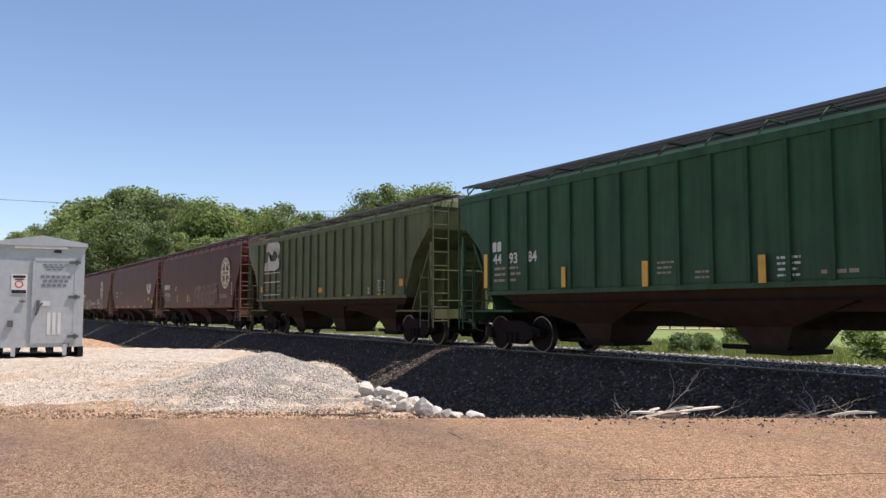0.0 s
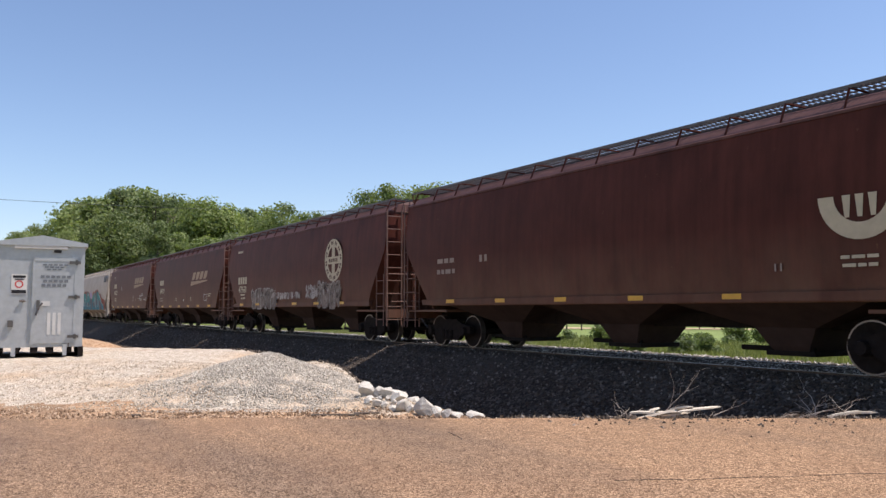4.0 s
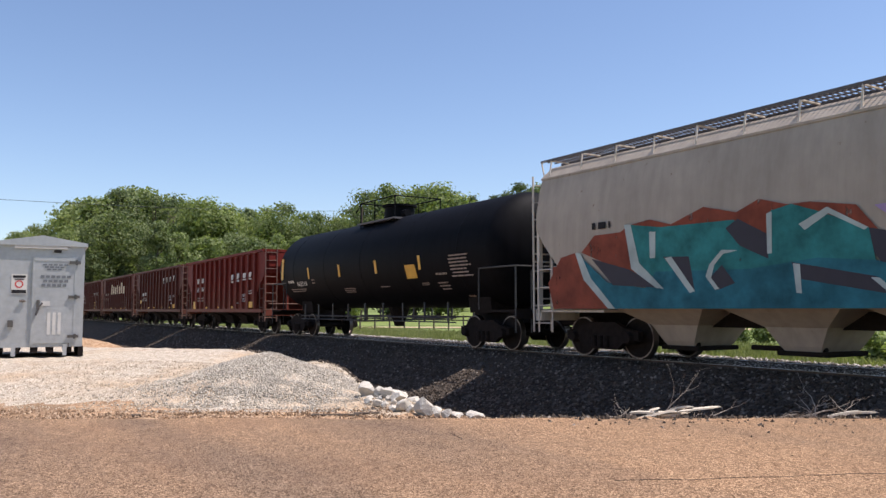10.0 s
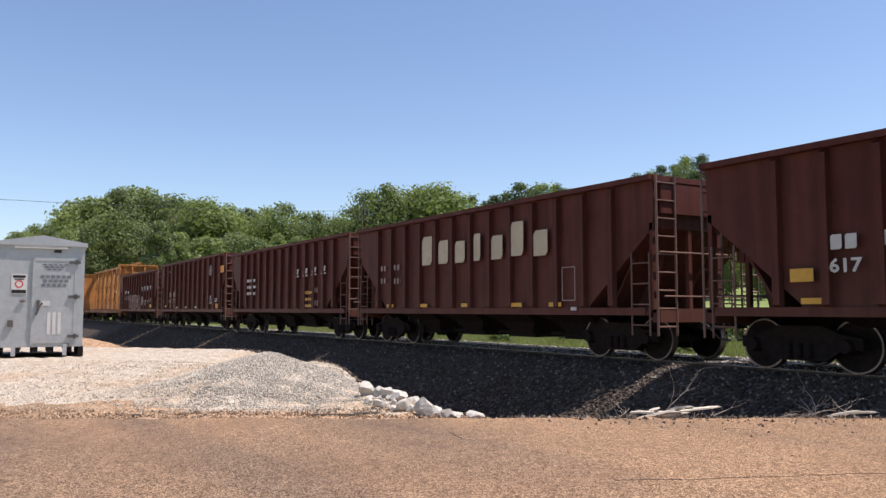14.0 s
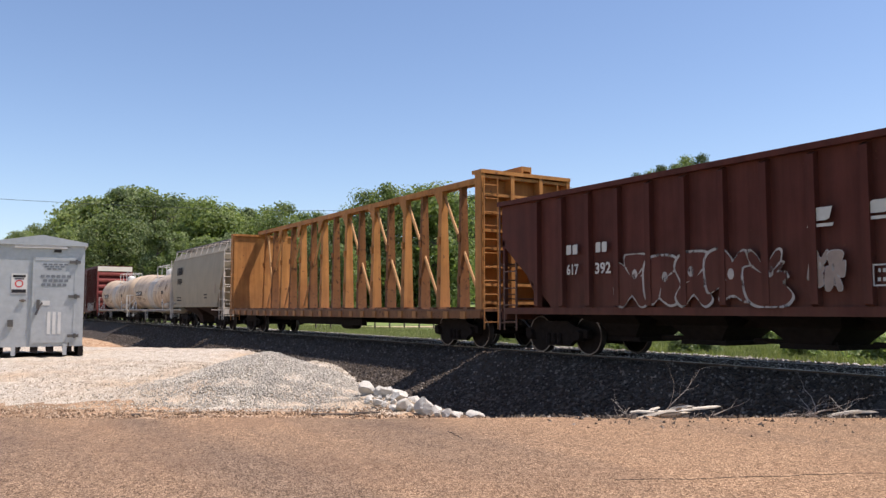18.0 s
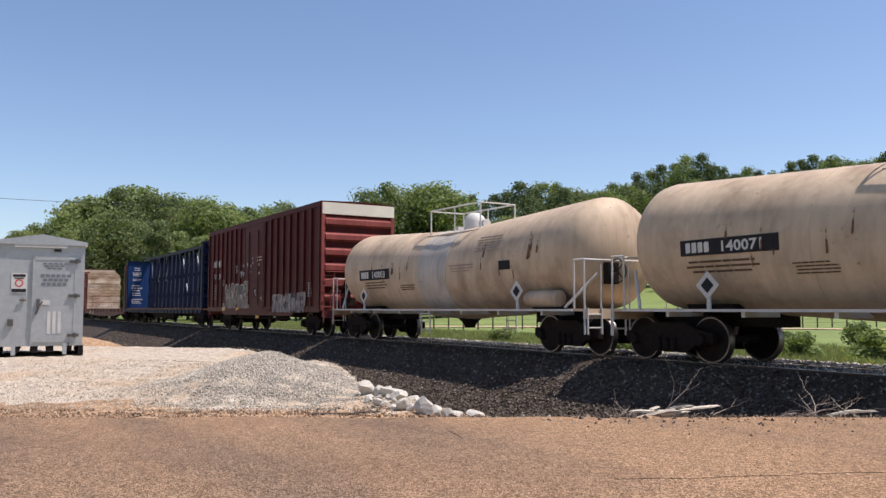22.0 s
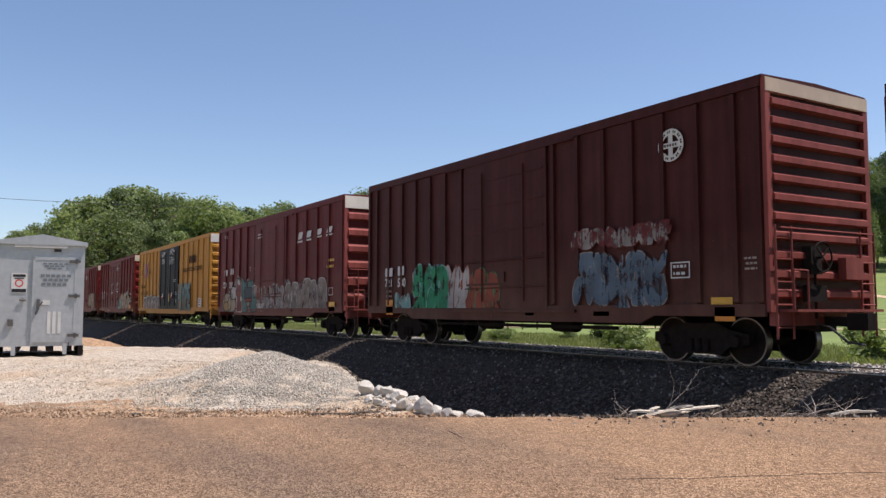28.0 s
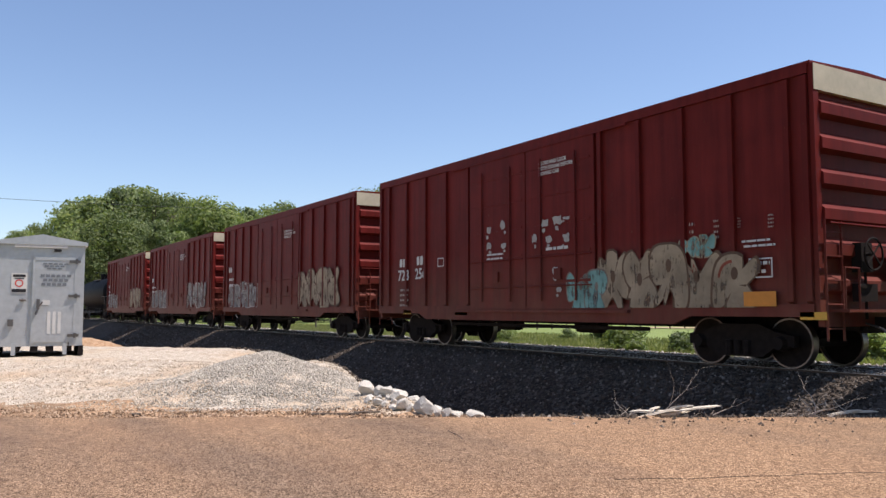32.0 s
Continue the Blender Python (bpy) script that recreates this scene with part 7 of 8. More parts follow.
car = CARS[3][0]
half_ring(car, 6.23, 2.90, 0.72, CREAM, -1.612)
bars(car, 5.84, 1.94, 2, 0.83, 0.083, CREAM, -1.612, 41)
bars(car, 4.64, 1.87, 1, 0.22, 0.204, FADED, -1.612, 42)
patch(car, 7.33, 1.64, 0.38, 0.22, YELLOW, -1.612)
bars(car, -6.66, 2.54, 2, 1.27, 0.193, FADED, -1.612, 44)
bars(car, -4.38, 2.55, 1, 0.42, 0.284, FADED, -1.612, 45)
patch(car, -5.85, 1.32, 0.42, 0.1, YELLOW, -1.612)
patch(car, -3.45, 1.32, 0.42, 0.1, YELLOW, -1.612)
patch(car, -1.05, 1.32, 0.42, 0.1, YELLOW, -1.612)
patch(car, 1.35, 1.32, 0.42, 0.1, YELLOW, -1.612)
patch(car, 3.75, 1.32, 0.42, 0.1, YELLOW, -1.612)

car = CARS[4][0]
ring_mark(car, 4.49, 2.91, 0.79, CREAM, -1.612, True)
spray(car, -4.76, -1.52, 1.12, 2.00, 5, GREYSPRAY, SPRAYWHITE, -1.612, 51, SPRAYINK, GHOST)
spray(car, -1.43, 1.25, 1.52, 1.82, 9, SPRAYWHITE, BROWN2, -1.612, 52, None, None)
spray(car, 1.87, 3.04, 1.52, 2.08, 4, SPRAYWHITE, BROWN2, -1.612, 53, None, None)
spray(car, 3.04, 5.11, 1.10, 2.12, 5, GREYSPRAY, SPRAYWHITE, -1.612, 54, SPRAYINK, GHOST)
block_letters(car, -6.86, 2.31, 1.36, 0.34, 4, CREAM, -1.612, 0, False, 0.22)
lettering(car, "479630", -6.78, 1.90, 0.32, CREAM, -1.612, width=0.88)
bars(car, -6.49, 1.83, 2, 0.84, 0.101, CREAM, -1.612, 59)
patch(car, -6.30, 1.33, 0.5, 0.1, YELLOW, -1.612)
patch(car, -4.00, 1.33, 0.5, 0.1, YELLOW, -1.612)
patch(car, -1.70, 1.33, 0.5, 0.1, YELLOW, -1.612)
patch(car, 0.60, 1.33, 0.5, 0.1, YELLOW, -1.612)
patch(car, 2.90, 1.33, 0.5, 0.1, YELLOW, -1.612)
patch(car, 5.20, 1.33, 0.5, 0.1, YELLOW, -1.612)
bars(car, -6.98, 3.92, 1, 0.88, 0.152, CREAM, -1.612, 66)

car = CARS[5][0]
slanted_mark(car, 1.95, 3.3, 2.80, MARK, -1.612)
block_letters(car, -6.20, 2.68, 1.07, 0.33, 4, CREAM, -1.612, 0, False, 0.22)
lettering(car, "496719", -6.13, 2.14, 0.33, CREAM, -1.612, width=0.90)
bars(car, -6.18, 1.87, 2, 1.15, 0.106, FADED, -1.612, 71)
patch(car, -5.35, 1.30, 0.5, 0.1, YELLOW, -1.612)
patch(car, -3.15, 1.30, 0.5, 0.1, YELLOW, -1.612)
patch(car, -0.95, 1.30, 0.5, 0.1, YELLOW, -1.612)
patch(car, 1.25, 1.30, 0.5, 0.1, YELLOW, -1.612)
patch(car, 3.45, 1.30, 0.5, 0.1, YELLOW, -1.612)
patch(car, 5.65, 1.30, 0.5, 0.1, YELLOW, -1.612)
bars(car, -1.93, 1.80, 2, 0.46, 0.066, CREAM, -1.612, 78)
patch(car, 0.12, 1.65, 0.16, 0.12, WHITE, -1.612)
bars(car, 1.63, 1.82, 3, 0.38, 0.049, CREAM, -1.612, 80)
outline_box(car, 4.59, 5.15, 1.58, 1.94, WHITE, -1.612)
bars(car, 5.31, 1.97, 2, 0.71, 0.069, CREAM, -1.612, 82)

car = CARS[6][0]
slanted_mark(car, 2.75, 3.3, 3.03, MARK, -1.612)
block_letters(car, -5.80, 2.88, 1.13, 0.34, 4, CREAM, -1.612, 0, False, 0.22)
lettering(car, "484225", -5.71, 2.35, 0.33, CREAM, -1.612, width=1.05)
outline_box(car, -2.57, -2.28, 2.67, 2.93, WHITE, -1.612)
outline_box(car, 4.72, 5.21, 1.78, 2.14, WHITE, -1.612)
bars(car, 4.79, 2.06, 2, 0.37, 0.093, WHITE, -1.612, 89)
ring_mark(car, 5.40, 1.84, 0.11, CREAM, -1.612, False)
bars(car, 5.21, 2.26, 2, 0.71, 0.074, WHITE, -1.612, 91)
bars(car, 2.00, 2.15, 4, 0.78, 0.070, FADED, -1.612, 92)
bars(car, 3.25, 1.90, 2, 0.43, 0.050, CREAM, -1.612, 93)
bars(car, 4.01, 1.96, 1, 0.55, 0.094, CREAM, -1.612, 94)
patch(car, 6.40, 1.84, 0.28, 0.09, WHITE, -1.612)
patch(car, 6.99, 1.85, 0.29, 0.26, FADED, -1.612)
patch(car, -6.00, 1.32, 0.5, 0.1, YELLOW, -1.612)
patch(car, -3.90, 1.32, 0.5, 0.1, YELLOW, -1.612)
patch(car, -1.80, 1.32, 0.5, 0.1, YELLOW, -1.612)
patch(car, 0.30, 1.32, 0.5, 0.1, YELLOW, -1.612)
patch(car, 2.40, 1.32, 0.5, 0.1, YELLOW, -1.612)
patch(car, 4.50, 1.32, 0.5, 0.1, YELLOW, -1.612)
bars(car, -5.58, 2.04, 2, 0.97, 0.105, CREAM, -1.612, 103)
bars(car, -5.71, 3.84, 2, 0.50, 0.075, CREAM, -1.612, 104)

car = CARS[7][0]
block_letters(car, 7.20, 3.56, 1.42, 0.57, 4, NAVY, -1.620, 0.3, False, 0.12)
bars(car, -7.23, 2.99, 1, 0.78, 0.221, INK, -1.620, 107)
mural_piece(car, "graffiti_cloud", RUST_ORANGE, -1.6215, -7.55, 2.36, -7.12, 2.71, -6.31, 2.72, -6.08, 2.84, -5.48, 2.91, -4.91, 2.76, -4.10, 3.02, -3.36, 2.84, -2.88, 3.03, -2.32, 2.87, -1.90, 2.87, -1.10, 2.73, -0.72, 2.26, -2.66, 1.80, -6.08, 1.83)
mural_piece(car, "graffiti_cloud", RUST_ORANGE, -1.6215, -8.73, 1.70, -8.26, 2.28, -7.72, 2.37, -6.71, 1.10, -8.54, 1.10)
mural_piece(car, "graffiti_cloud", RUST_ORANGE, -1.6215, 0.83, 2.42, 1.35, 2.85, 1.91, 2.85, 2.21, 2.66, 2.67, 2.98, 3.22, 2.93, 3.69, 3.00, 4.19, 2.95, 4.33, 2.68, 4.70, 2.44, 5.06, 2.58, 5.57, 2.54, 6.06, 2.27, 6.73, 2.06, 7.22, 2.10, 7.75, 1.91, 7.78, 1.10, 7.62, 1.10, 7.42, 1.63, 6.59, 1.59, 4.70, 2.08, 1.48, 2.26)
mural_piece(car, "graffiti_cloud", RUST_ORANGE, -1.6215, 7.78, 1.85, 8.00, 1.72, 8.24, 1.54, 8.41, 1.10, 7.78, 1.10)
mural_piece(car, "graffiti_shadow", NAVY, -1.6230, -1.19, 2.48, -0.91, 2.35, -0.10, 2.16, 0.84, 2.10, 0.96, 1.10, 0.33, 1.10, -0.63, 1.65)
mural_piece(car, "graffiti_shadow", NAVY, -1.6230, 1.97, 2.64, 2.24, 2.75, 2.81, 2.59, 3.33, 2.91, 4.19, 2.75, 4.70, 2.37, 5.40, 1.94, 6.29, 1.54, 6.89, 1.10, 3.22, 1.10, 2.67, 1.72)
mural_piece(car, "graffiti_letter", TEAL, -1.6245, -6.16, 2.87, -5.19, 2.73, -3.42, 2.71, -2.71, 2.39, -2.66, 2.79, -2.24, 2.87, -1.79, 2.71, -0.91, 2.35, -0.81, 1.80, -1.79, 1.80, -3.12, 1.69, -5.33, 1.71, -6.00, 2.01)
mural_piece(car, "graffiti_letter", TEAL, -1.6245, 0.76, 2.23, 1.86, 2.74, 2.07, 2.48, 2.48, 1.78, 1.33, 1.75, 0.65, 1.71)
mural_piece(car, "graffiti_letter", TEAL, -1.6245, 2.21, 2.77, 2.81, 2.62, 3.09, 1.82, 2.67, 1.95)
mural_piece(car, "graffiti_letter", TEAL, -1.6245, 3.33, 2.92, 3.89, 2.72, 4.09, 2.04, 3.59, 2.10)
mural_piece(car, "graffiti_letter", TEAL, -1.6245, 4.70, 2.44, 5.06, 2.44, 5.57, 2.17, 6.51, 1.66, 6.89, 1.61, 6.91, 1.40, 6.36, 1.54, 5.40, 1.94, 4.70, 2.08)
star_mark(car, -0.28, 2.52, 0.56, LILAC, -1.6245)
star_mark(car, 0.22, 2.38, 0.36, LILAC, -1.6250)
mural_piece(car, "graffiti_band", MURALBLUE, -1.6260, -7.72, 2.37, -6.71, 1.66, -5.63, 1.52, -5.33, 1.84, -3.12, 1.80, -1.79, 1.93, -0.81, 1.84, -0.18, 1.64, 0.37, 1.10, -6.71, 1.10)
mural_piece(car, "graffiti_band", MURALBLUE, -1.6260, 0.65, 1.87, 1.33, 1.97, 2.42, 1.85, 2.61, 1.61, 3.18, 1.28, 3.17, 1.10, 0.96, 1.10, 0.59, 1.62)
mural_piece(car, "graffiti_band", MURALBLUE, -1.6260, 2.65, 2.05, 3.05, 2.00, 3.33, 1.10, 3.01, 1.47)
mural_piece(car, "graffiti_band", MURALBLUE, -1.6260, 3.59, 2.20, 4.09, 2.11, 4.70, 1.58, 5.06, 1.10, 3.35, 1.10, 3.18, 1.53, 4.04, 1.59)
mural_piece(car, "graffiti_band", MURALBLUE, -1.6260, 5.98, 1.71, 6.51, 1.65, 6.91, 1.57, 7.52, 1.43, 7.65, 1.10, 6.89, 1.10)
mural_piece(car, "graffiti_letter", TEAL, -1.6275, 3.89, 2.72, 4.19, 2.75, 4.66, 2.55, 4.63, 2.01, 4.28, 1.94, 4.09, 2.15)
mural_piece(car, "graffiti_shadow", NAVY, -1.6275, -2.27, 1.88, -0.81, 1.59, -0.52, 1.30, -2.11, 1.59)
mural_piece(car, "graffiti_shadow", NAVY, -1.6275, -3.60, 2.57, -3.33, 2.72, -2.71, 2.39, -2.71, 1.96, -3.30, 2.23)
mural_piece(car, "graffiti_shadow", NAVY, -1.6275, -3.98, 1.68, -3.70, 1.90, -3.42, 1.56, -3.81, 1.44)
mural_piece(car, "graffiti_shadow", NAVY, -1.6275, -5.12, 2.13, -4.47, 2.10, -4.34, 1.41, -4.63, 1.59)
mural_piece(car, "graffiti_shadow", NAVY, -1.6275, -7.21, 2.20, -6.08, 1.92, -5.12, 1.51, -6.55, 1.60)
mural_piece(car, "graffiti_shadow", NAVY, -1.6275, 1.26, 1.80, 1.96, 1.85, 2.32, 1.51, 2.30, 1.35, 1.69, 1.39, 1.33, 1.58)
mural_piece(car, "graffiti_band", MURALBLUE, -1.6290, 4.28, 1.97, 4.63, 2.01, 4.97, 1.43, 5.15, 1.10, 5.03, 1.10, 4.56, 1.48)
mural_piece(car, "graffiti_highlight", MURALWHITE, -1.6290, -0.91, 1.58, -0.77, 1.57, -0.46, 1.30, -0.54, 1.26)
mural_piece(car, "graffiti_highlight", MURALWHITE, -1.6290, -2.11, 2.51, -1.59, 2.75, -0.92, 2.36, -0.98, 2.32, -1.57, 2.64, -2.00, 2.40)
mural_piece(car, "graffiti_highlight", MURALWHITE, -1.6290, -2.24, 1.86, -2.11, 1.84, -2.09, 1.35, -2.19, 1.36)
mural_piece(car, "graffiti_highlight", MURALWHITE, -1.6290, -2.73, 2.75, -2.62, 2.78, -2.64, 2.05, -2.73, 2.05)
mural_piece(car, "graffiti_highlight", MURALWHITE, -1.6290, -4.08, 1.70, -3.98, 1.93, -3.70, 2.18, -3.33, 2.15, -3.67, 2.10, -3.87, 1.91, -3.95, 1.67, -3.77, 1.46, -3.87, 1.45)
mural_piece(car, "graffiti_highlight", MURALWHITE, -1.6290, -5.08, 2.10, -4.91, 2.12, -4.34, 1.43, -4.47, 1.40)
mural_piece(car, "graffiti_highlight", MURALWHITE, -1.6290, -5.48, 2.66, -5.31, 2.65, -5.33, 2.12, -5.48, 2.12)
mural_piece(car, "graffiti_highlight", MURALWHITE, -1.6290, -6.19, 2.87, -6.00, 2.85, -5.78, 2.04, -5.12, 1.49, -5.33, 1.52, -6.00, 1.92)
mural_piece(car, "graffiti_highlight", MURALWHITE, -1.6290, -7.76, 2.37, -7.57, 2.34, -7.24, 1.77, -6.50, 1.10, -6.71, 1.10, -7.48, 1.75)
mural_piece(car, "graffiti_highlight", MURALWHITE, -1.6290, 1.22, 1.82, 1.33, 1.91, 1.96, 1.87, 1.37, 1.83, 1.32, 1.66, 1.49, 1.47, 1.33, 1.56)
mural_piece(car, "graffiti_highlight", MURALWHITE, -1.6290, 1.81, 2.74, 1.89, 2.74, 2.32, 1.99, 2.67, 1.60, 3.18, 1.31, 3.17, 1.24, 2.61, 1.54, 2.24, 1.94)
mural_piece(car, "graffiti_highlight", MURALWHITE, -1.6290, 2.21, 2.77, 2.29, 2.78, 3.07, 1.95, 3.35, 1.10, 3.24, 1.10, 2.96, 1.90)
mural_piece(car, "graffiti_highlight", MURALWHITE, -1.6290, 4.04, 2.12, 4.14, 2.11, 4.41, 1.45, 4.09, 1.34, 4.04, 1.41, 4.28, 1.46)
mural_piece(car, "graffiti_highlight", MURALWHITE, -1.6290, 4.70, 2.45, 5.06, 2.47, 5.67, 2.16, 6.53, 1.66, 6.50, 1.62, 5.57, 2.09, 5.04, 2.39, 4.70, 2.38)
mural_piece(car, "graffiti_highlight", MURALWHITE, -1.6305, 4.55, 1.96, 4.67, 1.98, 5.10, 1.43, 5.17, 1.10, 5.08, 1.10, 4.97, 1.42)
lettering(car, "15272", -7.23, 2.32, 0.22, INK, -1.620, width=1.11)
patch(car, 7.63, 1.47, 0.28, 0.83, RUST_ORANGE, -1.620)
patch(car, -8.09, 1.61, 0.93, 0.94, RUST_ORANGE, -1.620)

car = CARS[9][0]
block_letters(car, 1.97, 2.42, 0.53, 0.40, 1, WHITE, -1.652, 0.3, True, 0.22)
block_letters(car, 2.84, 2.45, 0.60, 0.40, 1, WHITE, -1.652, 0.3, True, 0.22)
block_letters(car, 3.79, 2.49, 0.72, 0.34, 1, WHITE, -1.652, 0.3, True, 0.22)
block_letters(car, 4.79, 2.50, 0.49, 0.34, 1, WHITE, -1.652, 0.3, True, 0.22)
block_letters(car, -4.32, 2.54, 0.48, 0.26, 2, WHITE, -1.652, 0, False, 0.22)
block_letters(car, -3.37, 2.55, 0.45, 0.25, 2, WHITE, -1.652, 0, False, 0.22)
lettering(car, "618", -4.35, 2.07, 0.24, WHITE, -1.652, width=0.99)
lettering(car, "366", -3.37, 2.10, 0.23, WHITE, -1.652, width=1.01)
bars(car, -4.26, 1.75, 2, 1.39, 0.091, FADED, -1.652, 160)
outline_box(car, 3.91, 4.38, 1.48, 1.83, WHITE, -1.652)
bars(car, 3.99, 1.77, 2, 0.32, 0.090, WHITE, -1.652, 162)
bars(car, 4.86, 1.98, 2, 0.52, 0.065, WHITE, -1.652, 163)
patch(car, 5.17, 1.32, 0.54, 0.27, YELLOW, -1.652)
patch(car, -4.84, 1.33, 0.41, 0.41, YELLOW, -1.652)
bars(car, 3.01, 1.44, 1, 0.48, 0.093, FADED, -1.652, 166)
patch(car, -4.50, 1.20, 0.35, 0.1, YELLOW, -1.652)
patch(car, -2.30, 1.20, 0.35, 0.1, YELLOW, -1.652)
patch(car, 0.00, 1.20, 0.35, 0.1, YELLOW, -1.652)
patch(car, 2.30, 1.20, 0.35, 0.1, YELLOW, -1.652)

car = CARS[10][0]
block_letters(car, 1.94, 2.81, 0.49, 0.33, 1, WHITE, -1.652, 0.3, True, 0.22)
block_letters(car, 2.80, 2.85, 0.53, 0.32, 1, WHITE, -1.652, 0.3, True, 0.22)
block_letters(car, 3.78, 2.89, 0.45, 0.29, 1, WHITE, -1.652, 0.3, True, 0.22)
block_letters(car, 4.75, 2.91, 0.38, 0.31, 1, WHITE, -1.652, 0.3, True, 0.22)
block_letters(car, -4.27, 2.04, 0.50, 0.24, 2, WHITE, -1.652, 0, False, 0.22)
block_letters(car, -3.41, 2.06, 0.44, 0.23, 2, WHITE, -1.652, 0, False, 0.22)
lettering(car, "617", -4.31, 1.68, 0.22, WHITE, -1.652, width=1.21)
lettering(car, "515", -3.38, 1.70, 0.23, WHITE, -1.652, width=1.09)
outline_box(car, 3.83, 4.35, 1.66, 1.99, WHITE, -1.652)
bars(car, 3.92, 1.92, 2, 0.38, 0.088, WHITE, -1.652, 181)
bars(car, 4.83, 2.00, 2, 0.42, 0.053, WHITE, -1.652, 182)
patch(car, 5.10, 1.31, 0.54, 0.23, YELLOW, -1.652)
patch(car, 4.42, 1.49, 0.25, 0.08, WHITE, -1.652)
patch(car, -4.60, 1.22, 0.45, 0.1, YELLOW, -1.652)
patch(car, -2.20, 1.22, 0.45, 0.1, YELLOW, -1.652)
patch(car, -0.50, 1.22, 0.45, 0.1, YELLOW, -1.652)
patch(car, 1.90, 1.22, 0.45, 0.1, YELLOW, -1.652)
patch(car, 3.90, 1.22, 0.45, 0.1, YELLOW, -1.652)
patch(car, -4.80, 1.65, 0.43, 0.22, YELLOW, -1.652)

car = CARS[11][0]
block_letters(car, -2.37, 2.39, 0.57, 0.85, 1, CREAM, -1.652, 0, False, 0)
block_letters(car, -1.43, 2.39, 0.52, 0.67, 1, CREAM, -1.652, 0, False, 0)
block_letters(car, -0.54, 2.38, 0.50, 0.60, 1, CREAM, -1.652, 0, False, 0)
block_letters(car, 0.40, 2.39, 0.32, 0.73, 1, CREAM, -1.652, 0, False, 0)
block_letters(car, 1.23, 2.38, 0.50, 0.62, 1, CREAM, -1.652, 0, False, 0)
block_letters(car, 2.07, 2.42, 0.54, 0.86, 1, CREAM, -1.652, 0, False, 0)
block_letters(car, 3.01, 2.37, 0.54, 0.62, 1, CREAM, -1.652, 0, False, 0)
patch(car, -4.40, 1.20, 0.45, 0.1, YELLOW, -1.652)
patch(car, -2.30, 1.20, 0.45, 0.1, YELLOW, -1.652)
patch(car, 0.00, 1.20, 0.45, 0.1, YELLOW, -1.652)
patch(car, 2.30, 1.20, 0.45, 0.1, YELLOW, -1.652)
patch(car, 3.80, 1.20, 0.45, 0.1, YELLOW, -1.652)
bars(car, -5.06, 2.49, 2, 0.41, 0.249, FADED, -1.652, 204)
bars(car, -4.17, 2.50, 2, 0.47, 0.267, FADED, -1.652, 205)
outline_box(car, 4.06, 4.52, 1.28, 2.06, FADED, -1.652)
patch(car, 4.46, 1.10, 0.20, 0.08, WHITE, -1.652)

car = CARS[12][0]
block_letters(car, 1.88, 2.39, 0.42, 0.32, 1, WHITE, -1.652, 0.3, True, 0.22)
block_letters(car, 2.75, 2.40, 0.52, 0.31, 1, WHITE, -1.652, 0.3, True, 0.22)
block_letters(car, 3.66, 2.42, 0.49, 0.30, 1, WHITE, -1.652, 0.3, True, 0.22)
block_letters(car, 4.58, 2.43, 0.46, 0.30, 1, WHITE, -1.652, 0.3, True, 0.22)
bars(car, 2.99, 1.80, 3, 0.78, 0.160, YELLOW, -1.652, 213)
bars(car, -4.31, 2.49, 3, 1.41, 0.187, WHITE, -1.652, 214)
bars(car, 3.96, 1.93, 2, 0.37, 0.307, FADED, -1.652, 215)

car = CARS[13][0]
patch(car, 6.70, 3.18, 0.90, 0.36, ORANGE, -1.652, "placard", "orange warning placard")
ring_mark(car, 4.68, 3.19, 0.3, FADED, -1.652, True)
outline_box(car, 4.55, 5.00, 1.40, 1.72, WHITE, -1.652)
bars(car, 4.61, 1.66, 2, 0.34, 0.081, WHITE, -1.652, 220)
patch(car, 4.76, 1.80, 0.16, 0.09, WHITE, -1.652)
bars(car, 5.43, 1.68, 3, 0.73, 0.049, WHITE, -1.652, 222)
patch(car, 5.92, 1.28, 0.45, 0.25, ORANGE, -1.652)
block_letters(car, -4.64, 1.90, 0.58, 0.27, 2, MARK, -1.652, 0, False, 0.22)
block_letters(car, -3.57, 1.88, 0.49, 0.29, 2, MARK, -1.652, 0, False, 0.22)
lettering(car, "446", -4.71, 1.49, 0.28, MARK, -1.652, width=1.05)
lettering(car, "277", -3.73, 1.48, 0.28, MARK, -1.652, width=1.05)
bars(car, -4.6, 1.38, 2, 0.5, 0.07, MARK, -1.652, 226)
bars(car, -3.6, 1.38, 2, 0.5, 0.07, MARK, -1.652, 227)
bars(car, -4.85, 3.52, 1, 0.6, 0.1, FADED, -1.652, 228)
patch(car, -5.60, 1.30, 0.4, 0.13, YELLOW, -1.652)
for x in (-2.6, -0.45, 1.75):
    patch(car, x, 1.22, 0.42, 0.1, CREAM, -1.652)

car = CARS[14][0]
block_letters(car, 1.96, 2.42, 0.45, 0.32, 1, WHITE, -1.652, 0.3, True, 0.22)
block_letters(car, 2.94, 2.46, 0.43, 0.30, 1, WHITE, -1.652, 0.3, True, 0.22)
block_letters(car, 3.87, 2.46, 0.46, 0.29, 1, WHITE, -1.652, 0.3, True, 0.22)
block_letters(car, 4.86, 2.50, 0.34, 0.26, 1, WHITE, -1.652, 0.3, True, 0.22)
spray(car, -2.47, 1.54, 1.12, 2.15, 5, OPENBROWN, SPRAYWHITE, -1.662, 151, None, None)
spray(car, 1.96, 2.53, 1.38, 2.04, 2, FADED, SPRAYWHITE, -1.662, 152, None, None)
spray(car, 4.81, 5.35, 1.57, 1.88, 3, OPENBROWN, SPRAYWHITE, -1.662, 153, None, None)
outline_box(car, 3.00, 3.46, 1.43, 1.77, WHITE, -1.652)
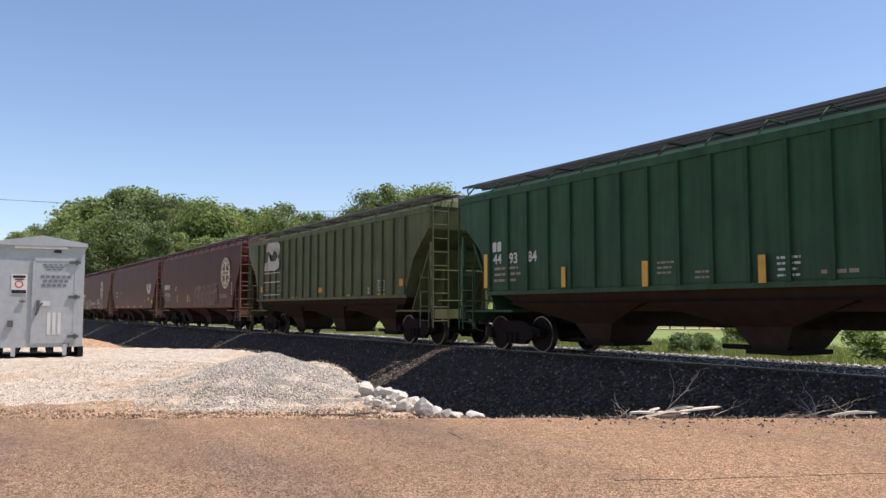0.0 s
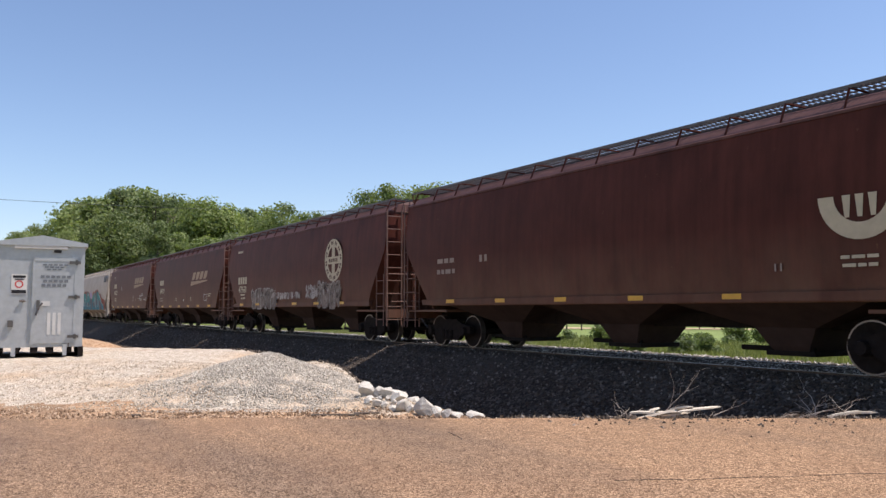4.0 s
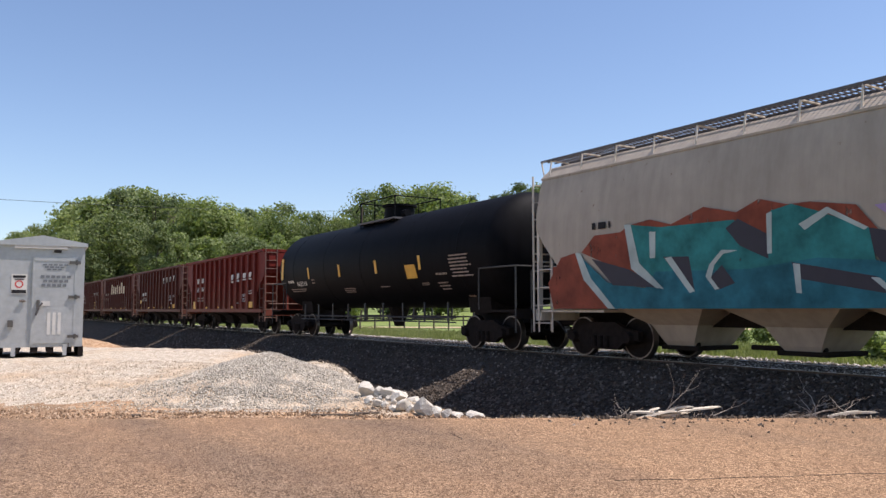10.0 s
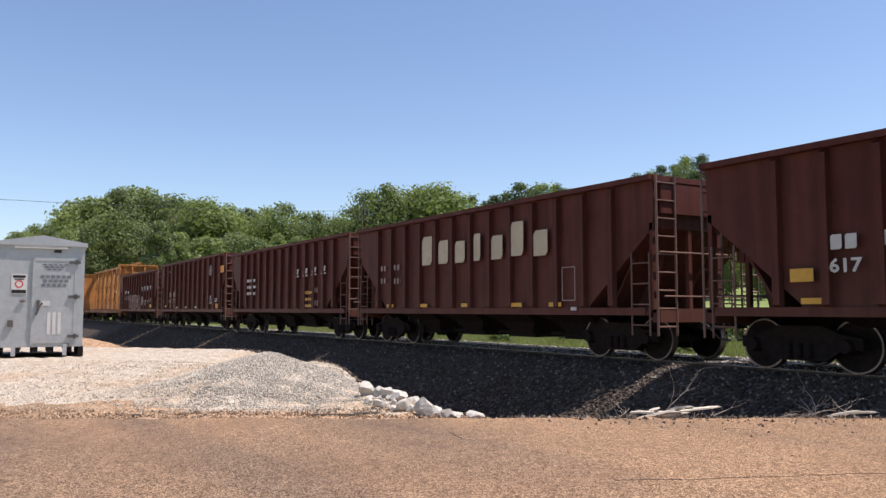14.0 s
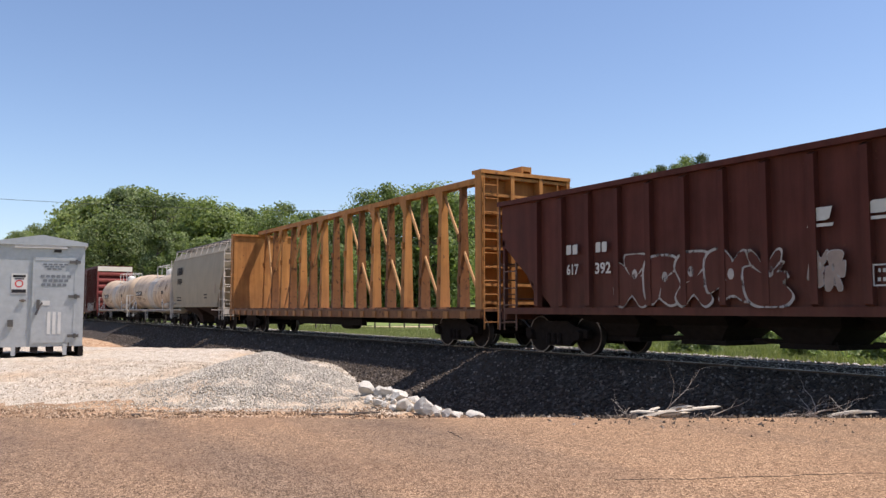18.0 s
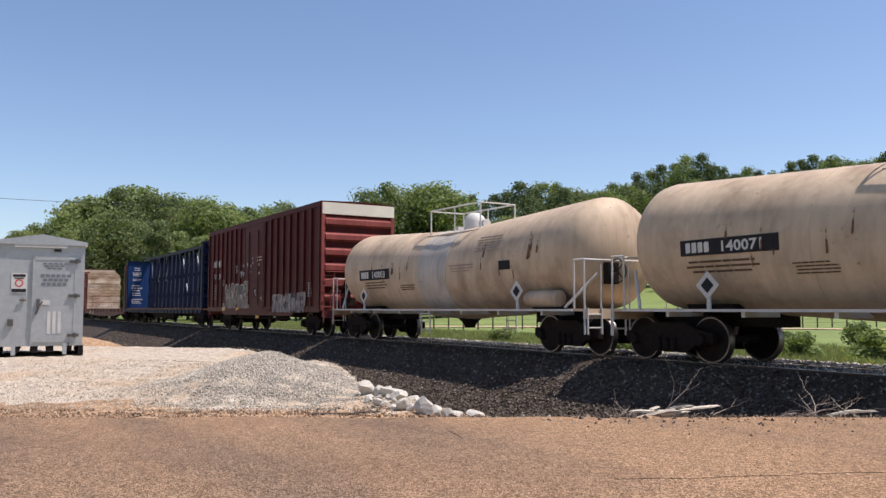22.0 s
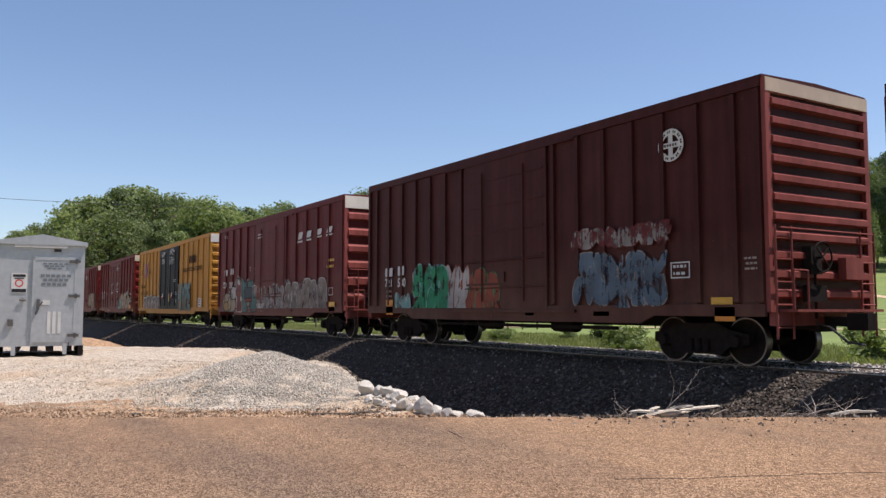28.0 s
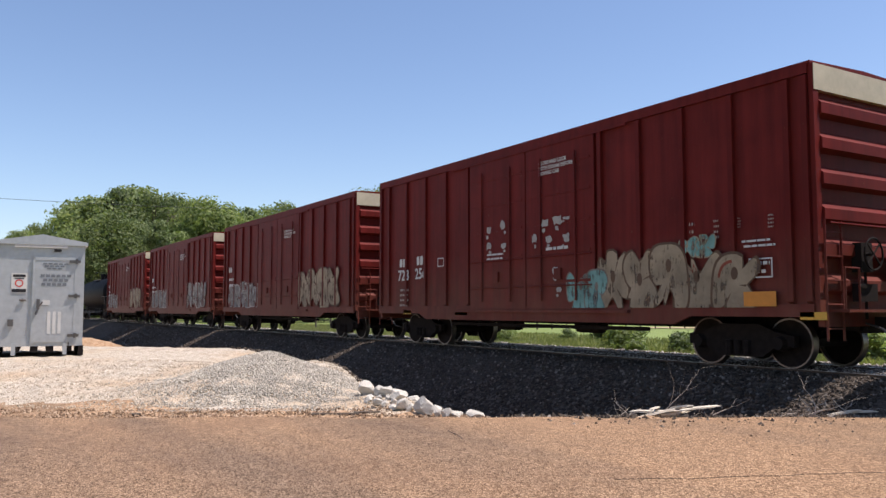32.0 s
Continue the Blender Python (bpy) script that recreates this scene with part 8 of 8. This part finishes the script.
bars(car, 3.07, 1.70, 2, 0.33, 0.087, WHITE, -1.652, 239)
bars(car, 3.99, 1.75, 2, 0.34, 0.065, WHITE, -1.652, 240)
patch(car, 5.10, 1.35, 0.43, 0.21, YELLOW, -1.652)
block_letters(car, -4.17, 2.32, 0.43, 0.22, 2, WHITE, -1.652, 0, False, 0.22)
block_letters(car, -3.19, 2.32, 0.39, 0.22, 2, WHITE, -1.652, 0, False, 0.22)
lettering(car, "617", -4.17, 1.87, 0.23, WHITE, -1.652, width=0.84)
lettering(car, "392", -3.23, 1.86, 0.24, WHITE, -1.652, width=1.02)

car = CARS[16][0]
block_letters(car, -3.98, 3.16, 1.23, 0.45, 4, INK, -1.612, 0.1, False, 0.22)
lettering(car, "301074", -3.96, 2.60, 0.35, INK, -1.612, width=0.84)
bars(car, 2.11, 1.92, 2, 0.80, 0.104, INK, -1.612, 249)
bars(car, -3.94, 1.82, 2, 1.21, 0.100, INK, -1.612, 250)
patch(car, 4.30, 2.20, 0.14, 0.50, FADED, -1.612)

car = CARS[19][0]
outline_box(car, -6.65, -6.12, 3.26, 3.59, WHITE, -1.607)
block_letters(car, -6.56, 3.30, 0.38, 0.23, 2, WHITE, -1.607, 0, False, 0.22)
outline_box(car, -5.78, -5.39, 3.25, 3.57, WHITE, -1.607)
block_letters(car, -5.72, 3.29, 0.27, 0.23, 2, WHITE, -1.607, 0, False, 0.22)
lettering(car, "50", -6.50, 2.66, 0.23, WHITE, -1.607, width=0.94)
lettering(car, "37", -5.68, 2.63, 0.25, WHITE, -1.607, width=0.82)
torn_label(car, -2.56, 3.13, 0.23, 0.08, -1.647)
torn_label(car, -2.54, 2.98, 0.21, 0.08, -1.647)
torn_label(car, -2.56, 2.87, 0.20, 0.07, -1.647)
torn_label(car, -1.47, 3.14, 0.19, 0.11, -1.647)
torn_label(car, -1.80, 2.80, 0.30, 0.24, -1.647)
torn_label(car, -1.46, 2.76, 0.22, 0.14, -1.647)
torn_label(car, -0.88, 3.18, 0.20, 0.14, -1.647)
torn_label(car, -0.39, 3.10, 0.20, 0.07, -1.647)
torn_label(car, -0.38, 2.82, 0.14, 0.08, -1.647)
torn_label(car, -0.16, 3.42, 0.18, 0.08, -1.647)
torn_label(car, -0.14, 3.23, 0.18, 0.08, -1.647)
torn_label(car, 0.70, 3.11, 0.21, 0.16, -1.647)
torn_label(car, 0.73, 2.70, 0.32, 0.13, -1.647)
torn_label(car, 1.09, 1.58, 0.20, 0.16, -1.647)
torn_label(car, 0.25, 1.89, 0.18, 0.19, -1.647)
bars(car, 0.43, 3.46, 2, 0.78, 0.083, CREAM, -1.647, 275)
bars(car, -6.52, 2.31, 6, 0.48, 0.087, FADED, -1.607, 276)
patch(car, -4.67, 1.06, 0.45, 0.15, YELLOW, -1.644)
patch(car, -2.38, 1.06, 0.48, 0.14, YELLOW, -1.644)
patch(car, 0.48, 0.71, 0.43, 0.12, YELLOW, -1.607)
outline_box(car, -4.94, -4.71, 2.27, 2.56, WHITE, -1.607)
spray(car, -4.35, -0.75, 0.80, 2.28, 5, GREYSPRAY, SPRAYWHITE2, -1.632, 207, SPRAYINK, None, True)
spray(car, -4.85, -4.2, 0.80, 1.35, 1, GHOST, SPRAYWHITE, -1.632, 202, None, None, True)
patch(car, -1.95, 1.98, 0.72, 0.42, PATCH_GREY, -1.643, "paint_patch", "grey-green square of covering paint")
spray(car, 2.63, 6.25, 0.89, 1.69, 7, GHOST, SPRAYWHITE, -1.627, 203, None, None, True)
bars(car, 6.53, 2.10, 6, 0.42, 0.063, WHITE, -1.607, 283)

car = CARS[21][0]
block_letters(car, -7.06, 0.65, 0.96, 0.20, 4, CREAM, -1.668, 0, False, 0.22)
lettering(car, "546", -5.49, 0.62, 0.24, CREAM, -1.668, width=1.11)
lettering(car, "016", -4.67, 0.63, 0.25, CREAM, -1.668, width=0.91)
bars(car, -8.08, 0.68, 1, 0.59, 0.055, CREAM, -1.668, 288)

car = CARS[22][0]
ring_mark(car, 5.68, 4.32, 0.33, WHITE, -1.607, True)
spray(car, 2.85, 5.53, 1.11, 2.25, 5, STEELBLUE, GHOST, -1.632, 231, None, None, True)
spray(car, 2.71, 5.65, 2.39, 2.84, 9, GHOST, RED2, -1.632, 232, None, None, True)
spray(car, -4.56, -2.77, 0.71, 2.38, 2, LEAFGREEN, PALE_TEAL, -1.632, 233, None, None, True)
spray(car, -2.92, -1.60, 0.81, 2.31, 2, SPRAYWHITE, RUST_ORANGE, -1.632, 234, None, None, True)
spray(car, -1.74, -0.15, 0.78, 2.10, 3, RUST_ORANGE, LEAFGREEN, -1.632, 235, None, None, True)
patch(car, 6.83, 1.22, 0.48, 0.14, YELLOW, -1.607)
patch(car, 6.89, 0.98, 0.45, 0.26, ORANGE, -1.607)
patch(car, 1.09, 0.97, 0.34, 0.11, YELLOW, -1.607)
patch(car, 3.62, 0.97, 0.50, 0.10, YELLOW, -1.607)
bars(car, 0.86, 4.19, 3, 0.73, 0.092, FADED, -1.607, 300)
outline_box(car, 5.62, 6.10, 1.67, 1.99, WHITE, -1.607)
bars(car, 5.68, 1.93, 2, 0.37, 0.085, WHITE, -1.607, 302)
bars(car, 7.34, 2.00, 3, 0.40, 0.059, FADED, -1.607, 303)
block_letters(car, -6.52, 2.11, 0.56, 0.28, 2, WHITE, -1.607, 0, False, 0.22)
block_letters(car, -5.67, 2.12, 0.46, 0.29, 2, WHITE, -1.607, 0, False, 0.22)
lettering(car, "721", -6.54, 1.79, 0.26, WHITE, -1.607, width=0.96)
lettering(car, "580", -5.69, 1.77, 0.28, WHITE, -1.607, width=0.91)
bars(car, -6.46, 1.67, 2, 0.43, 0.098, FADED, -1.607, 308)
patch(car, -6.22, 1.13, 0.46, 0.47, ORANGE, -1.607)
outline_box(car, -4.71, -4.48, 1.91, 2.18, WHITE, -1.607)
spray(car, -5.74, -4.85, 0.85, 1.56, 2, PALE_TEAL, SPRAYWHITE, -1.632, 236, None, None, True)

car = CARS[23][0]
block_letters(car, 3.43, 3.76, 0.54, 0.42, 1, WHITE, -1.607, 0.4, True, 0.22)
block_letters(car, 4.32, 3.78, 0.56, 0.39, 1, WHITE, -1.607, 0.4, True, 0.22)
block_letters(car, 5.36, 3.83, 0.58, 0.33, 1, WHITE, -1.607, 0.4, True, 0.22)
block_letters(car, 6.33, 3.83, 0.60, 0.33, 1, WHITE, -1.607, 0.4, True, 0.22)
spray(car, -2.3, 1.9, 0.95, 2.1, 5, GHOST, SPRAYWHITE, -1.632, 242, None, None, True)
spray(car, 2.1, 6.4, 0.95, 2.2, 6, GREYSPRAY, SPRAYWHITE, -1.632, 243, None, GHOST, True)
patch(car, 6.88, 1.16, 0.53, 0.35, YELLOW, -1.607)
bars(car, -1.18, 4.53, 2, 1.08, 0.111, WHITE, -1.607, 321)
outline_box(car, 6.59, 6.96, 1.58, 1.87, WHITE, -1.607)
bars(car, 6.37, 2.94, 2, 0.78, 0.145, YELLOW, -1.607, 323)
block_letters(car, -6.69, 2.75, 0.57, 0.31, 2, WHITE, -1.607, 0, False, 0.22)
block_letters(car, -5.65, 2.78, 0.53, 0.30, 2, WHITE, -1.607, 0, False, 0.22)
lettering(car, "729", -6.69, 2.13, 0.30, WHITE, -1.662, width=0.89)
lettering(car, "207", -5.64, 2.12, 0.29, WHITE, -1.662, width=0.89)
outline_box(car, -4.46, -4.24, 2.46, 2.70, WHITE, -1.607)
bars(car, -6.81, 4.81, 2, 0.56, 0.056, WHITE, -1.607, 329)
freight_mural(car, -1.622)
bars(car, -1.46, 4.49, 2, 0.71, 0.085, WHITE, -1.647, 334)
torn_label(car, -2.58, 3.01, 0.18, 0.07, -1.607)
torn_label(car, -2.58, 2.87, 0.13, 0.06, -1.607)
torn_label(car, -1.92, 2.95, 0.12, 0.07, -1.607)
torn_label(car, -1.91, 2.71, 0.12, 0.07, -1.607)

car = CARS[24][0]
block_letters(car, 5.18, 3.74, 1.5, 0.46, 3, INKBROWN, -1.632, 0, False, 0.3)
lettering(car, "RAILCAR POOLING EXPERTS", 3.68, 3.28, 0.24, INKBROWN, -1.632, width=1.04)
painted_word(car, "HYPE", 2.85, 5.75, 0.98, 2.6, HYPEGREY, SPRAYINK, -1.68)
patch(car, 7.55, 1.44, 0.66, 0.49, WHITE, -1.607)
bars(car, 7.30, 1.61, 3, 0.50, 0.086, INK, -1.612, 344)
crossed_mark(car, -7.36, -6.24, 3.26, 4.28, -1.634)
lettering(car, "any", -5.84, 3.76, 0.19, INKBROWN, -1.632, width=1.24)
lettering(car, "road", -5.84, 3.56, 0.17, INKBROWN, -1.632, width=1.09)
lettering(car, "next", -8.36, 3.76, 0.17, INKBROWN, -1.632, width=0.95)
lettering(car, "load", -8.36, 3.56, 0.16, INKBROWN, -1.632, width=1.04)
block_letters(car, -8.27, 2.56, 0.44, 0.22, 2, INKBROWN, -1.632, 0, False, 0.22)
block_letters(car, -7.41, 2.54, 0.46, 0.23, 2, INKBROWN, -1.632, 0, False, 0.22)
lettering(car, "64", -8.27, 2.09, 0.25, INKBROWN, -1.632, width=1.16)
lettering(car, "06", -7.41, 2.08, 0.26, INKBROWN, -1.632, width=1.25)
lettering(car, "84", -6.52, 2.09, 0.26, INKBROWN, -1.632, width=1.20)
spray(car, -7.3, -2.3, 0.85, 1.95, 5, GREYSPRAY, SPRAYWHITE2, -1.632, 252, SPRAYINK, SPRAYINK, True)
lettering(car, "CLOSE THIS DOOR\nBEFORE CLOSING\nMAIN DOOR", -1.78, 4.70, 0.08, WHITE, -1.69, width=1.08)
lettering(car, "CIERRE ESTA PUERTA\nANTES DE CERRAR\nLA PUERTA PRINCIPAL", -1.81, 4.25, 0.08, WHITE, -1.69, width=0.95)
lettering(car, "CLOSE AND LOCK\nBOTH DOORS BEFORE\nMOVING CAR", 0.55, 4.78, 0.10, WHITE, -1.69, width=0.86)
lettering(car, "CIERRE Y PONGA\nEL SEGURO EN AMBAS\nPUERTAS ANTES DE\nMOVER EL CARRO", 0.58, 4.28, 0.09, WHITE, -1.69, width=0.86)
patch(car, 1.23, 1.97, 0.20, 0.23, WHITE, -1.685, "label_sheet")
patch(car, -1.24, 1.95, 0.21, 0.23, WHITE, -1.685, "label_sheet")
patch(car, 0.97, 1.86, 0.19, 0.16, SIGNRED, -1.685, "label_sheet")
patch(car, -1.48, 1.84, 0.20, 0.15, SIGNRED, -1.685, "label_sheet")
patch(car, 0.51, 1.79, 0.11, 0.50, YELLOW, -1.685)
bars(car, 1.53, 2.91, 2, 0.61, 0.061, WHITE, -1.652, 365)
bars(car, 1.99, 2.14, 2, 0.40, 0.082, WHITE, -1.652, 366)
bars(car, 2.18, 1.68, 3, 0.25, 0.046, WHITE, -1.652, 367)

car = CARS[25][0]
block_letters(car, -6.42, 2.38, 0.44, 0.25, 2, WHITE, -1.607, 0, False, 0.22)
block_letters(car, -5.34, 2.40, 0.41, 0.26, 2, WHITE, -1.607, 0, False, 0.22)
lettering(car, "728", -6.53, 1.97, 0.32, WHITE, -1.607, width=1.05)
lettering(car, "256", -5.44, 1.99, 0.32, WHITE, -1.607, width=0.96)
bars(car, -6.42, 1.69, 4, 0.62, 0.097, FADED, -1.607, 374)
outline_box(car, -4.12, -3.77, 2.30, 2.55, WHITE, -1.607)
lettering(car, "CLOSE AND LOCK\nBOTH DOORS BEFORE\nMOVING CAR", 0.67, 4.53, 0.09, WHITE, -1.652, width=0.97)
torn_label(car, -1.45, 3.15, 0.23, 0.24, -1.647)
torn_label(car, -0.84, 3.22, 0.22, 0.23, -1.647)
torn_label(car, 0.88, 3.12, 0.25, 0.22, -1.647)
torn_label(car, 1.34, 3.16, 0.33, 0.26, -1.647)
torn_label(car, 1.66, 3.17, 0.24, 0.08, -1.647)
torn_label(car, -1.45, 2.72, 0.28, 0.21, -1.647)
torn_label(car, -0.80, 2.69, 0.20, 0.17, -1.647)
torn_label(car, 0.47, 2.78, 0.18, 0.23, -1.647)
torn_label(car, 1.01, 2.72, 0.25, 0.19, -1.647)
torn_label(car, 1.66, 2.72, 0.24, 0.23, -1.647)
torn_label(car, 1.26, 1.94, 0.25, 0.20, -1.647)
torn_label(car, 1.36, 1.52, 0.20, 0.16, -1.647)
bars(car, -1.61, 2.51, 2, 0.91, 0.068, WHITE, -1.647, 389)
bars(car, 0.82, 2.53, 1, 0.96, 0.105, WHITE, -1.647, 390)
spray(car, 1.75, 2.9, 0.95, 1.95, 2, PALE_TEAL, GREYSPRAY, -1.632, 261, None, None, True)
spray(car, 2.75, 5.1, 0.95, 2.3, 3, SPRAYCREAM, UMBER, -1.632, 265, None, None, True)
spray(car, 5.0, 5.8, 2.05, 2.45, 2, PALE_TEAL, SPRAYCREAM, -1.612, 268, None, None, True)
spray(car, 5.0, 6.7, 0.9, 2.1, 2, SPRAYCREAM, UMBER, -1.632, 263, RUST_ORANGE, None, True)
patch(car, 6.79, 1.25, 0.66, 0.26, ORANGE, -1.644)
outline_box(car, 6.56, 7.04, 1.62, 1.97, WHITE, -1.607)
bars(car, 6.62, 1.91, 2, 0.37, 0.091, WHITE, -1.607, 396)
bars(car, 6.40, 2.30, 2, 0.72, 0.057, WHITE, -1.607, 397)
bars(car, 5.22, 2.73, 4, 0.14, 0.093, FADED, -1.607, 398)
bars(car, 5.80, 2.73, 4, 0.13, 0.063, FADED, -1.607, 399)
bars(car, 6.34, 2.72, 4, 0.07, 0.033, FADED, -1.607, 400)
bars(car, 6.97, 2.72, 4, 0.13, 0.042, FADED, -1.607, 401)
patch(car, 7.78, 0.96, 0.48, 0.13, YELLOW, -1.607)
patch(car, -2.87, 0.97, 0.61, 0.13, YELLOW, -1.607)
patch(car, -5.92, 0.98, 0.47, 0.12, YELLOW, -1.607)

car = CARS[26][0]
spray(car, -6.8, -1.0, 1.15, 2.3, 7, GHOST, SPRAYWHITE, -1.607, 271, None, None)
spray(car, 1.6, 6.6, 1.15, 2.6, 5, SPRAYCREAM, UMBER, -1.607, 272, None, None)
lettering(car, "CLOSE AND LOCK\nBOTH DOORS BEFORE\nMOVING CAR", 1.0, 4.3, 0.09, WHITE, -1.652)
block_letters(car, -6.9, 2.9, 0.5, 0.25, 2, WHITE, -1.607, 0, False)
bars(car, -6.9, 2.6, 2, 1.2, 0.18, WHITE, -1.607, 271)

car = CARS[27][0]
spray(car, -6.8, -1.0, 1.15, 2.3, 7, GHOST, SPRAYWHITE, -1.607, 281, None, None)
spray(car, 1.6, 6.6, 1.15, 2.6, 5, GHOST, SPRAYWHITE, -1.607, 282, None, None)
lettering(car, "CLOSE AND LOCK\nBOTH DOORS BEFORE\nMOVING CAR", 1.0, 4.3, 0.09, WHITE, -1.652)
block_letters(car, -6.9, 2.9, 0.5, 0.25, 2, WHITE, -1.607, 0, False)
bars(car, -6.9, 2.6, 2, 1.2, 0.18, WHITE, -1.607, 281)

car = CARS[28][0]
spray(car, -6.8, -1.0, 1.15, 2.3, 7, GHOST, SPRAYWHITE, -1.607, 291, None, None)
spray(car, 1.6, 6.6, 1.15, 2.6, 5, SPRAYCREAM, UMBER, -1.607, 292, None, None)
lettering(car, "CLOSE AND LOCK\nBOTH DOORS BEFORE\nMOVING CAR", 1.0, 4.3, 0.09, WHITE, -1.652)
block_letters(car, -6.9, 2.9, 0.5, 0.25, 2, WHITE, -1.607, 0, False)
bars(car, -6.9, 2.6, 2, 1.2, 0.18, WHITE, -1.607, 291)

car = CARS[8][0]
tank_writing(car, 1.6, 2.74, 6.39, 2.30, 1.14, 0.70, FADED, rows=7)
tank_writing(car, 1.6, 2.74, 5.31, 2.09, 0.70, 0.16, FADED, rows=1)
tank_writing(car, 1.6, 2.74, 5.21, 1.76, 0.62, 0.34, FADED, rows=3)
tank_writing(car, 1.6, 2.74, 6.23, 1.36, 0.36, 0.54, FADED, rows=3)
tank_writing(car, 1.6, 2.74, -7.44, 2.78, 0.24, 0.89, YELLOW)
tank_writing(car, 1.6, 2.74, -4.62, 2.52, 0.14, 0.43, YELLOW)
tank_writing(car, 1.6, 2.74, -1.71, 2.50, 0.15, 0.44, YELLOW)
tank_writing(car, 1.6, 2.74, 1.23, 2.50, 0.15, 0.44, YELLOW)
tank_writing(car, 1.6, 2.74, 4.15, 2.51, 0.14, 0.44, YELLOW)
tank_writing(car, 1.6, 2.74, 3.55, 2.26, 0.64, 0.44, YELLOW)
tank_writing(car, 1.6, 2.74, 3.55, 2.26, 0.50, 0.30, UMBER, rows=3)
tank_writing(car, 1.6, 2.74, -5.43, 2.13, 1.21, 0.31, WHITE, digits="663714")
tank_writing(car, 1.6, 2.74, -6.58, 2.16, 0.74, 0.27, WHITE, rows=1)
tank_writing(car, 1.6, 2.74, -6.10, 1.86, 1.63, 0.18, FADED, rows=2)
tank_writing(car, 1.6, 2.74, -1.27, 1.77, 1.04, 0.24, FADED, rows=3)
tank_writing(car, 1.6, 2.74, 1.58, 1.83, 0.84, 0.09, FADED, rows=1)
tank_writing(car, 1.6, 2.74, 4.17, 1.85, 0.51, 0.12, FADED, rows=2)
tank_writing(car, 1.6, 2.74, -4.30, 2.16, 0.30, 0.25, FADED, rows=2)

car = CARS[17][0]
tank_writing(car, 1.37, 2.13, -4.01, 2.26, 2.22, 0.31, WHITE, INK, "140071")
tank_writing(car, 1.37, 2.13, -4.09, 1.86, 1.90, 0.30, UMBER, rows=3)
tank_writing(car, 1.37, 2.13, -2.24, 1.76, 0.92, 0.25, UMBER, rows=4)

car = CARS[18][0]
tank_writing(car, 1.37, 2.13, -3.85, 2.23, 2.22, 0.35, WHITE, INK, "140003")
tank_writing(car, 1.37, 2.13, -3.73, 1.85, 1.86, 0.28, UMBER, rows=3)
tank_writing(car, 1.37, 2.13, -1.55, 1.74, 1.07, 0.21, UMBER, rows=3)

for car in (CARS[17][0], CARS[18][0]):
    tank_writing(car, 1.37, 2.13, 2.88, 2.82, 1.3, 0.5, FADED, rows=6, seed=31)
    tank_writing(car, 1.37, 2.13, 1.68, 2.2, 1.4, 0.25, FADED, rows=3, seed=15)
    tank_writing(car, 1.37, 2.13, 3.68, 2.22, 0.5, 0.24, INK)
    tank_writing(car, 1.37, 2.13, 4.73, 2.67, 0.1, 0.75, RUSTRUN)

car = CARS[17][0]
for k in range(14):
    rs = random.Random(5 + k)
    tank_writing(car, 1.372, 2.13, rs.choice((-1, 1)) * rs.uniform(1.5, 5.6), 2.26 + rs.uniform(-0.5, 0.5), rs.uniform(0.02, 0.07), rs.uniform(0.2, 0.45), RUSTRUN)

car = CARS[18][0]
for k in range(14):
    rs = random.Random(9 + k)
    tank_writing(car, 1.372, 2.13, rs.choice((-1, 1)) * rs.uniform(1.5, 5.6), 2.26 + rs.uniform(-0.5, 0.5), rs.uniform(0.02, 0.07), rs.uniform(0.2, 0.45), RUSTRUN)

car = CARS[20][0]
for k, (rows, top, w, high) in enumerate(((2, 4.35, 0.5, 0.10), (3, 3.95, 0.8, 0.07), (2, 3.45, 0.75, 0.07), (3, 2.95, 0.85, 0.12), (2, 2.35, 0.8, 0.10), (3, 1.85, 0.85, 0.09))):
    for y in (-0.8, 0.75):
        ob = bars(car, -w / 2, top, rows, w, high, WHITE, 0.0, 60 + k)
        ob.matrix_basis = pose(-10.855, y, 0, 0, 0, 90)


def travelled(t):
    """How far the train has gone at t seconds."""
    ts, ss = [q[0] for q in TRAVEL], [q[1] for q in TRAVEL]
    k = min(max(int(t // 2), 1), len(ts) - 3)
    a, b, c, d = ss[k - 1:k + 3]
    f = (t - ts[k]) / 2
    return b + 0.5 * f * (c - a + f * (2 * a - 5 * b + 4 * c - d + f * (3 * (b - c) + d - a)))


def motions():
    for car, u in CARS:
        walk(car, [(t, pose(u + s, TRACK_Y, 0)) for t, s in TRAVEL])
    # the wheels roll while they pass before the camera
    place = dict(CARS)
    for axle, car, x, local in AXLES:
        rows = []
        for k in range(int(32.0 * FPS) + 1):
            s = place[car] + x + travelled(k / FPS)
            if -38 < s < 2:
                rows.append((k / FPS, pose(local, 0, 0.46, 0, math.degrees(s / 0.46) % 360, 0)))
        if rows:
            first, last = rows[0], rows[-1]
            rows = ([(0.0, first[1])] if first[0] > 0 else []) + rows + ([(32.0, last[1])] if last[0] < 32 else [])
            walk(axle, rows)


motions()
